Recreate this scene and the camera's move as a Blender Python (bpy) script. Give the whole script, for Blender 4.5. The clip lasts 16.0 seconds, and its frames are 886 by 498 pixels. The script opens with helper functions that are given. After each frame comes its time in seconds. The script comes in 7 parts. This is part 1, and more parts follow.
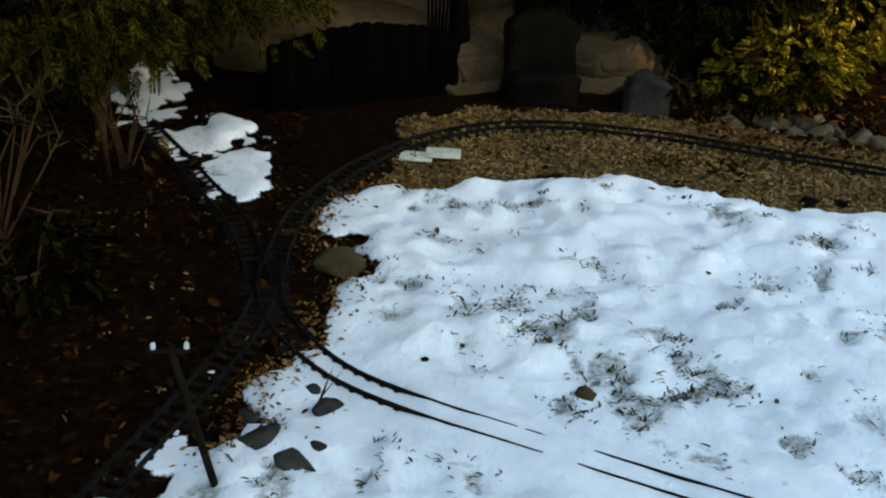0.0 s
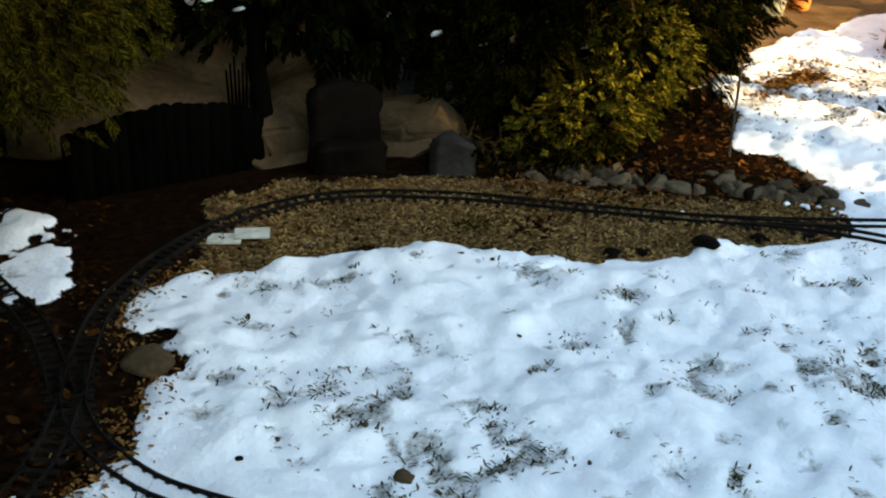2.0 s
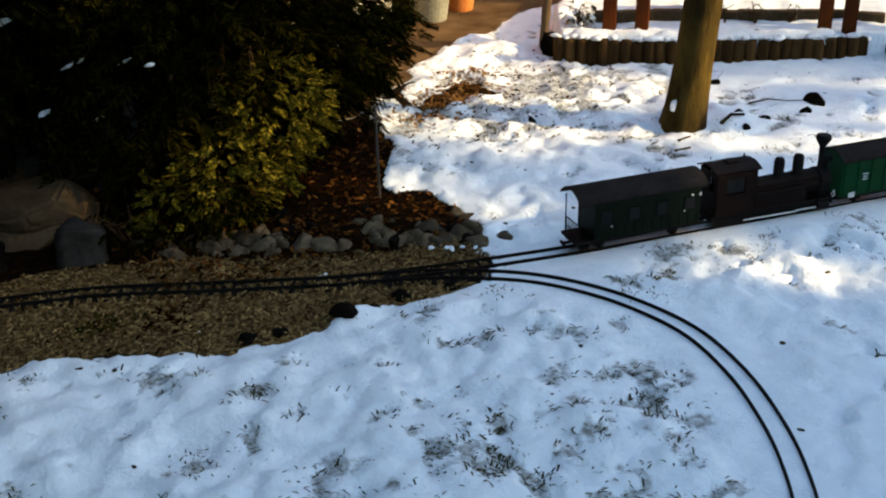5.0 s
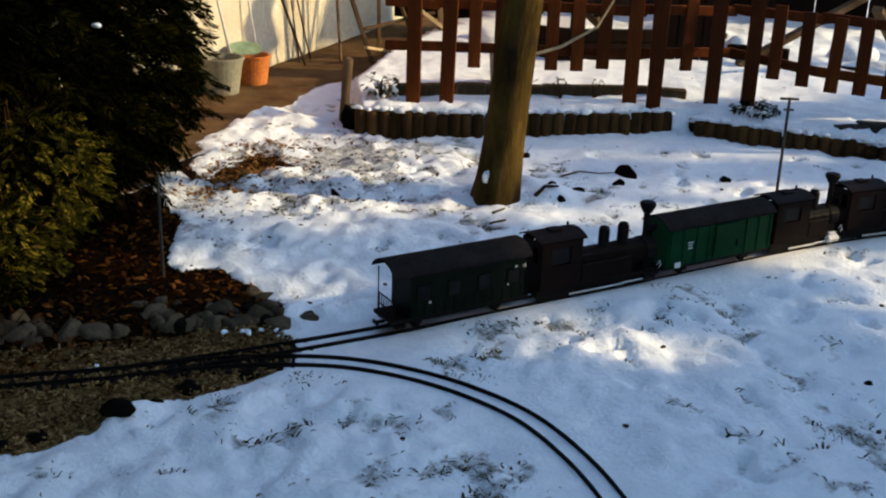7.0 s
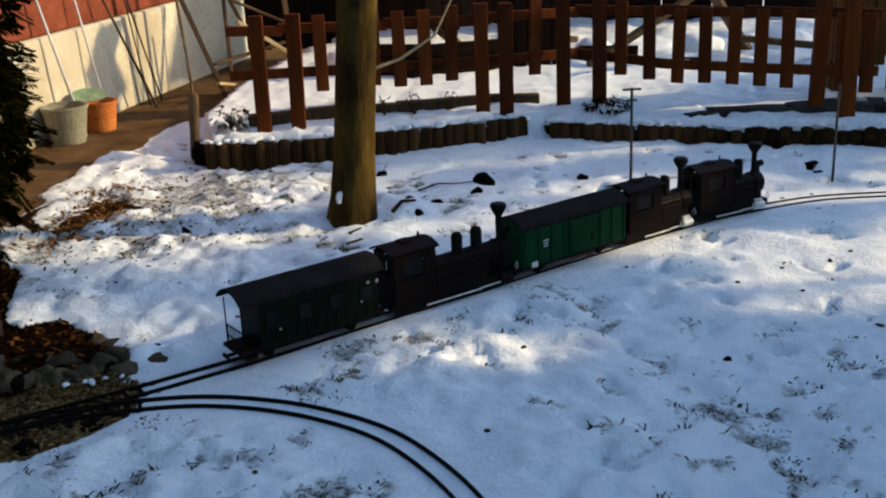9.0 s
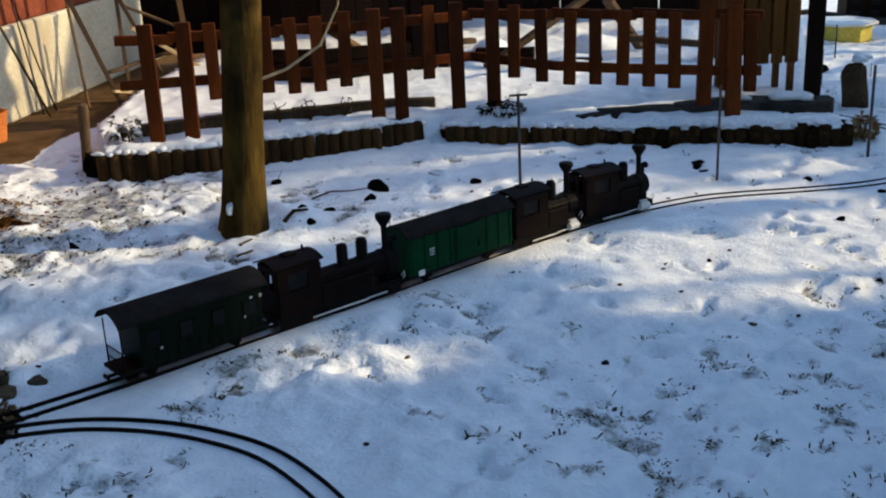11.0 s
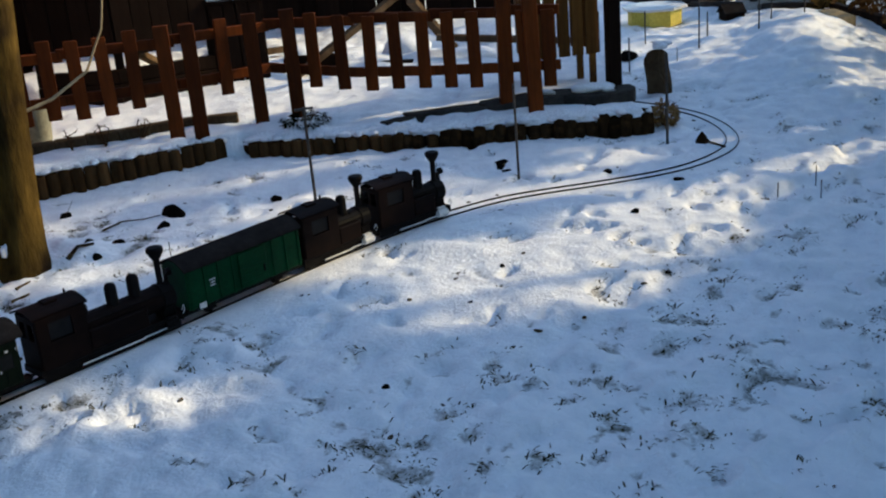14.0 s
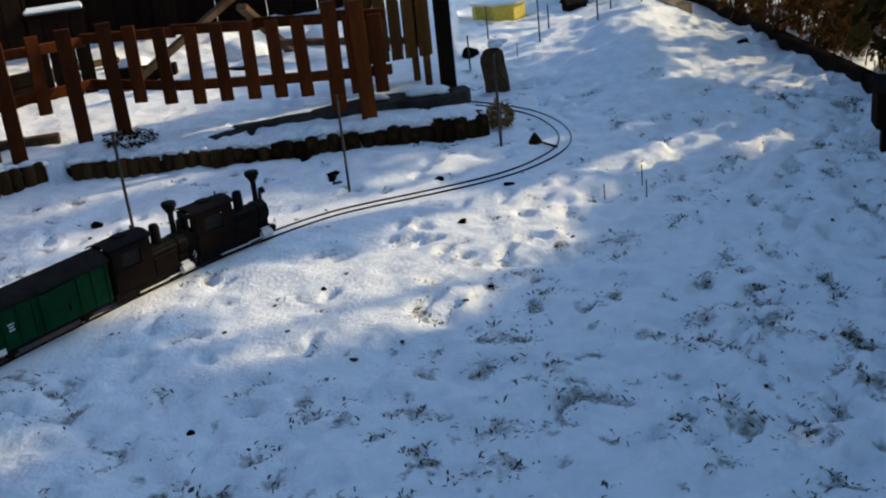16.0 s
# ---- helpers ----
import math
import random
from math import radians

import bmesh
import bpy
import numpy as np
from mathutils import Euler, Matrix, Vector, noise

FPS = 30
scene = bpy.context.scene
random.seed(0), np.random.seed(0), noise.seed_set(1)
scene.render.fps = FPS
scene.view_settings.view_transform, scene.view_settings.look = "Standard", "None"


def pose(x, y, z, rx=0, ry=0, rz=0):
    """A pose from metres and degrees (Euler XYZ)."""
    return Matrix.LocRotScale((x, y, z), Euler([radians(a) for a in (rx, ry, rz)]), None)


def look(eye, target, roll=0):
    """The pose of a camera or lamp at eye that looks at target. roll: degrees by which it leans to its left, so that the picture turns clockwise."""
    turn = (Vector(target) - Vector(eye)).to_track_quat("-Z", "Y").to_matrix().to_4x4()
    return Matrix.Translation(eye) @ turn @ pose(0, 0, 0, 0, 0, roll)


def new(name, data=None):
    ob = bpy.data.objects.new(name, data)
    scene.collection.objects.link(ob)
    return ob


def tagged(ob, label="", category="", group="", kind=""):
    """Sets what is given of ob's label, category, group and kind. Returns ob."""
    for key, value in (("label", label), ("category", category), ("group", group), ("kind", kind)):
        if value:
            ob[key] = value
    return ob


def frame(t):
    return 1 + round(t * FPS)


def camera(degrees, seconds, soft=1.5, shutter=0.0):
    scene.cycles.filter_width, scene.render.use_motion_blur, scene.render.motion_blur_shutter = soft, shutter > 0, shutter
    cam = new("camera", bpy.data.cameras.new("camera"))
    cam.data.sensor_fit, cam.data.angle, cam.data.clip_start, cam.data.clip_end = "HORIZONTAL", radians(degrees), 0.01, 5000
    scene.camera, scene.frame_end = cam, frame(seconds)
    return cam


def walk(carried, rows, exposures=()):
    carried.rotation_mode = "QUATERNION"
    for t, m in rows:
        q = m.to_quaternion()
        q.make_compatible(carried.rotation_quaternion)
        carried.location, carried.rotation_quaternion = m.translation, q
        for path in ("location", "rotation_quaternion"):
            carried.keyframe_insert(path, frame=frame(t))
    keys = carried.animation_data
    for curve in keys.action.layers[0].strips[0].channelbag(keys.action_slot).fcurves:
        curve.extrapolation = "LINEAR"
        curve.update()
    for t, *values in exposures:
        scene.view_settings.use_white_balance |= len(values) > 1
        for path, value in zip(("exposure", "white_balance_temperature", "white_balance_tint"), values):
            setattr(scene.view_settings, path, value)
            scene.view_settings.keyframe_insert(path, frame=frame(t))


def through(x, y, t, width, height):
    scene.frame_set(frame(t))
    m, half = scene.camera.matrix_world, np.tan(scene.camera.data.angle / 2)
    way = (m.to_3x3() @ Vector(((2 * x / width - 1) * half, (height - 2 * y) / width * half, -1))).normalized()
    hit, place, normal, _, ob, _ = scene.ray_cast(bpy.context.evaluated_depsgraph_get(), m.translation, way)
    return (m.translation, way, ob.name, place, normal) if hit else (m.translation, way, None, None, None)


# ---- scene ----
cam = camera(43.5, 16.0, soft=2.1)
PATH = [
    (0, (0.048, 0.229, 1.083), (0.287, 2.001, 0.188), 2.8),
    (0.5, (0.07, 0.242, 1.076), (0.343, 2.01, 0.181), 2.1),
    (1, (0.082, 0.234, 1.099), (0.376, 2.001, 0.209), 1.7),
    (1.5, (0.105, 0.247, 1.126), (0.484, 2.022, 0.285), 0.8),
    (2, (0.118, 0.252, 1.157), (0.641, 2.0, 0.339), 1.7),
    (2.5, (0.156, 0.249, 1.182), (0.707, 1.993, 0.372), 0.8),
    (3, (0.248, 0.231, 1.236), (0.868, 1.949, 0.422), -0.0),
    (3.5, (0.291, 0.229, 1.258), (0.982, 1.928, 0.46), -0.3),
    (4, (0.346, 0.235, 1.269), (1.098, 1.907, 0.467), -0.8),
    (4.5, (0.373, 0.229, 1.29), (1.131, 1.892, 0.478), -0.9),
    (5, (0.525, 0.331, 1.34), (1.421, 1.9, 0.484), -1.3),
    (7.5, (0.712, 0.609, 1.113), (1.99, 2.001, 0.457), 0.8),
    (8, (0.77, 0.595, 1.094), (2.073, 1.968, 0.449), -2.2),
    (8.5, (0.796, 0.576, 1.09), (2.151, 1.898, 0.444), -1.7),
    (9, (0.806, 0.56, 1.094), (2.182, 1.859, 0.449), -2.3),
    (11.5, (0.913, 0.447, 1.138), (2.396, 1.613, 0.473), -2.3),
    (12, (0.968, 0.415, 1.133), (2.471, 1.554, 0.465), -2.3),
    (12.5, (1.005, 0.398, 1.129), (2.53, 1.507, 0.462), -2.7),
    (13, (1.022, 0.391, 1.146), (2.554, 1.484, 0.469), -2.8),
    (13.5, (1.028, 0.382, 1.148), (2.56, 1.476, 0.472), -3.5),
    (14, (1.107, 0.344, 1.143), (2.695, 1.352, 0.464), -5.0),
    (14.5, (1.166, 0.315, 1.168), (2.798, 1.241, 0.476), -6.0),
    (15, (1.213, 0.28, 1.172), (2.87, 1.152, 0.469), -6.1),
    (15.5, (1.252, 0.257, 1.168), (2.919, 1.107, 0.46), -6.0),
    (16, (1.296, 0.227, 1.185), (2.968, 1.055, 0.464), -6.2),
]
walk(cam, [(t, look(eye, target, roll)) for t, eye, target, roll in PATH], [(0.0, 2.32, 7500, -3), (2.5, 2.40, 7450, -3), (3.5, 2.30, 7400, -3), (4.5, 1.96, 6950, -1), (5.2, 1.54, 6500, 1), (7.3, 1.05, 6080, 3), (9.0, 0.93, 5950, 3), (12.0, 0.90, 5800, 3), (16.0, 0.83, 5760, 3)])

# ---- world, sun ----
SUN_AZ, SUN_EL = 134.0, 24.0
world = bpy.data.worlds.new("world")
scene.world = world
world.use_nodes = True
wn, wl = world.node_tree.nodes, world.node_tree.links
sky = wn.new("ShaderNodeTexSky")
sky.sky_type, sky.sun_disc = "NISHITA", False
sky.sun_elevation, sky.sun_rotation = radians(SUN_EL), radians(SUN_AZ)
wl.new(sky.outputs[0], wn["Background"].inputs[0])
wn["Background"].inputs[1].default_value = 0.15
sun_lamp = bpy.data.lights.new("sun", "SUN")
sun_lamp.energy, sun_lamp.angle, sun_lamp.color = 2.55, radians(1.5), (1.0, 0.73, 0.40)
TO_SUN = Vector((math.sin(radians(SUN_AZ)) * math.cos(radians(SUN_EL)), math.cos(radians(SUN_AZ)) * math.cos(radians(SUN_EL)), math.sin(radians(SUN_EL))))
sun = new("sun", sun_lamp)
sun.matrix_world = look(TO_SUN * 30, (0, 0, 0))


# ---- materials ----
def nodes_of(name, rough=0.7, metal=0.0):
    m = bpy.data.materials.new(name)
    m.use_nodes = True
    n, l = m.node_tree.nodes, m.node_tree.links
    b = n["Principled BSDF"]
    b.inputs["Roughness"].default_value, b.inputs["Metallic"].default_value = rough, metal
    return m, n, l, b


def noise_node(n, l, scale, detail=6.0, rough=0.6, coords="Object"):
    c = n.new("ShaderNodeTexCoord")
    t = n.new("ShaderNodeTexNoise")
    t.inputs["Scale"].default_value, t.inputs["Detail"].default_value, t.inputs["Roughness"].default_value = scale, detail, rough
    l.new(c.outputs[coords], t.inputs["Vector"])
    return t


def ramp_node(n, l, source, stops):
    r = n.new("ShaderNodeValToRGB")
    while len(r.color_ramp.elements) < len(stops):
        r.color_ramp.elements.new(0.5)
    for e, (at, c) in zip(r.color_ramp.elements, stops):
        e.position, e.color = at, (*c, 1) if len(c) == 3 else c
    l.new(source, r.inputs[0])
    return r


def mix_node(n, l, fac, a, b, blend="MIX"):
    x = n.new("ShaderNodeMix")
    x.data_type, x.blend_type = "RGBA", blend
    for key, v in ((0, fac), (6, a), (7, b)):
        if isinstance(v, (int, float)):
            x.inputs[key].default_value = v
        elif isinstance(v, tuple):
            x.inputs[key].default_value = (*v, 1)
        else:
            l.new(v, x.inputs[key])
    return x.outputs[2]


def surface(name, dark, light, scale=8.0, rough=0.7, metal=0.0, bump=0.3, fine=60.0, dist=0.004, per_object=0.0, per_island=0.0, stretch=None, stain=None):
    """Two-scale surface: broad blotches from dark to light, a fine grain in the relief, and a spread from piece to piece."""
    m, n, l, b = nodes_of(name, rough, metal)
    if not metal and rough > 0.4:
        b.inputs["Specular IOR Level"].default_value = 0.06 if rough < 0.7 else 0.02
    broad, grain = noise_node(n, l, scale), noise_node(n, l, fine, 4.0)
    if stretch:
        c = n.new("ShaderNodeTexCoord")
        mp = n.new("ShaderNodeMapping")
        mp.inputs["Scale"].default_value = stretch
        l.new(c.outputs["Object"], mp.inputs[0])
        for t in (broad, grain):
            l.new(mp.outputs[0], t.inputs["Vector"])
    col = ramp_node(n, l, broad.outputs[0], [(0.3, dark), (0.7, light)]).outputs[0]
    g = ramp_node(n, l, grain.outputs[0], [(0.25, (0.72, 0.72, 0.72)), (0.75, (1.15, 1.15, 1.15))]).outputs[0]
    col = mix_node(n, l, 1.0, col, g, "MULTIPLY")
    if stain:
        s = noise_node(n, l, scale * 0.45, 3.0)
        col = mix_node(n, l, ramp_node(n, l, s.outputs[0], [(0.5, (0, 0, 0)), (0.66, (1, 1, 1))]).outputs[0], col, stain)
    for amount, source in ((per_object, "ShaderNodeObjectInfo"), (per_island, "ShaderNodeNewGeometry")):
        if amount:
            o = n.new(source)
            out = o.outputs["Random"] if source == "ShaderNodeObjectInfo" else o.outputs["Random Per Island"]
            v = ramp_node(n, l, out, [(0.0, (1 - amount,) * 3), (1.0, (1 + amount,) * 3)]).outputs[0]
            col = mix_node(n, l, 1.0, col, v, "MULTIPLY")
    l.new(col, b.inputs["Base Color"])
    rr = n.new("ShaderNodeMapRange")
    rr.inputs[3].default_value, rr.inputs[4].default_value = max(0.05, rough - 0.12), min(1.0, rough + 0.12)
    l.new(grain.outputs[0], rr.inputs[0])
    l.new(rr.outputs[0], b.inputs["Roughness"])
    if bump:
        add = n.new("ShaderNodeMath")
        add.operation = "ADD"
        l.new(broad.outputs[0], add.inputs[0])
        l.new(grain.outputs[0], add.inputs[1])
        bp = n.new("ShaderNodeBump")
        bp.inputs["Strength"].default_value, bp.inputs["Distance"].default_value = bump, dist
        l.new(add.outputs[0], bp.inputs["Height"])
        l.new(bp.outputs[0], b.inputs["Normal"])
    return m


def leaf_material(name, dark, light, tip, through=0.15):
    m, n, l, b = nodes_of(name, 0.8)
    b.inputs["Specular IOR Level"].default_value = 0.0
    g = n.new("ShaderNodeNewGeometry")
    col = ramp_node(n, l, g.outputs["Random Per Island"], [(0.0, dark), (0.6, light), (1.0, tip)]).outputs[0]
    broad = noise_node(n, l, 5.0, 3.0)
    v = ramp_node(n, l, broad.outputs[0], [(0.3, (0.65, 0.65, 0.65)), (0.7, (1.25, 1.2, 1.0))]).outputs[0]
    l.new(mix_node(n, l, 1.0, col, v, "MULTIPLY"), b.inputs["Base Color"])
    tr = n.new("ShaderNodeBsdfTranslucent")
    l.new(col, tr.inputs[0])
    mx = n.new("ShaderNodeMixShader")
    mx.inputs[0].default_value = through
    l.new(b.outputs[0], mx.inputs[1])
    l.new(tr.outputs[0], mx.inputs[2])
    l.new(mx.outputs[0], n["Material Output"].inputs[0])
    return m


def ground_material():
    """Snow, bare earth with leaf litter, bark mulch and sandy paving, told apart by the cover laid on the mesh."""
    m, n, l, b = nodes_of("ground_cover", 0.75)
    cover = n.new("ShaderNodeAttribute")
    cover.attribute_name = "cover"
    sep = n.new("ShaderNodeSeparateColor")
    l.new(cover.outputs[0], sep.inputs[0])
    fine, mid, wide = noise_node(n, l, 90.0), noise_node(n, l, 14.0), noise_node(n, l, 3.2, 5.0)
    snow = ramp_node(n, l, mid.outputs[0], [(0.25, (0.74, 0.76, 0.79)), (0.6, (0.87, 0.88, 0.89))]).outputs[0]
    # earth set near-black: the bank's shade is put into its colour
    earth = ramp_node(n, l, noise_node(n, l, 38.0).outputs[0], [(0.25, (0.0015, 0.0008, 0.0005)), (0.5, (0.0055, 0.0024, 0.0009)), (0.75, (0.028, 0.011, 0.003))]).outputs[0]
    mulch = ramp_node(n, l, noise_node(n, l, 70.0, 3.0).outputs[0], [(0.28, (0.03, 0.017, 0.006)), (0.5, (0.12, 0.07, 0.025)), (0.72, (0.32, 0.21, 0.09))]).outputs[0]
    pave = ramp_node(n, l, noise_node(n, l, 6.0).outputs[0], [(0.3, (0.070, 0.039, 0.017)), (0.7, (0.165, 0.098, 0.046))]).outputs[0]
    thin = ramp_node(n, l, fine.outputs[0], [(0.3, (0.040, 0.040, 0.032)), (0.7, (0.20, 0.18, 0.13))]).outputs[0]
    # thin spots where turf and soil show through
    th = n.new("ShaderNodeMath")
    th.operation = "MULTIPLY_ADD"
    l.new(noise_node(n, l, 46.0, 8.0, 0.75).outputs[0], th.inputs[0])
    th.inputs[1].default_value = 1.5
    weak = n.new("ShaderNodeMath")
    weak.operation = "MULTIPLY"
    weak.inputs[1].default_value = 0.62
    l.new(cover.outputs["Alpha"], weak.inputs[0])
    l.new(weak.outputs[0], th.inputs[2])
    spots = ramp_node(n, l, th.outputs[0], [(0.52, (0, 0, 0)), (0.76, (0.85, 0.85, 0.85))])
    half = n.new("ShaderNodeMath")
    half.operation = "MULTIPLY"
    half.inputs[1].default_value = 0.5
    l.new(th.outputs[0], half.inputs[0])
    l.new(half.outputs[0], spots.inputs[0])
    spots = spots.outputs[0]
    col = mix_node(n, l, spots, snow, thin)
    # ragged edges where one cover meets the next
    ragged = noise_node(n, l, 55.0, 6.0, 0.7)

    def edge(cover_part):
        e = n.new("ShaderNodeMath")
        e.operation = "MULTIPLY_ADD"
        l.new(ragged.outputs[0], e.inputs[0])
        e.inputs[1].default_value = 1.1
        l.new(cover_part, e.inputs[2])
        return ramp_node(n, l, e.outputs[0], [(0.98, (0, 0, 0)), (1.0, (1, 1, 1))])

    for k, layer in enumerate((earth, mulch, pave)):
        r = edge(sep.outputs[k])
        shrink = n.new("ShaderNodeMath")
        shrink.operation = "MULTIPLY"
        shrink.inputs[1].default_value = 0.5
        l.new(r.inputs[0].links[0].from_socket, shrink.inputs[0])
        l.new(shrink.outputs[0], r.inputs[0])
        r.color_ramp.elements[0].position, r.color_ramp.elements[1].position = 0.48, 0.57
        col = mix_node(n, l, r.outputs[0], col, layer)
    l.new(col, b.inputs["Base Color"])
    add = n.new("ShaderNodeMath")
    add.operation = "MULTIPLY_ADD"
    l.new(fine.outputs[0], add.inputs[0])
    add.inputs[1].default_value = 0.6
    l.new(mid.outputs[0], add.inputs[2])
    bp = n.new("ShaderNodeBump")
    bp.inputs["Strength"].default_value, bp.inputs["Distance"].default_value = 0.7, 0.012
    l.new(add.outputs[0], bp.inputs["Height"])
    l.new(bp.outputs[0], b.inputs["Normal"])
    b.inputs["Specular IOR Level"].default_value = 0.02
    return m


GROUND = ground_material()
SNOW = surface("fresh_snow", (0.76, 0.78, 0.81), (0.88, 0.89, 0.90), 16, 0.7, 0, 0.5, 120, 0.006)
RAIL = surface("weathered_rail", (0.0033, 0.00275, 0.00248), (0.0143, 0.0116, 0.0088), 30, 0.6, 0.0, 0.2, 200, 0.001)
TIE = surface("sleeper_plastic", (0.0056, 0.004, 0.0032), (0.0176, 0.0136, 0.0104), 30, 0.7, 0, 0.3, 150, 0.001, per_object=0.3)
# train's black, rust and olive paints deepened to include the shade on it
BLACK = surface("shade_black_paint", (0.00294, 0.00269, 0.00269), (0.00882, 0.00686, 0.00588), 22, 0.5, 0, 0.15, 160, 0.001)
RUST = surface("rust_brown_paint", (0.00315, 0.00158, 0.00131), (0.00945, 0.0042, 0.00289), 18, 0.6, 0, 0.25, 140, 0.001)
RED = surface("red_wheel_paint", (0.18, 0.02, 0.012), (0.35, 0.05, 0.03), 30, 0.5, 0, 0.1, 150, 0.001)
WHITE = surface("white_enamel", (0.527, 0.5185, 0.493), (0.697, 0.6885, 0.6715), 30, 0.35, 0, 0.1, 150, 0.001)
GREEN = surface("green_wagon_paint", (0.0024, 0.0248, 0.008), (0.0052, 0.048, 0.016), 14, 0.5, 0, 0.2, 120, 0.001)
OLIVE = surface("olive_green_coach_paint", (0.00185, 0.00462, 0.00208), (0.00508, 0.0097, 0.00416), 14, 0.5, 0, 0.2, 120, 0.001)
ROOF = surface("grey_brown_roof_felt", (0.0105, 0.0085, 0.0075), (0.025, 0.021, 0.019), 20, 0.8, 0, 0.3, 180, 0.001)
GLASS = surface("dark_window_glass", (0.006, 0.0065, 0.007), (0.015, 0.015, 0.016), 20, 0.42, 0, 0.0)
FENCE = surface("red_brown_fence_stain", (0.036, 0.0085, 0.0016), (0.135, 0.033, 0.0055), 9, 0.6, 0, 0.4, 60, 0.002, per_object=0.38, stretch=(1, 1, 0.12), stain=(0.03, 0.010, 0.004))
LOG = surface("weathered_log_wood", (0.0198, 0.0108, 0.0045), (0.0945, 0.0495, 0.018), 12, 0.8, 0, 0.5, 70, 0.004, per_object=0.35, stretch=(1, 1, 0.2), stain=(0.045, 0.035, 0.018))
DARKLOG = surface("dark_rotting_log_wood", (0.0098, 0.0056, 0.0028), (0.042, 0.0238, 0.0098), 14, 0.85, 0, 0.6, 70, 0.004, per_object=0.4, stretch=(1, 1, 0.3), stain=(0.10, 0.052, 0.018))
BARK = surface("mossy_tree_bark", (0.012, 0.0075, 0.003), (0.135, 0.084, 0.019), 10, 0.85, 0, 0.9, 55, 0.008, stretch=(1, 1, 0.30), stain=(0.016, 0.010, 0.006))
TWIG = surface("brown_twig_bark", (0.035, 0.02, 0.01), (0.09, 0.05, 0.025), 14, 0.8, 0, 0.5, 80, 0.003)
STONE = surface("grey_brown_field_stone", (0.040, 0.029, 0.017), (0.125, 0.094, 0.060), 14, 0.85, 0, 0.6, 70, 0.006, per_object=0.4)
DARKSTONE = surface("near_black_stone", (0.0026, 0.0019, 0.0014), (0.0095, 0.0070, 0.0050), 12, 0.85, 0, 0.7, 60, 0.006, per_object=0.25)
SANDSTONE = surface("tan_sandstone", (0.0401, 0.0264, 0.0144), (0.109, 0.0757, 0.0413), 7, 0.85, 0, 0.6, 50, 0.008, stain=(0.06, 0.038, 0.02))
SLATE = surface("slate_slab", (0.021, 0.0189, 0.0168), (0.0595, 0.0532, 0.0462), 10, 0.75, 0, 0.6, 60, 0.005, per_object=0.2)
PLASTER = surface("cream_lime_plaster", (0.56, 0.50, 0.38), (0.74, 0.68, 0.54), 3.5, 0.9, 0, 0.4, 45, 0.004, stain=(0.50, 0.43, 0.31))
REDWALL = surface("red_brown_wall_paint", (0.15, 0.040, 0.022), (0.27, 0.078, 0.042), 5, 0.85, 0, 0.4, 50, 0.004)
TIMBER = surface("brown_weathered_timber", (0.055, 0.034, 0.018), (0.16, 0.105, 0.058), 8, 0.8, 0, 0.5, 60, 0.003, per_object=0.3, stretch=(1, 1, 0.2))
PALEWOOD = surface("pale_bare_wood", (0.36, 0.26, 0.13), (0.56, 0.43, 0.25), 9, 0.7, 0, 0.3, 60, 0.002, per_object=0.2, stretch=(1, 1, 0.2))
DARKWOOD = surface("dark_brown_boards", (0.0056, 0.0035, 0.0028), (0.0196, 0.0112, 0.007), 9, 0.7, 0, 0.4, 60, 0.003, per_object=0.25, stretch=(1, 1, 0.15))
POT = surface("beige_plastic_tub", (0.20, 0.19, 0.135), (0.32, 0.30, 0.225), 7, 0.55, 0, 0.15, 60, 0.002)
TERRA = surface("orange_terracotta", (0.42, 0.12, 0.03), (0.62, 0.22, 0.06), 9, 0.75, 0, 0.25, 70, 0.002)
YELLOW = surface("yellow_box_paint", (0.42, 0.33, 0.05), (0.62, 0.52, 0.12), 8, 0.6, 0, 0.2, 60, 0.002)
GREYWALL = surface("pale_grey_model_wall", (0.30, 0.29, 0.27), (0.46, 0.45, 0.43), 8, 0.8, 0, 0.2, 60, 0.002)
STEEL = surface("dark_iron_rod", (0.020, 0.019, 0.018), (0.06, 0.05, 0.042), 25, 0.6, 0.3, 0.2, 120, 0.001)
BOARD = surface("pale_weathered_board", (0.46, 0.44, 0.36), (0.66, 0.64, 0.55), 12, 0.8, 0, 0.3, 70, 0.002)
# litter colour darkened to carry the shade on the bank
DRYLEAF = leaf_material("shaded_leaf_litter", (0.00396, 0.00165, 0.00066), (0.0198, 0.00726, 0.00231), (0.0495, 0.02145, 0.0066))
CHIP = leaf_material("bark_chip", (0.040, 0.022, 0.009), (0.165, 0.098, 0.040), (0.36, 0.24, 0.11))
HONEY = surface("honey_brown_slat_stain", (0.075, 0.030, 0.006), (0.21, 0.095, 0.022), 9, 0.6, 0, 0.4, 60, 0.002, per_object=0.35, stretch=(1, 1, 0.12), stain=(0.05, 0.02, 0.006))
# lighter copies of the litter, sunlight in the colour: half bright, then full
RUSTLEAF = leaf_material("rust_oak_leaf", (0.006, 0.0025, 0.0008), (0.034, 0.013, 0.0035), (0.17, 0.068, 0.018))
BROWNLEAF = leaf_material("brightened_brown_leaf", (0.06, 0.026, 0.008), (0.19, 0.090, 0.028), (0.34, 0.19, 0.075))
GRASS = leaf_material("winter_grass", (0.018, 0.020, 0.012), (0.056, 0.055, 0.030), (0.15, 0.13, 0.065))
# thuja leaf as it looks in shade, the darkness put into the colour
THUJA = leaf_material("shaded_thuja_leaf", (0.000742, 0.00119, 0.000297), (0.00416, 0.00446, 0.000742), (0.0223, 0.0178, 0.00223))
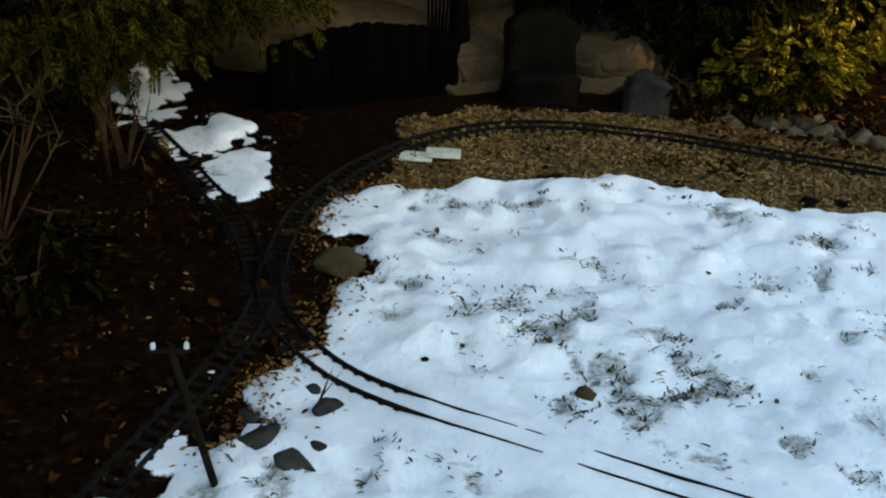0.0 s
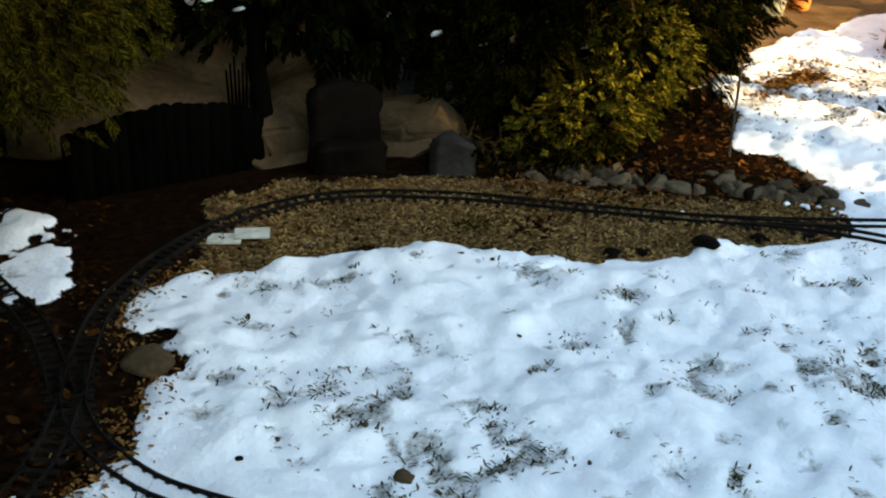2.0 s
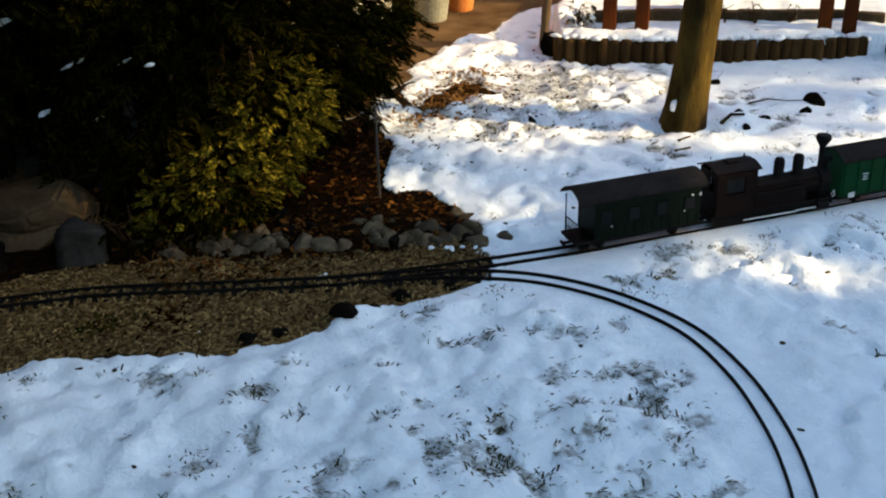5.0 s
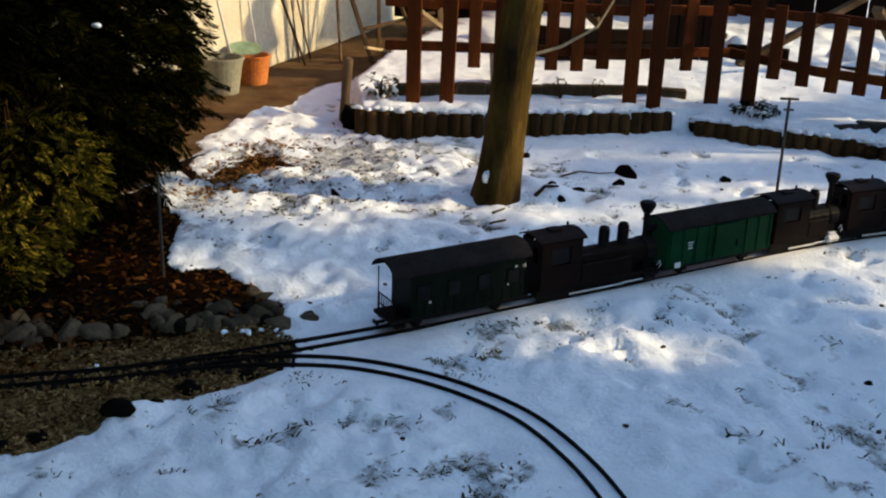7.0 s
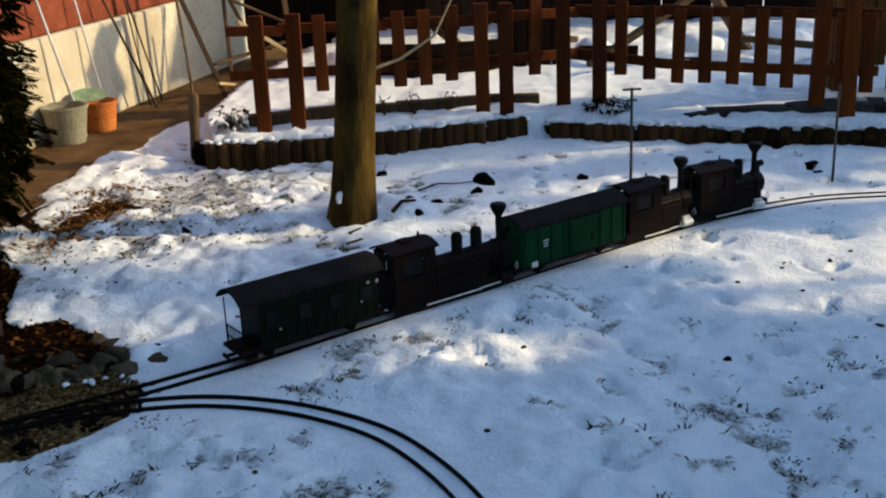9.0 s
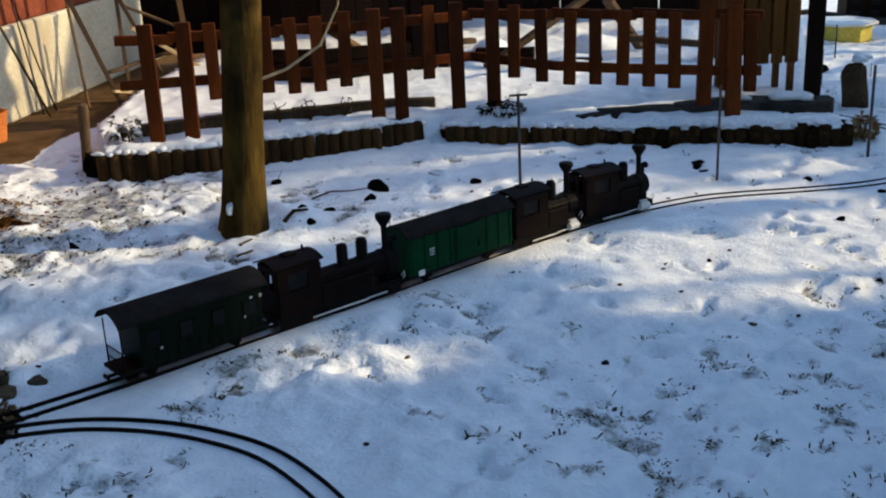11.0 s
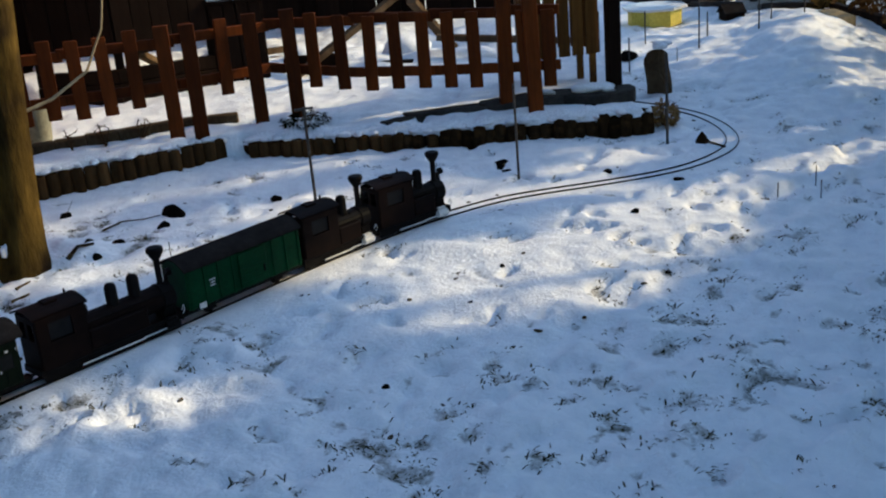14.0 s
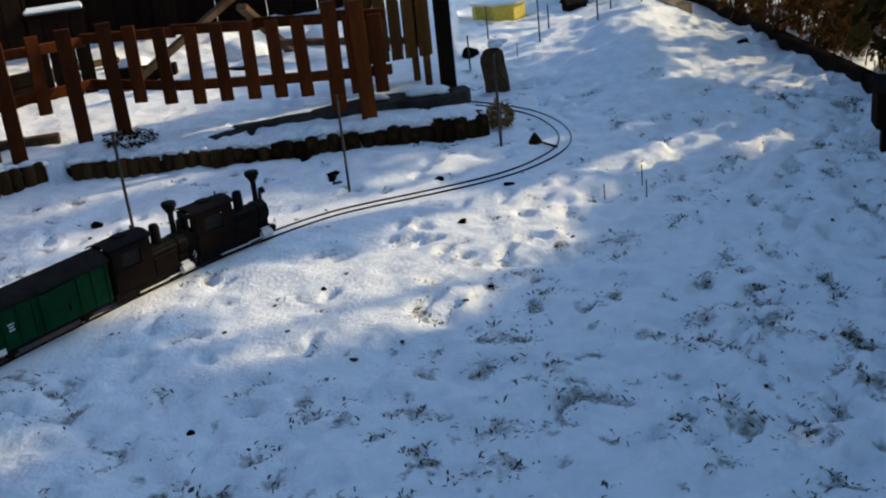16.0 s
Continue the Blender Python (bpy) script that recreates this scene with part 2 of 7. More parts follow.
# needles far darker than the plant's own: deep shade is in the colour
CONIFER = leaf_material("shaded_conifer_needle", (0.00113, 0.00178, 0.000648), (0.00324, 0.00454, 0.0013), (0.011, 0.011, 0.00227))
TANLEAF = leaf_material("tan_dead_leaf", (0.12, 0.065, 0.025), (0.26, 0.15, 0.06), (0.42, 0.27, 0.12))
HEDGELEAF = leaf_material("brown_green_hedge_leaf", (0.018, 0.014, 0.006), (0.065, 0.046, 0.015), (0.16, 0.10, 0.034), 0.4)
# thuja leaf in two brighter copies: dimmed, then with full sun painted in
OLIVETHUJA = leaf_material("dimmed_thuja_leaf", (0.00405, 0.00473, 0.000945), (0.027, 0.0243, 0.00405), (0.115, 0.0891, 0.0135), 0.3)
GOLDTHUJA = leaf_material("sunlit_thuja_leaf", (0.008, 0.009, 0.0016), (0.06, 0.055, 0.008), (0.24, 0.18, 0.022), 0.3)
DRYSHRUB = leaf_material("dry_shrub_leaf", (0.028, 0.014, 0.006), (0.085, 0.042, 0.015), (0.17, 0.095, 0.034), 0.35)


# ---- building blocks ----
def part(name, bm, material, parent=None, label="", smooth=False):
    """Links a bmesh as one mesh object under a thing or a part."""
    me = bpy.data.meshes.new(name)
    if smooth:
        for f in bm.faces:
            f.smooth = True
    bm.to_mesh(me)
    bm.free()
    me.materials.append(material)
    ob = new(name, me)
    ob.parent = parent
    if label:
        ob["label"] = label
    return ob


def thing(name, label, category, m=Matrix.Identity(4), group="", kind=""):
    ob = new(name)
    ob.empty_display_size = 0.05
    ob.matrix_basis = m
    return tagged(ob, label, category, group, kind)


def box(bm, size, at=(0, 0, 0), turn=(0, 0, 0), bevel=0.0):
    made = bmesh.ops.create_cube(bm, size=1.0)["verts"]
    if bevel:
        for v in made:
            v.co = Vector((v.co.x * size[0], v.co.y * size[1], v.co.z * size[2]))
        edges = list({e for v in made for e in v.link_edges})
        out = bmesh.ops.bevel(bm, geom=edges, offset=bevel, segments=1, affect="EDGES", profile=0.5)
        made = list({v for f in out["faces"] for v in f.verts} | {v for v in made if v.is_valid})
        bmesh.ops.transform(bm, matrix=pose(*at, *turn), verts=made)
    else:
        bmesh.ops.transform(bm, matrix=pose(*at, *turn) @ Matrix.Diagonal((*size, 1)), verts=made)
    return made


def rod(bm, a, b, r0, r1=None, sides=8, caps=True):
    """A straight tapered rod from a to b."""
    a, b = Vector(a), Vector(b)
    d = b - a
    m = Matrix.Translation((a + b) / 2) @ d.to_track_quat("Z", "Y").to_matrix().to_4x4()
    return bmesh.ops.create_cone(bm, cap_ends=caps, segments=sides, radius1=r0, radius2=r0 if r1 is None else r1, depth=d.length, matrix=m)["verts"]


def lathe(bm, profile, at=(0, 0, 0), sides=16, turn=(0, 0, 0)):
    """A body of revolution from rows of radius and height."""
    m = pose(*at, *turn)
    rings = []
    for r, z in profile:
        rings.append([bm.verts.new(m @ Vector((r * math.cos(2 * math.pi * k / sides), r * math.sin(2 * math.pi * k / sides), z))) for k in range(sides)])
    for a, b in zip(rings, rings[1:]):
        for k in range(sides):
            bm.faces.new((a[k], a[(k + 1) % sides], b[(k + 1) % sides], b[k]))
    bm.faces.new(rings[0][::-1])
    bm.faces.new(rings[-1])


def sweep(bm, points, radius, sides=6, taper=1.0, closed_ends=True):
    """A bent tube along points; radius shrinks to radius * taper at the end."""
    pts = [Vector(p) for p in points]
    rings = []
    for i, p in enumerate(pts):
        d = (pts[min(i + 1, len(pts) - 1)] - pts[max(i - 1, 0)]).normalized()
        q = d.to_track_quat("Z", "Y").to_matrix()
        r = radius * (1 + (taper - 1) * i / max(1, len(pts) - 1))
        rings.append([bm.verts.new(p + q @ Vector((r * math.cos(2 * math.pi * k / sides), r * math.sin(2 * math.pi * k / sides), 0))) for k in range(sides)])
    for a, b in zip(rings, rings[1:]):
        for k in range(sides):
            bm.faces.new((a[k], a[(k + 1) % sides], b[(k + 1) % sides], b[k]))
    if closed_ends:
        bm.faces.new(rings[0][::-1])
        bm.faces.new(rings[-1])


def boulder(bm, size, at=(0, 0, 0), turn=0.0, seed=0, rough=0.25, detail=2):
    """A rounded uneven stone that sits at the given foot."""
    made = bmesh.ops.create_icosphere(bm, subdivisions=detail, radius=0.5)["verts"]
    off = Vector((seed * 3.7, seed * 1.3, seed * 2.1))
    low = 1e9
    for v in made:
        n = noise.noise(v.co * 2.2 + off) * rough + noise.noise(v.co * 5.5 + off) * rough * 0.35
        v.co *= 1 + n
        v.co.z = max(v.co.z, -0.34)
        low = min(low, v.co.z)
    for v in made:
        v.co.z -= low
    bmesh.ops.transform(bm, matrix=pose(*at, 0, 0, turn) @ Matrix.Diagonal((*size, 1)), verts=made)


def raw_mesh(name, verts, faces, material, parent=None, label="", smooth=False):
    me = bpy.data.meshes.new(name)
    me.from_pydata(verts, [], faces)
    if smooth:
        me.polygons.foreach_set("use_smooth", [True] * len(me.polygons))
    me.materials.append(material)
    ob = new(name, me)
    ob.parent = parent
    if label:
        ob["label"] = label
    return ob


def along(points, step):
    """Evenly spaced points and headings on a smooth line through the given points of the plan."""
    pts = [Vector((*p, 0)) for p in points]
    ext = [2 * pts[0] - pts[1], *pts, 2 * pts[-1] - pts[-2]]
    fine = []
    for i in range(1, len(ext) - 2):
        a, b, c, d = ext[i - 1 : i + 3]
        for k in range(24):
            t = k / 24
            fine.append(0.5 * (2 * b + (c - a) * t + (2 * a - 5 * b + 4 * c - d) * t * t + (3 * b - a - 3 * c + d) * t**3))
    fine.append(pts[-1])
    out, carry = [fine[0]], 0.0
    for a, b in zip(fine, fine[1:]):
        gap = (b - a).length
        while carry + gap >= step:
            u = (step - carry) / gap
            a = a.lerp(b, u)
            gap = (b - a).length
            out.append(a)
            carry = 0.0
        carry += gap
    heads = [math.atan2(*(out[min(i + 1, len(out) - 1)] - out[max(i - 1, 0)]).yx) for i in range(len(out))]
    return out, heads


def scatter_mesh(name, verts, faces, poses, material, parent=None, label=""):
    """Many small copies of one shape, joined into a single mesh."""
    v = np.array(verts, float)
    ms = np.array([np.array(p) for p in poses])
    allv = (np.einsum("nij,vj->nvi", ms[:, :3, :3], v) + ms[:, None, :3, 3]).reshape(-1, 3)
    allf = [[i + k * len(v) for i in f] for k in range(len(ms)) for f in faces]
    return raw_mesh(name, allv.tolist(), allf, material, parent, label)

# ---- plan ----
MAIN = [(-0.62, 0.85), (-0.42, 1.25), (-0.29, 1.50), (-0.21, 1.68), (-0.135, 1.85), (-0.075, 2.0), (-0.035, 2.18), (-0.015, 2.35), (0.02, 2.52), (0.08, 2.66), (0.165, 2.80), (0.29, 2.94), (0.45, 3.05), (0.60, 3.10), (0.75, 3.10), (0.90, 3.06), (1.06, 3.0), (1.30, 2.875), (1.45, 2.80), (1.62, 2.72), (1.88, 2.64), (2.20, 2.56), (2.52, 2.50), (2.90, 2.425), (3.20, 2.375), (3.59, 2.30), (3.85, 2.235), (4.07, 2.15), (4.22, 2.07), (4.33, 1.975), (4.47, 1.83), (4.62, 1.69), (4.75, 1.605), (4.90, 1.555), (5.04, 1.545), (5.18, 1.585), (5.32, 1.67), (5.45, 1.79), (5.54, 1.93), (5.62, 2.15), (5.68, 2.5), (5.7, 3.0)]
BRANCH = [(1.62, 2.722), (1.80, 2.64), (1.93, 2.555), (2.035, 2.455), (2.115, 2.32), (2.16, 2.18), (2.175, 2.03), (2.145, 1.87), (2.09, 1.72), (2.0, 1.55), (1.87, 1.38), (1.68, 1.23), (1.35, 1.17), (1.0, 1.30), (0.76, 1.43), (0.55, 1.555), (0.35, 1.68), (0.24, 1.75), (0.125, 1.84), (0.06, 1.92), (0.0, 2.03), (-0.03, 2.16), (-0.03, 2.32)]
SIDING = [(-0.05, 2.2), (-0.09, 2.42), (-0.14, 2.57), (-0.20, 2.70), (-0.255, 2.83), (-0.31, 2.95), (-0.40, 3.15)]
SNOW_EDGE = [(-0.75, 0.4), (-0.42, 1.05), (-0.22, 1.42), (-0.09, 1.63), (-0.01, 1.72), (-0.03, 1.82), (0.02, 1.89), (0.08, 1.97), (0.09, 2.07), (0.16, 2.24), (0.09, 2.45), (0.15, 2.63), (0.24, 2.71), (0.37, 2.67), (0.56, 2.735), (0.75, 2.785), (0.94, 2.735), (1.08, 2.61), (1.20, 2.545), (1.35, 2.53), (1.52, 2.545), (1.70, 2.545), (1.90, 2.555), (2.02, 2.74), (2.10, 3.0), (2.09, 3.25), (2.30, 3.57), (2.36, 3.88), (2.52, 4.14), (2.75, 4.33), (3.0, 4.54), (3.36, 4.73), (3.8, 5.02), (4.3, 5.16), (6.0, 5.9)]
PATH_EDGE = [(2.20, 3.98), (2.60, 4.26), (2.98, 4.54), (3.36, 4.73), (3.82, 5.0), (4.3, 5.16), (6.0, 5.9)]
TERRACE = [(3.29, 4.13), (3.39, 4.03), (3.57, 3.87), (3.82, 3.72), (4.08, 3.55), (4.28, 3.455), (4.41, 3.34), (4.51, 3.07), (4.64, 2.79), (4.75, 2.58), (4.91, 2.37), (5.03, 2.15), (5.21, 1.88), (5.32, 1.90), (5.45, 2.2)]


def inside(px, py, poly):
    hit = np.zeros(px.shape, bool)
    for (x0, y0), (x1, y1) in zip(poly, poly[1:] + poly[:1]):
        if y0 != y1:
            hit ^= ((y0 > py) != (y1 > py)) & (px < (x1 - x0) * (py - y0) / (y1 - y0) + x0)
    return hit


def away(px, py, line):
    d = np.full(px.shape, 1e9)
    for (x0, y0), (x1, y1) in zip(line, line[1:]):
        t = np.clip(((px - x0) * (x1 - x0) + (py - y0) * (y1 - y0)) / ((x1 - x0) ** 2 + (y1 - y0) ** 2), 0, 1)
        d = np.minimum(d, np.hypot(px - x0 - t * (x1 - x0), py - y0 - t * (y1 - y0)))
    return d


def waves(px, py, scale, seed, octaves=3):
    """Smooth value noise on the plan, from -1 to 1."""
    out, amp, total = np.zeros(px.shape), 1.0, 0.0
    for o in range(octaves):
        g = np.random.RandomState(seed + o).rand(64, 64) * 2 - 1
        u, v = px * scale * 2**o + 17.3 * o, py * scale * 2**o + 5.1 * o
        i, j = np.floor(u).astype(int), np.floor(v).astype(int)
        fu, fv = u - i, v - j
        fu, fv = fu * fu * (3 - 2 * fu), fv * fv * (3 - 2 * fv)
        a, b, c, d = g[i % 64, j % 64], g[(i + 1) % 64, j % 64], g[i % 64, (j + 1) % 64], g[(i + 1) % 64, (j + 1) % 64]
        out += amp * ((a * (1 - fu) + b * fu) * (1 - fv) + (c * (1 - fu) + d * fu) * fv)
        total += amp
        amp *= 0.5
    return out / total


EARTH_POLY = SNOW_EDGE + [(6, 30), (-30, 30), (-30, -0.2)]
PATH_POLY = PATH_EDGE + [(6.0, 8.0), (1.6, 8.0), (1.7, 4.0)]
TERRACE_POLY = TERRACE + [(7.2, 2.9), (8.5, 3.6), (9.5, 7.0), (5.0, 5.5), (4.2, 5.0), (3.6, 4.6)]


def cover_at(px, py):
    """How far snow gives way to earth, mulch and paving at places of the plan, and the snow's thickness."""
    wob = waves(px, py, 7.0, 3) * 0.05 + waves(px, py, 2.5, 9) * 0.05
    d = away(px, py, SNOW_EDGE)
    earth = np.clip(0.5 + (np.where(inside(px, py, EARTH_POLY), d, -d) + wob + waves(px, py, 20.0, 13) * 0.02) / 0.04, 0, 1)
    earth *= np.clip((3.5 - np.hypot(px - 0.1, py - 2.9) + waves(px, py, 0.9, 15) * 1.2) / 0.5, 0, 1)
    # drifts of snow lying on the litter behind the shrubs' end and by the siding
    drift = (waves(px, py, 3.0, 21) > 0.10) & (px > 2.0) & (py > 2.9) & (d < 0.10)
    lying = np.zeros_like(px)
    for x, y, rx, ry, seed in ((-0.13, 2.83, 0.085, 0.17, 29), (-0.20, 3.0, 0.13, 0.15, 27), (-0.42, 3.35, 0.10, 0.22, 28)):
        lying = np.maximum(lying, np.clip((0.9 - np.hypot((px - x) / rx, (py - y) / ry) + waves(px, py, 11.0, seed) * 0.7 + waves(px, py, 30.0, seed + 9, 2) * 0.45) / 0.25 + 0.5, 0, 1))
    drift |= (waves(px, py, 5.0, 25) > 0.1) & (d < 0.12) & (px < 0.12) & (py < 1.95)
    earth = np.where(drift, earth * 0.12, earth) * (1 - 0.95 * lying)
    earth = np.maximum(earth, np.clip((1.0 - np.hypot((px - 2.68 + (py - 3.97) * -0.5) / 0.22, (py - 3.97) / 0.13) + waves(px, py, 9.0, 33) * 0.9) / 0.35, 0, 1))
    earth = np.maximum(earth, np.clip((1.0 - np.hypot((px - 0.10) / 0.10, (py - 2.32) / 0.13) + waves(px, py, 14.0, 35) * 0.8) / 0.4, 0, 1))
    dp = away(px, py, PATH_EDGE)
    pave = np.clip(0.5 + (np.where(inside(px, py, PATH_POLY), dp, -dp) + wob * 1.2 - 0.02) / 0.06, 0, 1)
    dm = away(px, py, MAIN)
    behind = py > np.interp(px, [p[0] for p in MAIN[8:24]], [p[1] for p in MAIN[8:24]])
    dm = np.where(behind, dm * 2.0, dm)
    mulch = np.clip(2.6 - dm / 0.17 + waves(px, py, 9.0, 31) * 0.6, 0, 1) * earth * np.clip((px - 0.22 + waves(px, py, 6.0, 37) * 0.16) / 0.12, 0, 1) * (px < 2.1) * (py > 2.4)
    mulch = np.where(drift, 0, mulch) * (1 - lying)
    snow = np.clip(1 - earth - pave, 0, 1)
    return earth * (1 - pave), mulch * (1 - pave), pave, snow


# bare or trodden spots in the lawn's snow: place and radius
BARE = [(0.26, 2.21, 0.06), (0.34, 2.40, 0.06), (0.55, 2.16, 0.06), (0.62, 2.19, 0.035), (0.56, 1.76, 0.05), (0.77, 1.79, 0.085), (0.98, 1.68, 0.055), (1.18, 1.92, 0.08), (0.88, 2.09, 0.035), (0.42, 1.98, 0.05), (0.33, 1.965, 0.045), (0.36, 2.61, 0.07), (0.10, 2.36, 0.09), (0.12, 2.28, 0.07), (1.77, 2.05, 0.055), (1.90, 2.21, 0.05), (1.65, 1.80, 0.06), (0.89, 2.31, 0.03), (1.40, 2.10, 0.06), (1.68, 1.94, 0.035), (2.04, 2.31, 0.03), (2.56, 1.32, 0.06), (2.96, 0.97, 0.07), (3.81, 1.34, 0.035), (2.75, 1.78, 0.035), (3.12, 1.05, 0.07), (3.38, 1.0, 0.06), (3.05, 1.45, 0.05), (3.60, 0.62, 0.07)]


dent_rng = random.Random(17)
# small scuffed hollows in the open lawn, where turf shows
BARE += [(dent_rng.uniform(2.2, 5.0), dent_rng.uniform(0.35, 1.55), dent_rng.uniform(0.016, 0.045)) for _ in range(180)]
DENTS = [(dent_rng.uniform(0.2, 5.6), dent_rng.uniform(0.9, 3.4), dent_rng.uniform(0.025, 0.06)) for _ in range(130)]
DENTS += [(dent_rng.uniform(2.5, 5.4), dent_rng.uniform(0.1, 1.5), dent_rng.uniform(0.03, 0.08)) for _ in range(90)]


# old footprints and scrapes, drifted half full: place, radius, heading, sweep
PRINTS = [(dent_rng.uniform(2.3, 6.0), 0.1 + 2.9 * dent_rng.random() ** 1.8, dent_rng.uniform(0.03, 0.075), dent_rng.uniform(0.2, 2.9), dent_rng.uniform(0.7, 1.5)) for _ in range(400)]


def scrape_at(px, py):
    """Depth of the crescent edges that boots left in the snow, none to one."""
    out = np.zeros_like(px)
    for x, y, r, turn, sweep in PRINTS:
        hit = (np.abs(px - x) < r * 1.6) & (np.abs(py - y) < r * 1.6)
        if not hit.any():
            continue
        dx, dy = px[hit] - x, py[hit] - y
        swing = np.abs((np.arctan2(dy, dx) - turn + math.pi) % (2 * math.pi) - math.pi)
        ring = (np.hypot(dx, dy * 1.35) + waves(px[hit], py[hit], 17.0, 97, 2) * 0.012 - r) / 0.016
        out[hit] = np.maximum(out[hit], np.exp(-ring ** 2) * np.clip((sweep - swing) / 0.5, 0, 1))
    return out


def near(px, py):
    """One over the garden's middle, falling to nothing outside it."""
    return np.clip((px + 1.6) / 0.5, 0, 1) * np.clip((8.9 - px) / 0.8, 0, 1) * np.clip((py + 0.4) / 0.5, 0, 1) * np.clip((5.6 - py) / 0.6, 0, 1)


def bare_at(px, py):
    """How thin the lawn's snow lies: scattered hollows where turf and soil come through."""
    d = np.minimum(away(px, py, MAIN), away(px, py, BRANCH))
    t = waves(px, py, 17.0, 81, 3) * 1.0 + waves(px, py, 3.4, 87, 2) * 0.50 + waves(px, py, 0.9, 91, 1) * 0.2 - 0.33 + 0.09 * np.clip((2.3 - px) / 0.4, 0, 1) + 0.62 * np.exp(-(((px - 3.05) / 0.38) ** 2) - ((py - 3.95) / 0.30) ** 2) + 0.30 * np.exp(-(((px - 2.65) / 0.5) ** 2) - ((py - 3.72) / 0.32) ** 2) + 0.42 * np.exp(-(((px - 2.52 - 0.55 * (py - 4.05)) / 0.20) ** 2) - ((py - 4.05) / 0.45) ** 2)
    for x, y, r in BARE:
        t = np.maximum(t, 0.30 - 0.34 * (np.hypot(px - x, (py - y) * 1.3) / r) ** 2 + waves(px, py, 20.0, 95, 2) * 0.25)
    t = np.maximum(t, scrape_at(px, py) * (0.30 + waves(px, py, 9.0, 99, 2) * 0.7) - 0.05)
    return np.clip(t / 0.36, 0, 1) * np.clip((d - 0.045) / 0.05, 0, 1) * (1 - 0.6 * inside(px, py, TERRACE_POLY)) * near(px, py)


def height_at(px, py, snow=None):
    px, py = np.asarray(px, float), np.asarray(py, float)
    if snow is None:
        snow = cover_at(px, py)[3]
    rail = np.minimum(np.minimum(away(px, py, MAIN), away(px, py, BRANCH)), away(px, py, SIDING))
    calm = np.clip((rail - 0.05) / 0.12, 0.0, 1)
    soft = 1 - 0.68 * np.clip((px - 2.5) / 0.7, 0, 1) * np.clip(np.maximum((3.3 - py) / 0.4, (px - 3.3) / 0.3), 0, 1) * np.clip((py - 1.1) / 0.5, 0.25, 1)
    lumps = waves(px, py, 4.5, 41) * (0.010 + 0.012 * soft) + waves(px, py, 11.0, 51) * 0.023 * soft + waves(px, py, 25.0, 55, 2) * 0.011 * soft + waves(px, py, 1.1, 61) * 0.012 - bare_at(px, py) * 0.008 - scrape_at(px, py) * (0.036 + 0.020 * np.clip((1.9 - py) / 0.5, 0, 1))
    for x, y, r in DENTS:
        lumps = lumps - (0.014 + 0.24 * r) * (0.05 + 0.95 * soft) * np.exp(-(((px - x) / r) ** 2 + ((py - y) / (r * 0.7)) ** 2) ** 2)
    lumps = lumps + waves(px, py, 7.0, 67, 3) * 0.026 * np.clip((px - 5.2) / 0.6, 0, 1)
    lumps = waves(px, py, 0.25, 63, 2) * 0.03 + (lumps - waves(px, py, 0.25, 63, 2) * 0.03) * near(px, py)
    soil = waves(px, py, 14.0, 71) * 0.006
    z = snow * (0.013 + 0.0035 * np.clip((px - 2.2) / 0.6, 0, 1) + calm * (lumps + 0.006)) + (1 - snow) * soil * np.clip((rail - 0.03) / 0.06, 0, 1)
    # ballast and soil worked in between the sleepers
    z = z + (1 - snow) * np.clip((0.075 - rail) / 0.03, 0, 1) * (0.006 + waves(px, py, 25.0, 73) * 0.005)
    # snow drifted over the little-used branch line
    buried = np.clip((1.85 - px) / 0.3, 0, 1) * np.clip((px - 0.10) / 0.15, 0, 1) * (py < 1.85) * np.clip((0.10 - away(px, py, BRANCH)) / 0.05, 0, 1)
    z = np.maximum(z, buried * (0.0195 + waves(px, py, 7.0, 45) * 0.007))
    # raised bed behind the log edging
    dt = away(px, py, TERRACE)
    bed = inside(px, py, TERRACE_POLY)
    z = z + np.where(bed, np.clip((dt - 0.028) / 0.02, 0, 1) * (0.085 + np.clip(dt, 0, 1.2) * 0.05), 0)
    # long mound of snow beyond the bend
    z = z + 0.14 * np.exp(-(((px - 6.9) / 0.9) ** 2) - ((py - 1.75 - 0.25 * (px - 6.9)) / 0.30) ** 2)
    far = np.clip((np.hypot(px - 3, py - 2) - 9) / 20, 0, 1)
    return z * (1 - far)


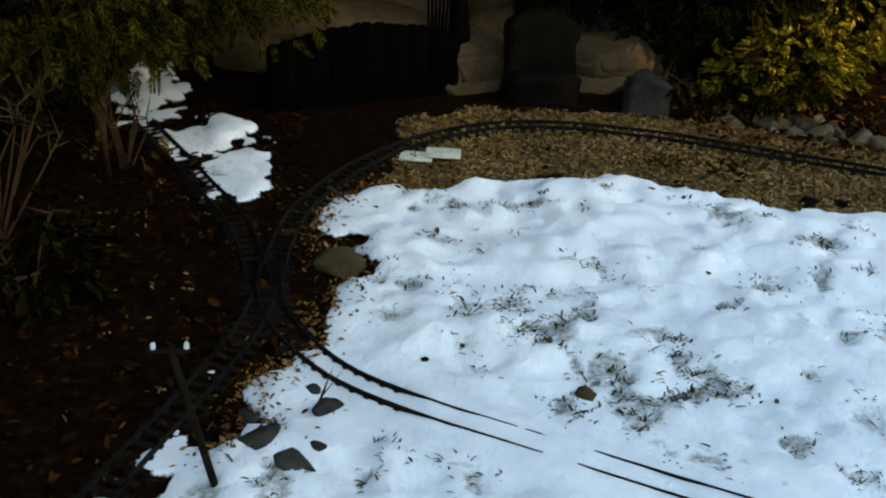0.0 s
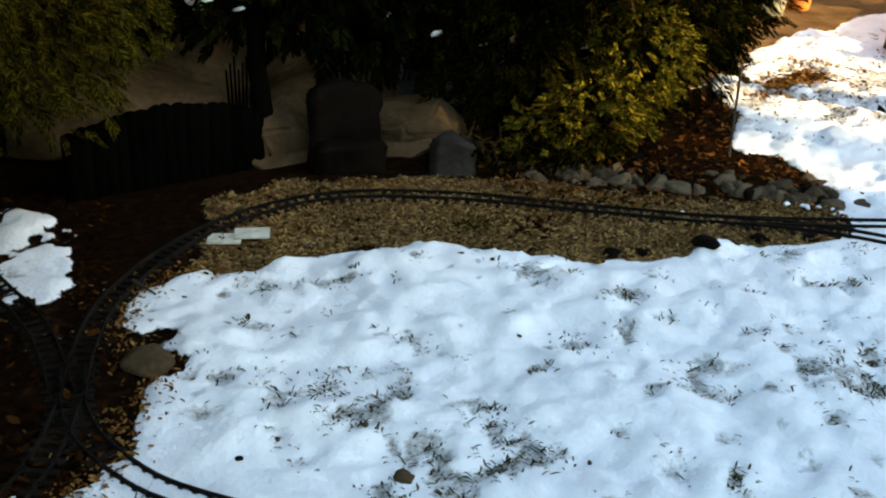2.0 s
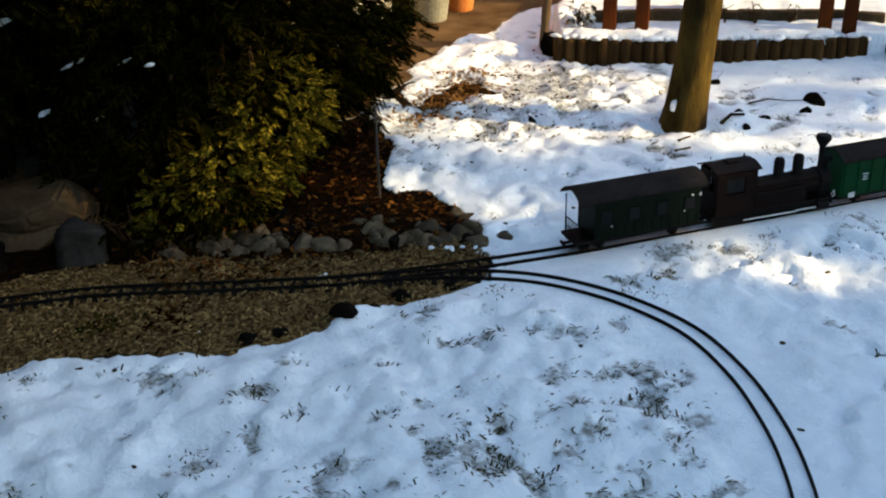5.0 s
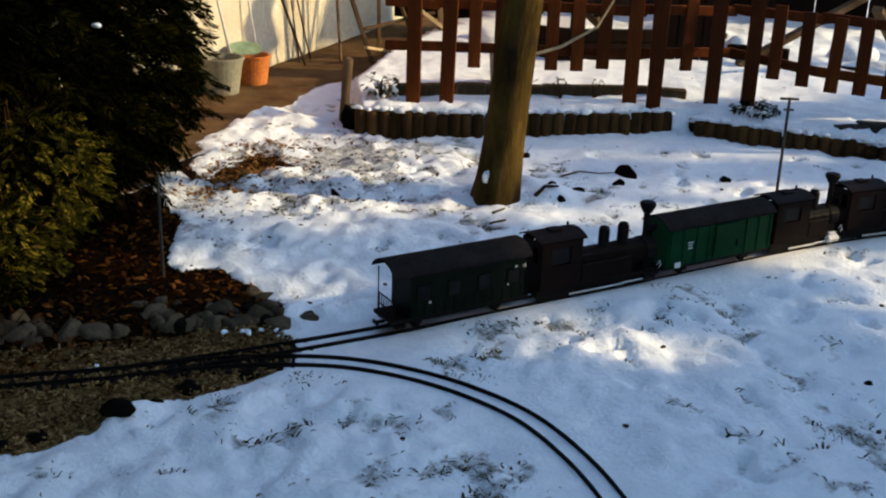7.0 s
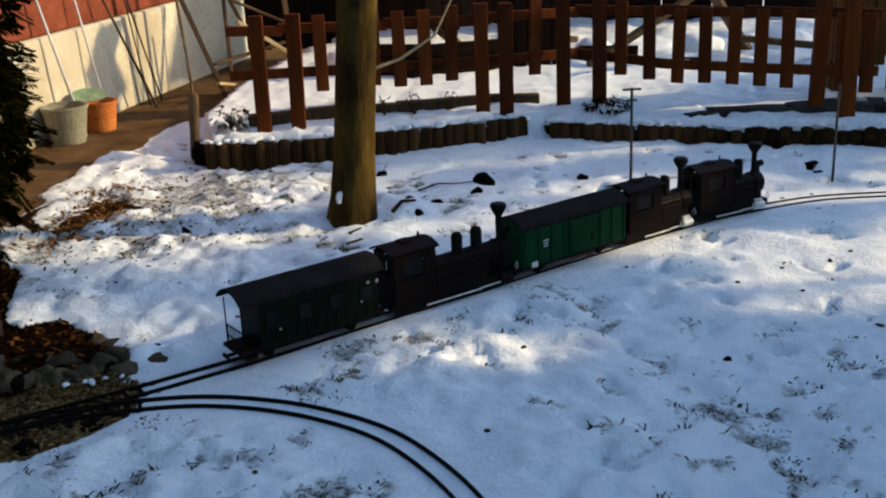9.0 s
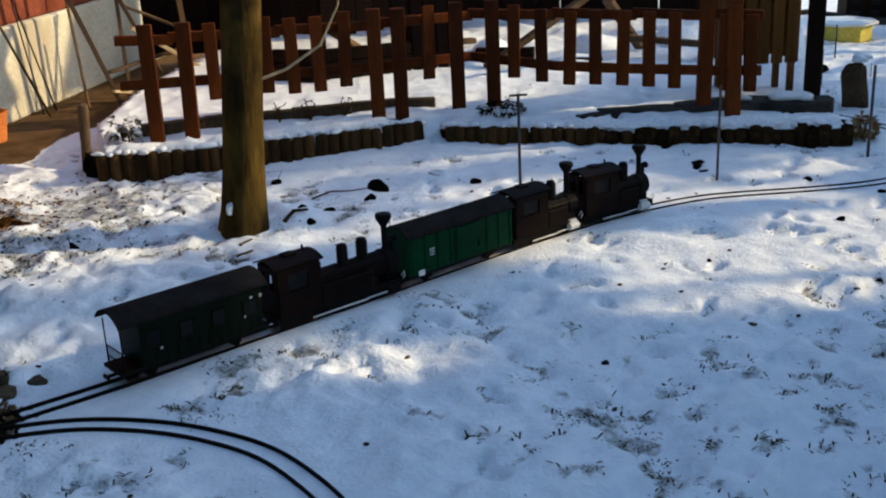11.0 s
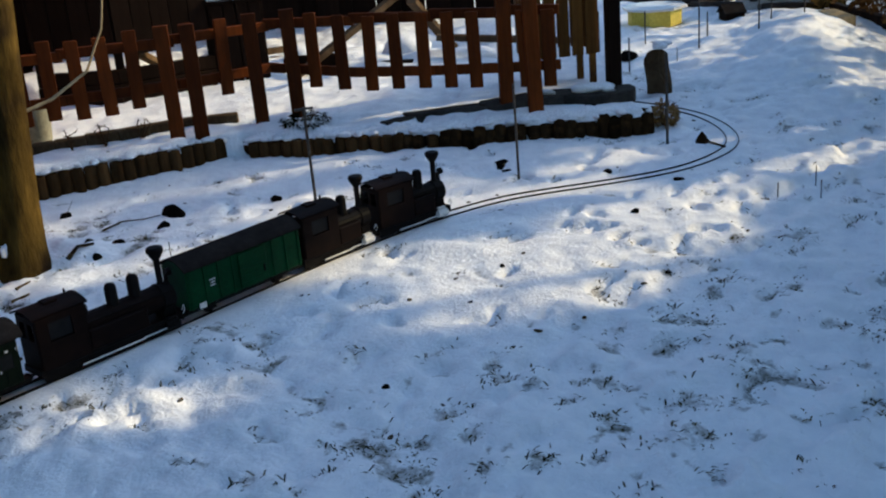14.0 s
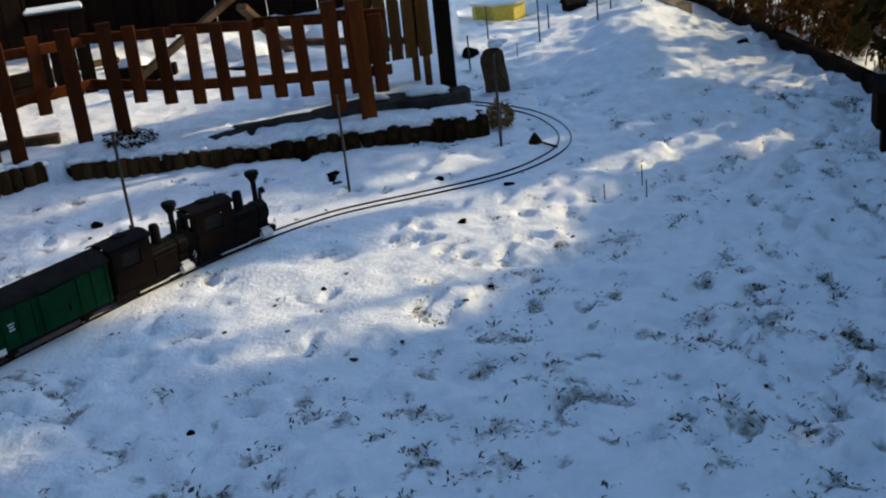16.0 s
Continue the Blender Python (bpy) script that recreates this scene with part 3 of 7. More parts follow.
def build_ground():
    dense_x, dense_y = np.r_[np.arange(-1.3, 6.2, 0.0145), np.arange(6.2, 8.4, 0.022)], np.arange(-0.2, 5.0, 0.0145)
    def spread(core, low, high):
        near_low, near_high = np.geomspace(0.05, core[0] - low, 34), np.geomspace(0.05, high - core[-1], 34)
        return np.r_[(core[0] - near_low)[::-1], core, core[-1] + near_high]
    gx, gy = spread(dense_x, -400, 400), spread(dense_y, -400, 400)
    px, py = np.meshgrid(gx, gy)
    earth, mulch, pave, snow = cover_at(px, py)
    z = height_at(px, py, snow)
    w, h = len(gx), len(gy)
    idx = np.arange(w * h).reshape(h, w)
    quads = np.stack([idx[:-1, :-1], idx[:-1, 1:], idx[1:, 1:], idx[1:, :-1]], -1).reshape(-1, 4)
    me = bpy.data.meshes.new("ground")
    me.vertices.add(w * h)
    me.vertices.foreach_set("co", np.stack([px, py, z], -1).ravel())
    me.loops.add(quads.size)
    me.loops.foreach_set("vertex_index", quads.ravel())
    me.polygons.add(len(quads))
    me.polygons.foreach_set("loop_start", np.arange(0, quads.size, 4))
    me.polygons.foreach_set("use_smooth", np.ones(len(quads), bool))
    me.update(calc_edges=True)
    layer = me.attributes.new("cover", "FLOAT_COLOR", "POINT")
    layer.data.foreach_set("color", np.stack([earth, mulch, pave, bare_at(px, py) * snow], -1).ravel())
    me.materials.append(GROUND)
    return tagged(new("ground", me), "snow-covered garden lawn with bare earth, bark mulch and sandy path", "ground", kind="structure")


build_ground()


def z_at(x, y):
    return float(height_at(np.array([x]), np.array([y]))[0])


# ---- garden railway track ----
GAUGE, TIE_H, RAIL_H = 0.045, 0.009, 0.010
RAIL_TOP = 0.003 + TIE_H + RAIL_H


def rail_mesh(name, centre, heads, side, parent):
    """One rail with foot, web and head along the line."""
    prof = [(-0.0026, 0), (0.0026, 0), (0.0026, 0.0015), (0.0009, 0.0025), (0.0009, 0.0072), (0.0017, 0.008), (0.0017, RAIL_H), (-0.0017, RAIL_H), (-0.0017, 0.008), (-0.0009, 0.0072), (-0.0009, 0.0025), (-0.0026, 0.0015)]
    verts, faces = [], []
    for p, a in zip(centre, heads):
        nx, ny = -math.sin(a), math.cos(a)
        for u, v in prof:
            o = side * GAUGE / 2 + u
            verts.append((p.x + nx * o, p.y + ny * o, 0.003 + TIE_H + v))
    k = len(prof)
    for i in range(len(centre) - 1):
        for j in range(k):
            faces.append((i * k + j, i * k + (j + 1) % k, (i + 1) * k + (j + 1) % k, (i + 1) * k + j))
    return raw_mesh(name, verts, faces, RAIL, parent)


def sleeper_mesh():
    bm = bmesh.new()
    box(bm, (0.014, 0.078, TIE_H), (0, 0, TIE_H / 2), bevel=0.0012)
    for s in (-1, 1):
        box(bm, (0.010, 0.013, 0.002), (0, s * GAUGE / 2, TIE_H + 0.001))
    me = bpy.data.meshes.new("sleeper")
    bm.to_mesh(me)
    bm.free()
    me.materials.append(TIE)
    return me


def build_track(line, name, label, covered):
    t = thing(name, label, "railway track")
    centre, heads = along(line, 0.03)
    for s in (1, -1):
        rail_mesh("rail", centre, heads, s, t)
    me = sleeper_mesh()
    rng = random.Random(5)
    for p, a in zip(centre, heads):
        if covered(p):
            continue
        ob = new("sleeper", me)
        ob.matrix_basis = pose(p.x, p.y, 0.003, 0, 0, math.degrees(a) + rng.uniform(-1.5, 1.5))
        ob.parent = t
    return t


build_track(MAIN, "railway_track", "narrow garden railway track, rusty rails on dark sleepers", lambda p: p.x > 2.02)
build_track(BRANCH, "railway_track", "curved garden railway track with rails showing above the snow", lambda p: not (p.x < 0.26 or (1.7 < p.x < 1.95 and p.y > 2.4)))
build_track(SIDING, "railway_track", "short siding with snow lying between its sleepers", lambda p: False)


# ---- log edging of the raised bed ----
def log_mesh(seed):
    bm = bmesh.new()
    r = random.Random(seed)
    lathe(bm, [(0.024, -0.03), (0.0255, 0.02), (0.0255, 0.104), (0.023, 0.111), (0.012, 0.115)], sides=12)
    for v in bm.verts:
        v.co.x *= 1 + 0.12 * noise.noise(v.co * 40 + Vector((seed, 0, 0)))
        v.co.z += 0.004 * noise.noise(v.co * 30 + Vector((0, seed, 0)))
    me = bpy.data.meshes.new("log")
    for f in bm.faces:
        f.smooth = True
    bm.to_mesh(me)
    bm.free()
    me.materials.append(LOG)
    return me


def build_edging():
    logs = [log_mesh(k) for k in range(6)]
    dark = [log_mesh(20 + k) for k in range(5)]
    for me in dark:
        me.materials.clear()
        me.materials.append(DARKLOG)
    r = random.Random(11)
    for run, label, tall, odd in ((TERRACE[:6] + [(4.37, 3.415)], "upright half-round logs edging the raised bed", 1.0, 0.0), ([(4.42, 3.305)] + TERRACE[7:13], "low weathered log palisade, dark with rot and partly buried in snow", 0.80, 1.0)):
        t = thing("log_edging", label, "garden edging")
        pts, heads = along(run, 0.0455 if odd else 0.0475)
        for p, a in zip(pts, heads):
            rot = odd * min(1.0, max(0.0, (p.x - 4.5) / 0.3))
            ob = new("log", r.choice(dark) if rot > r.random() else r.choice(logs))
            ob.matrix_basis = pose(p.x + r.uniform(-0.003, 0.003) * (1 + 2 * rot), p.y + r.uniform(-0.003, 0.003) * (1 + 2 * rot), 0, r.uniform(-2, 2) * (1 + 2 * rot), r.uniform(-2, 2) * (1 + 2 * rot), r.uniform(0, 360)) @ Matrix.Diagonal((1, 1, tall * (1 + r.uniform(-0.04, 0.03) * (1 + 4 * rot)), 1))
            ob.parent = t
            if odd:
                ob = new("log", r.choice(dark))
                ob.matrix_basis = pose(p.x + 0.026 + r.uniform(-0.008, 0.008), p.y + 0.040 + r.uniform(-0.012, 0.012), 0, r.uniform(-4, 4), r.uniform(-4, 4), r.uniform(0, 360)) @ Matrix.Diagonal((1.1, 1.1, tall * r.uniform(0.86, 1.06), 1))
                ob.parent = t


build_edging()


def snow_roll(name, line, width, thick, base, label, step=0.03, seed=1):
    """A soft uneven ridge of snow lying along a line."""
    pts, heads = along(line, step)
    verts, faces, k = [], [], 9
    for i, (p, a) in enumerate(zip(pts, heads)):
        nx, ny = -math.sin(a), math.cos(a)
        w = width * (1 + 0.5 * noise.noise(Vector((i * 0.35, seed, 0))))
        h = thick * (1 + 0.6 * noise.noise(Vector((i * 0.5, seed, 7)))) * min(1, i / 2, (len(pts) - 1 - i) / 2)
        for j in range(k):
            u = j / (k - 1) * 2 - 1
            verts.append((p.x + nx * u * w, p.y + ny * u * w, base + max(0.0, h) * math.sqrt(max(0, 1 - u * u)) - 0.003))
    for i in range(len(pts) - 1):
        for j in range(k - 1):
            faces.append((i * k + j, i * k + j + 1, (i + 1) * k + j + 1, (i + 1) * k + j))
    ob = raw_mesh(name, verts, faces, SNOW, smooth=True)
    return tagged(ob, label, "snow", kind="stuff")


shift = lambda line, dx, dy: [(x + dx, y + dy) for x, y in line]
snow_roll("snow_ridge", shift(TERRACE[:6], 0.035, 0.04), 0.052, 0.050, 0.092, "soft ridge of snow lying behind the log edging", seed=2)
snow_roll("snow_ridge", shift(TERRACE[6:13], 0.05, 0.042), 0.058, 0.042, 0.080, "soft ridge of snow lying behind the log edging", seed=5)


# ---- picket fence ----
FENCE_LINE = [(3.50, 4.24), (3.66, 4.11), (3.98, 3.83), (4.31, 3.56), (4.68, 3.38), (4.83, 3.05), (4.94, 2.73), (5.04, 2.43), (5.12, 2.26)]


def picket_mesh(height, width=0.052, thick=0.014):
    bm = bmesh.new()
    box(bm, (width, thick, height), (0, 0, height / 2), bevel=0.002)
    top = [v for v in bm.verts if v.co.z > height - 0.004]
    for v in top:
        v.co.z -= abs(v.co.x) * 0.15
    me = bpy.data.meshes.new("picket")
    bm.to_mesh(me)
    bm.free()
    me.materials.append(FENCE)
    return me


POSTS = [(3.575, 4.15), (3.68, 4.06), (4.285, 3.58), (4.325, 3.485), (4.58, 3.38), (4.70, 3.28), (5.03, 2.465), (5.035, 2.335)]


def build_fence():
    t = thing("picket_fence", "red-brown stained wooden picket fence along the raised bed", "fence")
    short, post = picket_mesh(0.31), picket_mesh(0.52, 0.058, 0.030)
    r = random.Random(4)
    for (x0, y0), (x1, y1) in zip(FENCE_LINE, FENCE_LINE[1:]):
        a = math.degrees(math.atan2(y1 - y0, x1 - x0))
        length = math.hypot(x1 - x0, y1 - y0)
        low0, low1 = (0.335 - 0.05 * (y < 3.4) * min(1, (3.4 - y) / 0.4) for y in (y0, y1))
        for z0, z1 in ((low0, low1), (0.515, 0.505)):
            bm = bmesh.new()
            box(bm, (length + 0.02, 0.022, 0.040), (0, 0, 0), bevel=0.003)
            rail = part("rail", bm, FENCE, t)
            rail.matrix_basis = pose((x0 + x1) / 2 + 0.016, (y0 + y1) / 2 + 0.016, (z0 + z1) / 2, 0, -math.degrees(math.atan2(z1 - z0, length)), a)
        n = max(1, round(length / 0.118))
        for k in range(n):
            u = (k + 0.5) / n
            px, py = x0 + (x1 - x0) * u, y0 + (y1 - y0) * u
            if any(math.hypot(px - a0, py - b0) < (0.068 if py > 3.8 else 0.05) for a0, b0 in POSTS):
                continue
            ob = new("picket", short)
            ob.matrix_basis = pose(x0 + (x1 - x0) * u - 0.010, y0 + (y1 - y0) * u - 0.010, low0 + (low1 - low0) * u - 0.072 + r.uniform(-0.008, 0.008), r.uniform(-1, 1), r.uniform(-1.2, 1.2), a)
            ob.parent = t
    for x, y in POSTS:
        ob = new("post", post)
        ob.matrix_basis = pose(x, y, 0.06, r.uniform(-1, 1), r.uniform(-1, 1), -48)
        ob.parent = t
    return t


build_fence()

# ---- white garden building behind the path ----
WALL_A, WALL_B = Vector((2.2, 4.66)), Vector((7.2, 7.46))


def build_wall():
    d = WALL_B - WALL_A
    a = math.degrees(math.atan2(d.y, d.x))
    house = thing("garden_building", "cream plastered building with a red-brown painted upper wall", "building", pose(WALL_A.x, WALL_A.y, 0, 0, 0, a))
    L = d.length
    bm = bmesh.new()
    box(bm, (L, 0.3, 0.46), (L / 2, 0.15, 0.23), bevel=0.01)
    part("plinth_wall", bm, PLASTER, house, "sunlit cream plaster with stains")
    bm = bmesh.new()
    box(bm, (L, 0.27, 2.17), (L / 2, 0.165, 1.545), bevel=0.01)
    part("upper_wall", bm, REDWALL, house, "red-brown painted upper wall")
    bm = bmesh.new()
    box(bm, (L + 0.4, 1.6, 0.08), (L / 2, 0.6, 2.68), (6, 0, 0), 0.01)
    part("roof", bm, ROOF, house)


build_wall()


def leaning_pole(x, y, lean, top, r, material, label, name="pole"):
    bm = bmesh.new()
    z = z_at(x, y)
    rod(bm, (x, y, z), (x + lean[0], y + lean[1], top), r, r * 0.85, 8)
    ob = part(name, bm, material, smooth=True)
    return tagged(ob, label, "pole")


# ---- rocks, slabs and small stones ----
def stone(name, x, y, size, seed, material=STONE, label="", category="stone", turn=None, group="", z=None, rough=0.25):
    bm = bmesh.new()
    boulder(bm, size, (0, 0, 0), 0, seed, rough, 3)
    ob = part(name, bm, material, smooth=True)
    ob.matrix_basis = pose(x, y, (z_at(x, y) if z is None else z) - 0.006, 0, 0, seed * 47 if turn is None else turn)
    return tagged(ob, label, category, group)


def slab(name, x, y, size, turn, seed, material, label, z=None, tilt=0.0):
    bm = bmesh.new()
    made = bmesh.ops.create_circle(bm, cap_ends=True, segments=11, radius=0.5)["verts"]
    for v in made:
        v.co *= 1 + 0.3 * noise.noise(v.co * 3 + Vector((seed, 0, 0)))
    ext = bmesh.ops.extrude_face_region(bm, geom=list(bm.faces))["geom"]
    bmesh.ops.translate(bm, vec=(0, 0, 1), verts=[v for v in ext if isinstance(v, bmesh.types.BMVert)])
    for v in bm.verts:
        v.co = Vector((v.co.x * size[0], v.co.y * size[1], v.co.z * size[2]))
        v.co.z += 0.008 * noise.noise(v.co * 15 + Vector((0, seed, 0)))
    bmesh.ops.bevel(bm, geom=list(bm.edges), offset=0.004, segments=1, affect="EDGES")
    ob = part(name, bm, material)
    ob.matrix_basis = pose(x, y, (z_at(x, y) if z is None else z) - 0.004, tilt, 0, turn)
    return tagged(ob, label, "slab")


# ---- the train ----
TRACK_PTS, TRACK_HEADS = along(MAIN, 0.01)


def on_track(x):
    """The pose on the main track at that x of the straight, heading along it."""
    i = min(range(300, len(TRACK_PTS)), key=lambda k: abs(TRACK_PTS[k].x - x) + (10 if TRACK_PTS[k].x < 1 else 0))
    return pose(TRACK_PTS[i].x, TRACK_PTS[i].y, RAIL_TOP, 0, 0, math.degrees(TRACK_HEADS[i]))


def wheelset(parent, x, r=0.017, material=RED):
    for s in (-1, 1):
        bm = bmesh.new()
        lathe(bm, [(r * 0.35, -0.004), (r * 0.8, -0.0035), (r, -0.0035), (r, 0.0025), (r * 1.12, 0.003), (r * 1.12, 0.0045), (0.003, 0.0045)], (x, s * 0.0205, r), 16, (90 * s, 0, 0))
        wheel = part("wheel", bm, material, parent)
        bm = bmesh.new()
        for k in range(8):
            a = k * math.pi / 4
            rod(bm, (x, s * 0.0255, r), (x + math.cos(a) * r * 0.82, s * 0.0255, r + math.sin(a) * r * 0.82), 0.0012, sides=5)
        part("spoke_ring", bm, material, wheel)
    bm = bmesh.new()
    rod(bm, (x, -0.021, r), (x, 0.021, r), 0.003)
    part("axle", bm, BLACK, parent)


def coupler(parent, x, way):
    bm = bmesh.new()
    box(bm, (0.022, 0.010, 0.006), (x + way * 0.011, 0, 0.022), bevel=0.001)
    box(bm, (0.006, 0.026, 0.010), (x + way * 0.024, 0, 0.022), bevel=0.001)
    part("coupler", bm, BLACK, parent)


def box_wagon(m, L=0.36):
    """Covered goods wagon with framed plank sides, sliding door and arched roof."""
    w = thing("covered_wagon", "bright green covered goods wagon with a grey arched roof", "toy train wagon", m)
    W, H, base = 0.104, 0.112, 0.036
    bm = bmesh.new()
    box(bm, (L, W, H), (0, 0, base + H / 2), bevel=0.002)
    body = part("body", bm, GREEN, w)
    for s in (-1, 1):
        bm = bmesh.new()
        for k in range(9):
            box(bm, (0.0045, 0.004, H), (-L / 2 + 0.01 + k * (L - 0.02) / 8, s * (W / 2 + 0.0015), base + H / 2))
        part("side_frame", bm, GREEN, body, "darker framing battens")
        bm = bmesh.new()
        box(bm, (L * 0.24, 0.004, H * 0.88), (0.02, s * (W / 2 + 0.004), base + H * 0.47), bevel=0.001)
        for k in range(4):
            box(bm, (L * 0.235, 0.0015, 0.002), (0.02, s * (W / 2 + 0.0065), base + 0.018 + k * 0.02))
        door = part("sliding_door", bm, GREEN, w)
        bm = bmesh.new()
        box(bm, (0.004, 0.004, 0.02), (0.055, s * (W / 2 + 0.008), base + 0.04))
        part("door_handle", bm, BLACK, door)
        bm = bmesh.new()
        for k, n in enumerate((0.020, 0.014, 0.017)):
            box(bm, (n, 0.0008, 0.0035), (-L * 0.30, s * (W / 2 + 0.0043), base + 0.065 - k * 0.008))
        part("lettering_bar", bm, WHITE, w, "rows of small white lettering")
        bm = bmesh.new()
        box(bm, (0.022, 0.003, 0.016), (-L * 0.40, s * (W / 2 + 0.003), base + 0.004), bevel=0.001)
        part("label_plate", bm, WHITE, w, "small white data plate")
    bm = bmesh.new()
    n = 12
    for k in range(n + 1):
        u = (k / n * 2 - 1)
        for x in (-L / 2 - 0.006, L / 2 + 0.006):
            for t in (0, 0.004):
                bm.verts.new((x, u * (W / 2 + 0.007), base + H - 0.004 + 0.026 * (1 - u * u) + t))
    bm.verts.ensure_lookup_table()
    v = bm.verts
    for k in range(n):
        a, b = 4 * k, 4 * (k + 1)
        bm.faces.new((v[a + 1], v[a + 3], v[b + 3], v[b + 1]))
        bm.faces.new((v[a], v[b], v[b + 2], v[a + 2]))
        bm.faces.new((v[a], v[a + 1], v[b + 1], v[b]))
        bm.faces.new((v[a + 2], v[b + 2], v[b + 3], v[a + 3]))
    part("roof", bm, ROOF, w, "grey-brown arched roof")
    for x in (-L / 2 + 0.001, L / 2 - 0.001):
        bm = bmesh.new()
        made = [bm.verts.new((x, (k / 8 * 2 - 1) * W / 2, base + H - 0.004 + 0.024 * (1 - (k / 8 * 2 - 1) ** 2))) for k in range(9)]
        bm.faces.new(made)
        part("end_gable", bm, GREEN, w)
    bm = bmesh.new()
    box(bm, (L + 0.008, 0.070, 0.010), (0, 0, base - 0.006), bevel=0.001)
    for s in (-1, 1):
        box(bm, (L, 0.005, 0.010), (0, s * 0.040, base - 0.007))
        for x in (-L * 0.3, L * 0.3):
            box(bm, (0.030, 0.006, 0.020), (x, s * 0.031, 0.021))
    part("underframe", bm, BLACK, w)
    for x in (-L * 0.3, L * 0.3):
        wheelset(w, x, 0.015, BLACK)
    for x, s in ((-L / 2, -1), (L / 2, 1)):
        coupler(w, x, s)
    return w


def coach(m, L=0.33):
    """Short passenger coach with an open rear platform and windows."""
    c = thing("passenger_coach", "dark olive green passenger coach with an open platform and dark roof", "toy train coach", m)
    W, H, base = 0.104, 0.112, 0.038
    x0, x1 = -L / 2 + 0.045, L / 2 - 0.012
    bm = bmesh.new()
    box(bm, (x1 - x0, W, H), ((x0 + x1) / 2, 0, base + H / 2), bevel=0.002)
    body = part("body", bm, OLIVE, c)
    for s in (-1, 1):
        for k in range(4):
            x = x0 + 0.034 + k * (x1 - x0 - 0.068) / 3
            bm = bmesh.new()
            for dx, dz, sx, sz in ((0, 0.020, 0.040, 0.004), (0, -0.020, 0.040, 0.004), (0.018, 0, 0.004, 0.040), (-0.018, 0, 0.004, 0.040)):
                box(bm, (sx, 0.004, sz), (x + dx, s * (W / 2 + 0.001), base + 0.062 + dz))
            win = part("window", bm, OLIVE, body)
            bm = bmesh.new()
            box(bm, (0.033, 0.002, 0.037), (x, s * (W / 2 + 0.0005), base + 0.062))
            part("pane", bm, GLASS, win)
        for k in range(12):
            bm = bmesh.new()
            box(bm, (0.002, 0.002, 0.036), (x0 + 0.01 + k * (x1 - x0 - 0.02) / 11, s * (W / 2 + 0.001), base + 0.020))
            part("side_batten", bm, OLIVE, body)
        bm = bmesh.new()
        for x, sx, z in ((x1 - 0.03, 0.007, 0.088), (x1 - 0.052, 0.004, 0.044), (x0 + 0.05, 0.006, 0.036)):
            box(bm, (sx, 0.001, 0.005), (x, s * (W / 2 + 0.0032), base + z))
        part("lettering_bar", bm, WHITE, c, "short bars of pale lettering")
        bm = bmesh.new()
        box(bm, (0.012, 0.008, 0.012), (x1 - 0.004, s * (W / 2 - 0.004), base + 0.085), bevel=0.002)
        part("end_lamp", bm, WHITE, c, "small white end lamp")
    bm = bmesh.new()
    box(bm, (L + 0.014, W * 0.9, 0.010), (0, 0, base - 0.005), bevel=0.001)
    for s in (-1, 1):
        box(bm, (0.03, 0.014, 0.006), (-L / 2 + 0.02, s * 0.040, 0.018))
    part("underframe", bm, BLACK, c)
    bm = bmesh.new()
    n = 14
    prof = [(-1 + 2 * k / n) for k in range(n + 1)]
    for u in prof:
        for x in (-L / 2 - 0.006, L / 2 + 0.004):
            for t in (0, 0.005):
                bm.verts.new((x, u * (W / 2 + 0.008), base + H - 0.002 + 0.028 * (1 - abs(u) ** 2.4) + t))
    bm.verts.ensure_lookup_table()
    v = bm.verts
    for k in range(n):
        a, b = 4 * k, 4 * (k + 1)
        bm.faces.new((v[a + 1], v[a + 3], v[b + 3], v[b + 1]))
        bm.faces.new((v[a], v[b], v[b + 2], v[a + 2]))
        bm.faces.new((v[a], v[a + 1], v[b + 1], v[b]))
        bm.faces.new((v[a + 2], v[b + 2], v[b + 3], v[a + 3]))
    part("roof", bm, ROOF, c, "dark grey-brown curved roof")
    bm = bmesh.new()
    for x in (x0 + 0.001, x1 - 0.001):
        bm.faces.new([bm.verts.new((x, u * W / 2, base + H - 0.002 + 0.026 * (1 - abs(u) ** 2.4))) for u in prof])
    part("end_gable", bm, OLIVE, c)
    xr = -L / 2 + 0.004
    for s in (-1, 1):
        bm = bmesh.new()
        rod(bm, (xr, s * 0.042, base), (xr, s * 0.042, base + H), 0.0018)
        part("roof_post", bm, BLACK, c)
    bm = bmesh.new()
    for z in (0.018, 0.045):
        rod(bm, (xr, -0.042, base + z), (xr, 0.042, base + z), 0.0016)
    for k in range(7):
        rod(bm, (xr, -0.036 + k * 0.012, base), (xr, -0.036 + k * 0.012, base + 0.045), 0.0013)
    part("platform_railing", bm, BLACK, c)
    for x in (-L * 0.3, L * 0.3):
        wheelset(c, x, 0.015, BLACK)
    for x, s in ((-L / 2, -1), (L / 2, 1)):
        coupler(c, x, s)
    return c


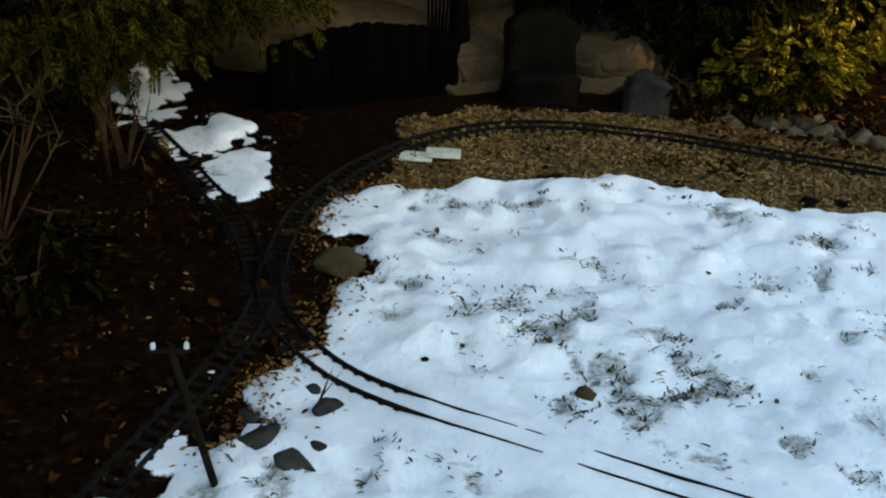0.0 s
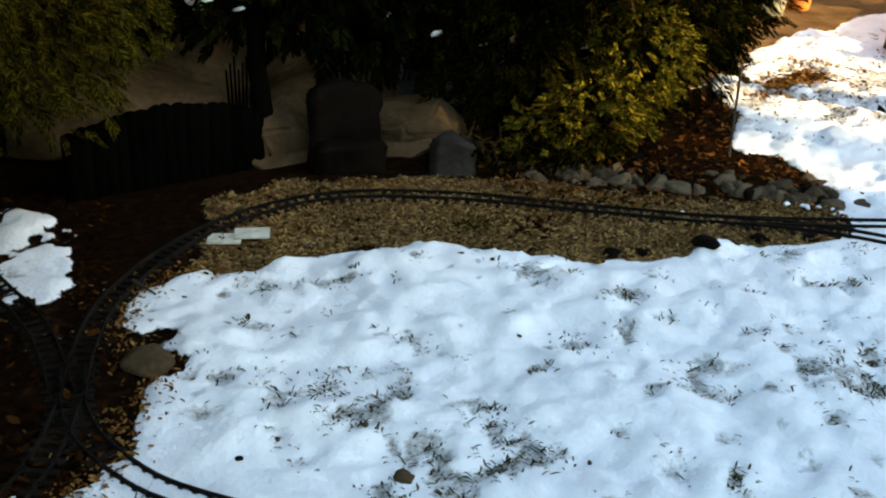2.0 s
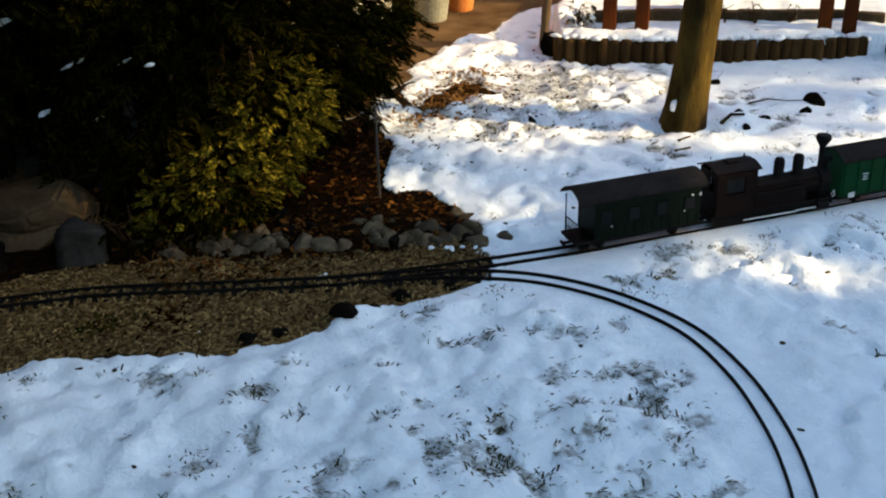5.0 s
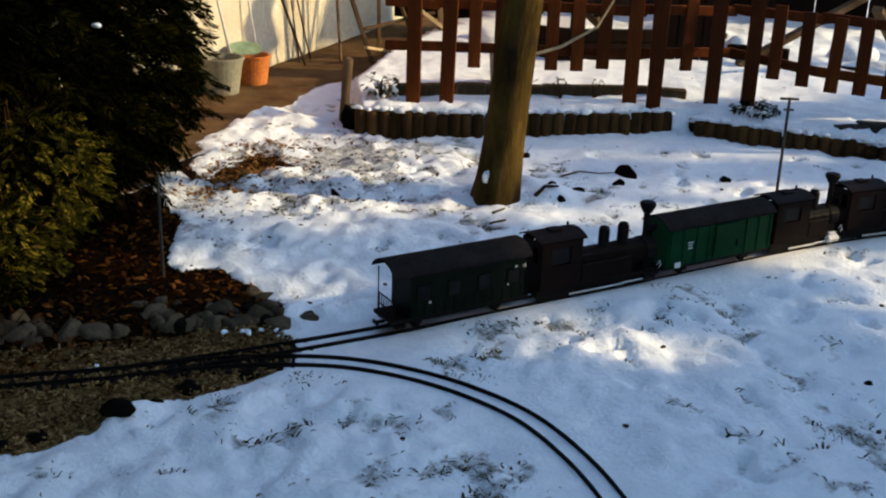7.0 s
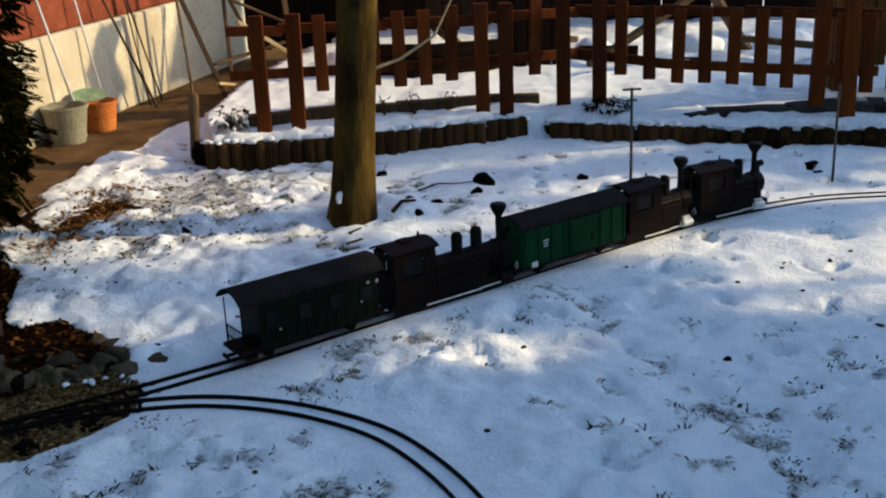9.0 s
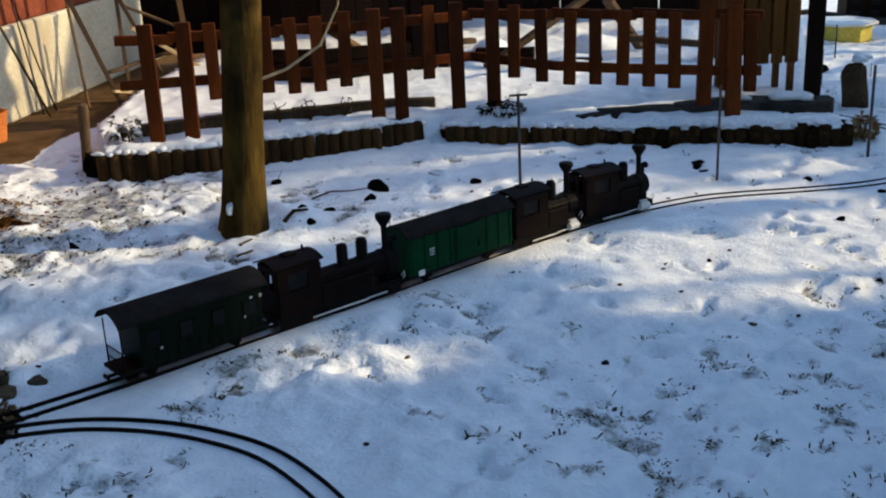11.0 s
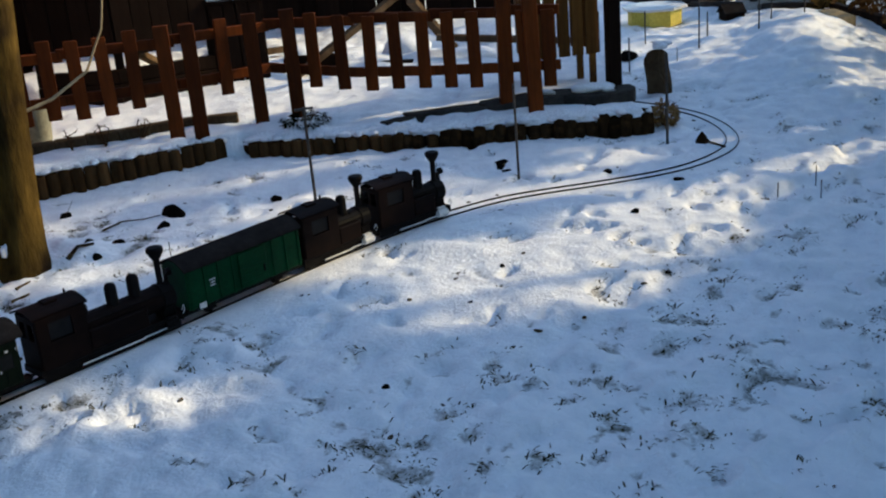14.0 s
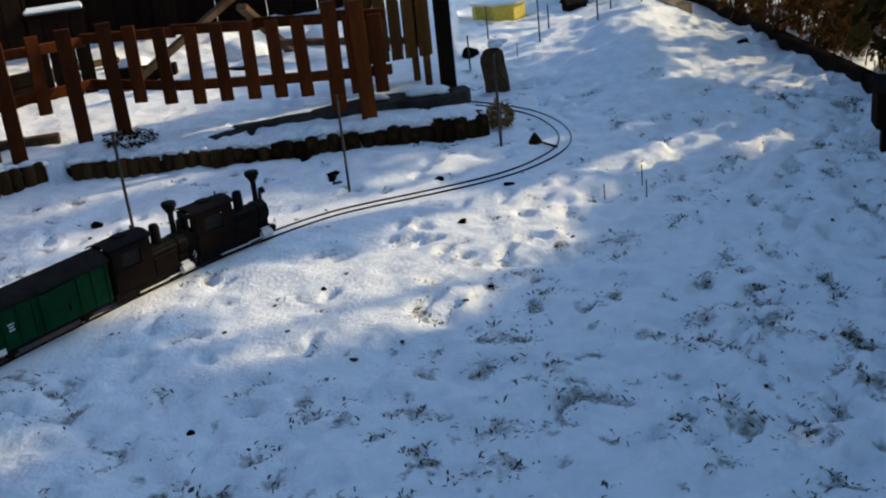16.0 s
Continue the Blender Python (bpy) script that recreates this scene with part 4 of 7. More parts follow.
def steam_engine(m, L=0.24, tall=1.0, long_boiler=False, paint=RUST):
    """Small tank engine: frames, wheels with rods, cab, side tanks, boiler, domes and a flared chimney."""
    e = thing("steam_locomotive", "black and rust-brown toy tank engine with a flared chimney, paint darkened for shade" if not long_boiler else "long-boilered dark toy steam engine with a tall flared chimney", "toy locomotive", m)
    base, W = 0.034, 0.088
    xb, xf = -L / 2, L / 2
    cab = 0.128 if long_boiler else L * 0.47
    bm = bmesh.new()
    box(bm, (L, 0.074, 0.009), (0, 0, base), bevel=0.001)
    for s in (-1, 1):
        box(bm, (L * 0.96, 0.003, 0.029), (0, s * 0.030, base - 0.0145))
    box(bm, (0.006, 0.084, 0.018), (xf, 0, base - 0.004), bevel=0.001)
    box(bm, (0.006, 0.084, 0.018), (xb, 0, base - 0.004), bevel=0.001)
    part("frame", bm, BLACK, e)
    r = 0.018
    xs = (-L * 0.22, 0.0, L * 0.20) if long_boiler else (-L * 0.2, L * 0.14)
    for x in xs:
        wheelset(e, x, r, RED if long_boiler else BLACK)
    for s in (-1, 1):
        bm = bmesh.new()
        box(bm, (xs[-1] - xs[0] + 0.012, 0.003, 0.005), ((xs[-1] + xs[0]) / 2, s * 0.036, r - 0.006), bevel=0.001)
        box(bm, (xf - 0.03 - xs[-1], 0.0025, 0.004), ((xf - 0.03 + xs[-1]) / 2, s * 0.039, r - 0.002))
        part("coupling_rod", bm, WHITE, e, "bright side rod")
        bm = bmesh.new()
        rod(bm, (xf - 0.052, s * 0.040, r + 0.004), (xf - 0.014, s * 0.040, r + 0.004), 0.0115, sides=14)
        box(bm, (0.030, 0.012, 0.012), (xf - 0.033, s * 0.036, r + 0.018), bevel=0.002)
        # white paint here stands for the bright highlight on the cylinder
        part("cylinder", bm, WHITE if not long_boiler else BLACK, e, "cylinder block, white for its highlight" if not long_boiler else "")
    # cab: four corner walls with window openings
    H = 0.124 * tall
    z0 = base + 0.004
    xc0, xc1 = xb + 0.004, xb + 0.004 + cab
    for s in (-1, 1):
        bm = bmesh.new()
        y = s * W / 2
        box(bm, (cab, 0.004, H * 0.50), ((xc0 + xc1) / 2, y, z0 + H * 0.25))
        box(bm, (cab, 0.004, H * 0.14), ((xc0 + xc1) / 2, y, z0 + H * 0.93))
        for x, w in ((xc0 + cab * 0.12, cab * 0.24), (xc1 - cab * 0.14, cab * 0.28)):
            box(bm, (w, 0.004, H * 0.40), (x, y, z0 + H * 0.68))
        side = part("cab_side", bm, paint, e)
        bm = bmesh.new()
        box(bm, (cab * 0.46, 0.0015, H * 0.34), ((xc0 + xc1) / 2 - 0.001, s * (W / 2 - 0.004), z0 + H * 0.68))
        part("side_window", bm, GLASS, side, "dark cab window")
    for x in (xc0, xc1):
        bm = bmesh.new()
        box(bm, (0.004, W - 0.004, H * 0.55), (x, 0, z0 + H * 0.275))
        box(bm, (0.004, W - 0.004, H * 0.12), (x, 0, z0 + H * 0.94))
        for y in (-W * 0.42, 0, W * 0.42):
            box(bm, (0.004, W * 0.15, H * 0.36), (x, y, z0 + H * 0.70))
        part("cab_end", bm, paint, e)
    bm = bmesh.new()
    n = 8
    for k in range(n):
        u0, u1 = k / n * 2 - 1, (k + 1) / n * 2 - 1
        zz = lambda u: z0 + H + 0.014 * (1 - u * u)
        a = [bm.verts.new((x, u * (W / 2 + 0.006), zz(u) + t)) for u in (u0, u1) for x in (xc0 - 0.010, xc1 + 0.010) for t in (0, 0.004)]
        for f in ((1, 3, 7, 5), (0, 4, 6, 2), (0, 1, 5, 4), (2, 6, 7, 3)):
            bm.faces.new([a[i] for i in f])
    bmesh.ops.remove_doubles(bm, verts=list(bm.verts), dist=0.0004)
    box(bm, (0.034, 0.030, 0.006), ((xc0 + xc1) / 2, 0, z0 + H + 0.019), bevel=0.001)
    part("cab_roof", bm, paint, e)
    # boiler, smokebox, tanks
    zb, rb = base + 0.054, 0.034 if long_boiler else 0.031
    bm = bmesh.new()
    rod(bm, (xc1 - 0.002, 0, zb), (xf - 0.040, 0, zb), rb, sides=20)
    for k in range(4):
        x = xc1 + 0.01 + k * (xf - 0.055 - xc1) / 3
        rod(bm, (x, 0, zb), (x + 0.003, 0, zb), rb + 0.001, sides=20)
    part("boiler", bm, BLACK if not long_boiler else RUST, e, smooth=False)
    bm = bmesh.new()
    rod(bm, (xf - 0.040, 0, zb), (xf - 0.006, 0, zb), rb + 0.003, sides=20)
    box(bm, (0.032, 0.046, 0.026), (xf - 0.024, 0, base + 0.014))
    smoke = part("smokebox", bm, BLACK, e)
    bm = bmesh.new()
    lathe(bm, [(0.027, 0), (0.026, 0.003), (0.012, 0.006), (0.004, 0.009)], (xf - 0.006, 0, zb), 18, (0, 90, 0))
    part("smokebox_door", bm, BLACK, smoke)
    for s in (-1, 1):
        bm = bmesh.new()
        tl = (xf - 0.062 - xc1) if not long_boiler else (xf - xc1) * 0.62
        box(bm, (tl, 0.018, 0.052), (xc1 + tl / 2 + 0.002, s * 0.037, base + 0.033), bevel=0.003)
        part("side_tank", bm, paint, e)
        bm = bmesh.new()
        rod(bm, (xc1, s * 0.031, zb + 0.020), (xf - 0.01, s * 0.031, zb + 0.020), 0.0013)
        part("handrail", bm, BLACK, e)
    # chimney with flared cap
    xch, k = xf - 0.024, tall * 1.24
    bm = bmesh.new()
    lathe(bm, [(0.014, 0.028), (0.010, 0.034), (0.0085, 0.042), (0.0085, 0.076 * k), (0.011, 0.079 * k), (0.0215, 0.093 * k), (0.0230, 0.098 * k), (0.0205, 0.103 * k), (0.012, 0.1035 * k)], (xch, 0, zb), 16)
    part("chimney", bm, BLACK, e, smooth=True)
    for x, rr, h, mat, nm in ((xc1 + (xf - xc1) * 0.38, 0.0155, 0.086, BLACK, "steam_dome"), (xc1 + 0.020, 0.011, 0.060, BLACK, "sand_dome")) + (((xc1 + (xf - xc1) * 0.62, 0.016, 0.088, BLACK, "steam_dome"),) if long_boiler else ()):
        bm = bmesh.new()
        lathe(bm, [(rr * 1.2, 0.026), (rr, 0.032), (rr, h * 0.86), (rr * 0.75, h * 0.97), (rr * 0.2, h)], (x, 0, zb), 14)
        part(nm, bm, mat, e, smooth=True)
    bm = bmesh.new()
    rod(bm, (xc1 - 0.012, 0.012, z0 + H), (xc1 - 0.012, 0.012, z0 + H + 0.024), 0.0025)
    rod(bm, (xc1 - 0.012, 0.012, z0 + H + 0.024), (xc1 - 0.012, 0.012, z0 + H + 0.030), 0.004, 0.001)
    part("whistle", bm, BLACK, e)
    bm = bmesh.new()
    lathe(bm, [(0.010, 0), (0.011, 0.012), (0.006, 0.015)], (xf - 0.004, 0, zb + 0.058), 12, (0, 90, 0))
    box(bm, (0.008, 0.008, 0.034), (xf - 0.006, 0, zb + 0.038))
    part("headlamp", bm, BLACK, e)
    bm = bmesh.new()
    sweep(bm, [(xf + 0.002, -0.034, base - 0.004), (xf + 0.012, -0.036, base + 0.012), (xf + 0.016, -0.026, base + 0.020), (xf + 0.014, -0.018, base + 0.004)], 0.0016, 6)
    part("brake_hose", bm, WHITE, e, "pale hose loop")
    for x, s in ((xb, -1), (xf, 1)):
        coupler(e, x, s)
    return e


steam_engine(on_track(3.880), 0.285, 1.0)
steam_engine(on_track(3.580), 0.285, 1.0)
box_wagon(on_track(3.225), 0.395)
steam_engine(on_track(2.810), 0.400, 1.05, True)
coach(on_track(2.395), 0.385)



# ---- garden stakes along the line ----
def stake(x, y, h, r, label, bar=False, lean=(0, 0)):
    t = thing("garden_stake", label, "stake", pose(x, y, 0))
    bm = bmesh.new()
    rod(bm, (0, 0, -0.02), (lean[0], lean[1], h), r, r * 0.9, 8)
    part("shaft", bm, STEEL, t)
    if bar:
        bm = bmesh.new()
        rod(bm, (lean[0] - 0.022, lean[1] + 0.02, h - 0.005), (lean[0] + 0.022, lean[1] - 0.02, h - 0.005), r * 0.8, sides=6)
        part("crossbar", bm, STEEL, t)
        bm = bmesh.new()
        rod(bm, (lean[0] - 0.01, lean[1] + 0.01, h - 0.04), (lean[0] + 0.012, lean[1] - 0.012, h - 0.04), r * 0.7, sides=6)
        part("crossbar", bm, STEEL, t)


stake(3.81, 2.53, 0.41, 0.0052, "thin dark iron stake with a crossbar standing in the snow", True, (-0.004, 0.0))
stake(4.445, 2.12, 0.36, 0.0050, "thin dark iron stake standing in the snow beside the track", False)
stake(5.03, 1.785, 0.36, 0.0060, "thin dark iron stake at the end of the log edging", False)
stake(3.19, 2.57, 0.17, 0.0014, "thin bare wire standing upright in the snow", False)
stake(1.95, 3.22, 0.30, 0.0045, "thin dark rod standing among leaf litter", False)


def telegraph_pole(x, y, h, lean):
    t = thing("telegraph_pole", "small dark model telegraph pole with white insulators", "model pole", pose(x, y, 0))
    bm = bmesh.new()
    rod(bm, (0, 0, -0.02), (lean[0], lean[1], h), 0.0065, 0.005, 8)
    part("mast", bm, TIE, t)
    bm = bmesh.new()
    box(bm, (0.055, 0.006, 0.006), (lean[0], lean[1], h - 0.006))
    part("crossarm", bm, DARKWOOD, t)
    for s in (-1, 1):
        bm = bmesh.new()
        lathe(bm, [(0.0025, 0), (0.004, 0.002), (0.0032, 0.005), (0.004, 0.008), (0.002, 0.011)], (lean[0] + s * 0.023, lean[1], h - 0.004), 10)
        part("insulator", bm, WHITE, t, "white insulator")


telegraph_pole(-0.085, 1.56, 0.25, (-0.062, 0.025))

# ---- foliage ----
def spray_shape(rng, pairs=6, width=0.10):
    """A flat fan of scale-leaved twigs, one unit long along x."""
    verts, faces = [], []

    def blade(x, y, z, ang, length, w):
        c, s = math.cos(ang), math.sin(ang)
        i = len(verts)
        for u, v in ((0, 0.0), (0.5 * length, 0.62 * w), (length, 0.0), (0.5 * length, -0.62 * w)):
            verts.append((x + c * u - s * v, y + s * u + c * v, z - 0.12 * u * u))
        faces.append((i, i + 3, i + 2, i + 1))

    blade(0, 0, 0, 0, 1.0, width * 0.8)
    for k in range(pairs):
        t = 0.12 + 0.80 * k / pairs
        for s in (-1, 1):
            blade(t, 0, 0.02 * s, s * rng.uniform(0.55, 0.85), rng.uniform(0.30, 0.42) * (1.15 - 0.6 * t), width * rng.uniform(0.8, 1.2))
    return verts, faces


def feather_shape(rng):
    return spray_shape(rng, 12, 0.050)


def broad_shape(rng):
    return spray_shape(rng, 3, 0.26)


def foliage(name, lobes, count, size, material, parent, seed, shape=spray_shape, floor=0.02, droop=0.5, inner=0.35, gaps=()):
    """Sprays on and inside rounded lobes (centre, radii), pointing outward and drooping."""
    rng = random.Random(seed)
    kinds = [shape(rng) for _ in range(3)]
    total = sum(r[0] * r[1] * r[2] for _, r in lobes)
    poses = [[], [], []]
    for c, r in lobes:
        for _ in range(int(count * r[0] * r[1] * r[2] / total)):
            d = Vector((rng.gauss(0, 1), rng.gauss(0, 1), rng.gauss(0, 1))).normalized()
            bump = 1 + 0.30 * noise.noise(d * 2.3 + Vector((seed, 0, 0))) + 0.16 * noise.noise(d * 6 + Vector((0, seed, 0)))
            f = bump * (1 - inner * rng.random() ** 2)
            p = Vector((c[0] + d.x * r[0] * f, c[1] + d.y * r[1] * f, c[2] + d.z * r[2] * f))
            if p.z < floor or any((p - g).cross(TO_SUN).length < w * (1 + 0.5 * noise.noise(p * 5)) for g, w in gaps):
                continue
            out = Vector((d.x + rng.uniform(-0.5, 0.5), d.y + rng.uniform(-0.5, 0.5), d.z * 0.4 - droop + rng.uniform(-0.45, 0.35))).normalized()
            q = out.to_track_quat("X", "Z") @ Euler((rng.uniform(-1.2, 1.2), 0, 0)).to_quaternion()
            poses[rng.randrange(3)].append(Matrix.LocRotScale(p, q, (size * rng.uniform(0.65, 1.3),) * 3))
    verts, faces = [], []
    base = 0
    for (v, f), ps in zip(kinds, poses):
        if not ps:
            continue
        v, ms = np.array(v), np.array([np.array(p) for p in ps])
        verts.append((np.einsum("nij,vj->nvi", ms[:, :3, :3], v) + ms[:, None, :3, 3]).reshape(-1, 3))
        faces += [tuple(base + k * len(v) + i for i in face) for k in range(len(ms)) for face in f]
        base += len(ms) * len(v)
    return raw_mesh(name, np.concatenate(verts).tolist(), faces, material, parent)


def trunk_and_limbs(parent, foot, height, r, lobes, seed, material=TWIG, limbs=14):
    rng = random.Random(seed)
    pts = [(foot[0] + 0.02 * math.sin(k * 1.3 + seed) * k / 8, foot[1] + 0.02 * math.cos(k * 1.7) * k / 8, -0.03 + (height + 0.03) * k / 8) for k in range(9)]
    bm = bmesh.new()
    sweep(bm, pts, r, 9, 0.3)
    part("trunk", bm, material, parent, smooth=True)
    bm = bmesh.new()
    for k in range(limbs):
        z = height * (0.12 + 0.8 * k / limbs)
        c, rad = lobes[k % len(lobes)]
        a = rng.uniform(0, 6.28)
        tip = Vector((c[0] + math.cos(a) * rad[0] * 0.8, c[1] + math.sin(a) * rad[1] * 0.8, z + rng.uniform(-0.05, 0.2)))
        a0 = Vector((foot[0], foot[1], z))
        mid = a0.lerp(tip, 0.5) + Vector((0, 0, 0.06))
        sweep(bm, [a0, a0.lerp(mid, 0.5), mid, tip], r * 0.30, 5, 0.25)
    tagged(part("branch_work", bm, material, parent), kind="stuff")


def evergreen(label, foot, height, r, lobes, count, size, seed, material=THUJA, shape=spray_shape, floor=0.02, limbs=14, droop=0.5, name="evergreen_tree", gaps=(), inner=0.35):
    t = thing(name, label, "tree")
    trunk_and_limbs(t, foot, height, r, lobes, seed, limbs=limbs)
    tagged(foliage("crown", lobes, count, size, material, t, seed, shape, floor, droop, inner, gaps), kind="stuff")
    return t


def snow_clumps(spots, label, seed=3, size=0.03):
    """Lumps of snow caught on the foliage or on the ground."""
    rng = random.Random(seed)
    bm = bmesh.new()
    for k, (x, y, z) in enumerate(spots):
        s = size * rng.uniform(0.6, 1.5)
        boulder(bm, (s * rng.uniform(1, 2.2), s, s * 0.55), (x, y, z), rng.uniform(0, 360), seed + k, 0.4, 2)
    return tagged(part("snow_clumps", bm, SNOW, smooth=True), label, "snow", kind="stuff")


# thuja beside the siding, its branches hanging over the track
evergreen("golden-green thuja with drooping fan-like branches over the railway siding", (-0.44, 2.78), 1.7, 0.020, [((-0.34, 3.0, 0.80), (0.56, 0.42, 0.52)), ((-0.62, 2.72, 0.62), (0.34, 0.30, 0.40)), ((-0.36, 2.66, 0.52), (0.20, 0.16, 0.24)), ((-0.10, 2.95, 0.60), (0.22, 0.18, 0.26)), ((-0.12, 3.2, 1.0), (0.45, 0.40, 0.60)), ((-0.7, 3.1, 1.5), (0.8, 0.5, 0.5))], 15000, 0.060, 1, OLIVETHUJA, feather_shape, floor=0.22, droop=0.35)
# golden sprays at the foot of the dark thuja, sunlight painted into the leaf
evergreen("yellow-green thuja sprays above the stone border, sunlight put into their colour", (1.66, 3.48), 0.55, 0.012, [((1.50, 3.30, 0.15), (0.17, 0.12, 0.14)), ((1.68, 3.36, 0.30), (0.15, 0.13, 0.18)), ((1.36, 3.28, 0.09), (0.12, 0.08, 0.09))], 1050, 0.055, 3, GOLDTHUJA, spray_shape, floor=0.03, droop=0.3, name="shrub", limbs=8)
# conifers behind the rocks, their leaf colour near-black for the shade there
evergreen("dense conifer overhanging the rockwork, leaves darkened for shade, dusted with snow", (0.72, 4.15), 2.4, 0.035, [((0.62, 4.02, 0.86), (0.74, 0.46, 0.60)), ((0.05, 4.2, 1.0), (0.5, 0.45, 0.65)), ((1.15, 4.0, 0.80), (0.42, 0.42, 0.62)), ((0.75, 3.66, 0.56), (0.65, 0.24, 0.26)), ((0.05, 3.75, 0.62), (0.5, 0.24, 0.25)), ((0.6, 4.2, 1.7), (0.6, 0.45, 0.6))], 10000, 0.11, 2, CONIFER, floor=0.21, droop=0.7)
evergreen("thuja bush darkened for shade, with yellow-green lower sprays growing down to the stones", (1.66, 3.78), 1.9, 0.03, [((1.52, 3.68, 0.50), (0.50, 0.40, 0.50)), ((1.86, 3.86, 0.62), (0.46, 0.42, 0.62)), ((1.6, 3.9, 1.3), (0.5, 0.4, 0.6))], 9500, 0.085, 4, THUJA, feather_shape, floor=0.04, droop=0.45)
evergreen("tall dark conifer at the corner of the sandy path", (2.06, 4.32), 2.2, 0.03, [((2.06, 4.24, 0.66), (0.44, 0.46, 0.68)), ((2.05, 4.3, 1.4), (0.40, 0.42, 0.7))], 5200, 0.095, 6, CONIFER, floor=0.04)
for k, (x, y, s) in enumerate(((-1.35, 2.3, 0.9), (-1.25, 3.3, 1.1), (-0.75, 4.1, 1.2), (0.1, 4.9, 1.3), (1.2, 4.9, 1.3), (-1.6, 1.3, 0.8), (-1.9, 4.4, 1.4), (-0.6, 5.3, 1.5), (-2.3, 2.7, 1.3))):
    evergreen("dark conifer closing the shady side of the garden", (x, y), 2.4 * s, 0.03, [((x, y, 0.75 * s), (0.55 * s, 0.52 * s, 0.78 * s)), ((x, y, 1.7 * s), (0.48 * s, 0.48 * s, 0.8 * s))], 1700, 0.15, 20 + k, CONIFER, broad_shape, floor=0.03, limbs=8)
# unseen high boughs, added to keep sky light off the siding and the rockwork
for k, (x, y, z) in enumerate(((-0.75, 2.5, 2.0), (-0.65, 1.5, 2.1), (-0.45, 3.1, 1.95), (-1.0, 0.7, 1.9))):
    evergreen("tall conifer with boughs out of view, added to shade the leafy bank", (x - 0.75, y), 2.9, 0.045, [((x, y, z), (0.75, 0.62, 0.5)), ((x - 0.3, y, z + 0.6), (0.55, 0.5, 0.5))], 2600, 0.21, 190 + k, CONIFER, broad_shape, floor=1.5, limbs=8)
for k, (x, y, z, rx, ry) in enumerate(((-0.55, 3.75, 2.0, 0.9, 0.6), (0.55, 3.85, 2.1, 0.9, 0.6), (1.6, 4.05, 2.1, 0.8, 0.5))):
    evergreen("tall conifer with boughs out of view, added to shade the rockwork", (x, y + 0.5), 2.9, 0.045, [((x, y, z), (rx, ry, 0.55)), ((x, y + 0.3, z + 0.6), (rx * 0.7, ry * 0.7, 0.55))], 4200, 0.18, 90 + k, CONIFER, broad_shape, floor=1.45, limbs=10)


def low_shrub(x, y, r, h, seed, label, material, count=160, size=0.05, twigs=9):
    t = thing("shrub", label, "shrub", pose(0, 0, 0))
    rng = random.Random(seed)
    bm = bmesh.new()
    z0 = z_at(x, y)
    for _ in range(twigs):
        a = rng.uniform(0, 6.28)
        tip = Vector((x + math.cos(a) * r * rng.uniform(0.5, 1.1), y + math.sin(a) * r * rng.uniform(0.5, 1.1), z0 + h * rng.uniform(0.6, 1.15)))
        root = Vector((x + math.cos(a) * r * 0.1, y + math.sin(a) * r * 0.1, z0 - 0.01))
        mid = root.lerp(tip, 0.5) + Vector((rng.uniform(-0.03, 0.03), rng.uniform(-0.03, 0.03), 0.03))
        sweep(bm, [root, mid, tip], 0.004, 5, 0.3)
        for _ in range(3):
            u = rng.uniform(0.4, 0.95)
            p = mid.lerp(tip, u)
            sweep(bm, [p, p + Vector((rng.uniform(-1, 1), rng.uniform(-1, 1), rng.uniform(0.1, 1))) * r * 0.4], 0.0018, 4, 0.4)
    tagged(part("stem_work", bm, TWIG, t), kind="stuff")
    if count:
        tagged(foliage("leafage", [((x, y, z0 + h * 0.6), (r, r, h * 0.55))], count, size, material, t, seed, floor=z0 + 0.01), kind="stuff")
    return t


low_shrub(-0.62, 2.42, 0.20, 0.34, 31, "bare brown twigs under the thuja", THUJA, 26, 0.07, 12)
low_shrub(-0.50, 2.18, 0.12, 0.16, 32, "small green seedling thuja in the leaf litter", THUJA, 70, 0.08, 6)
low_shrub(-0.72, 1.80, 0.16, 0.10, 33, "low olive-green ground shrub among brown leaves", DRYSHRUB, 120, 0.05, 7)
low_shrub(-0.40, 2.84, 0.10, 0.20, 34, "tangle of bare twigs beside the siding", DRYSHRUB, 20, 0.04, 9)
low_shrub(1.20, 3.30, 0.13, 0.10, 35, "yellow-green low sprays beside the stones", THUJA, 120, 0.05, 5)
low_shrub(1.45, 3.24, 0.12, 0.14, 36, "yellow-green low sprays beside the stones", THUJA, 130, 0.06, 5)
low_shrub(4.60, 3.17, 0.09, 0.05, 37, "small flattened heather bush with snow on it", CONIFER, 420, 0.018, 4)
low_shrub(3.50, 4.27, 0.07, 0.09, 38, "little pale shrub capped with snow behind the log edging", GRASS, 60, 0.03, 6)
low_shrub(5.29, 1.89, 0.046, 0.085, 39, "tuft of dry tan leaves at the end of the edging", TANLEAF, 320, 0.024, 8)
for k, (x, y) in enumerate(((4.01, 3.89), (4.13, 3.83), (4.25, 3.75), (3.87, 3.98))):
    low_shrub(x, y, 0.03, 0.08, 40 + k, "dry stalks standing in the snowy bed", GRASS, 0, 0.03, 4)
snow_clumps([(3.50 + 0.05 * math.cos(k * 2.4), 4.27 + 0.05 * math.sin(k * 2.4), 0.12 + 0.006 * (k % 6)) for k in range(16)] + [(4.60 + 0.075 * math.cos(k * 2.1), 3.19 + 0.06 * math.sin(k * 2.1), 0.135 + 0.004 * (k % 4)) for k in range(10)], "small caps of snow on low shrubs", 5, 0.024)

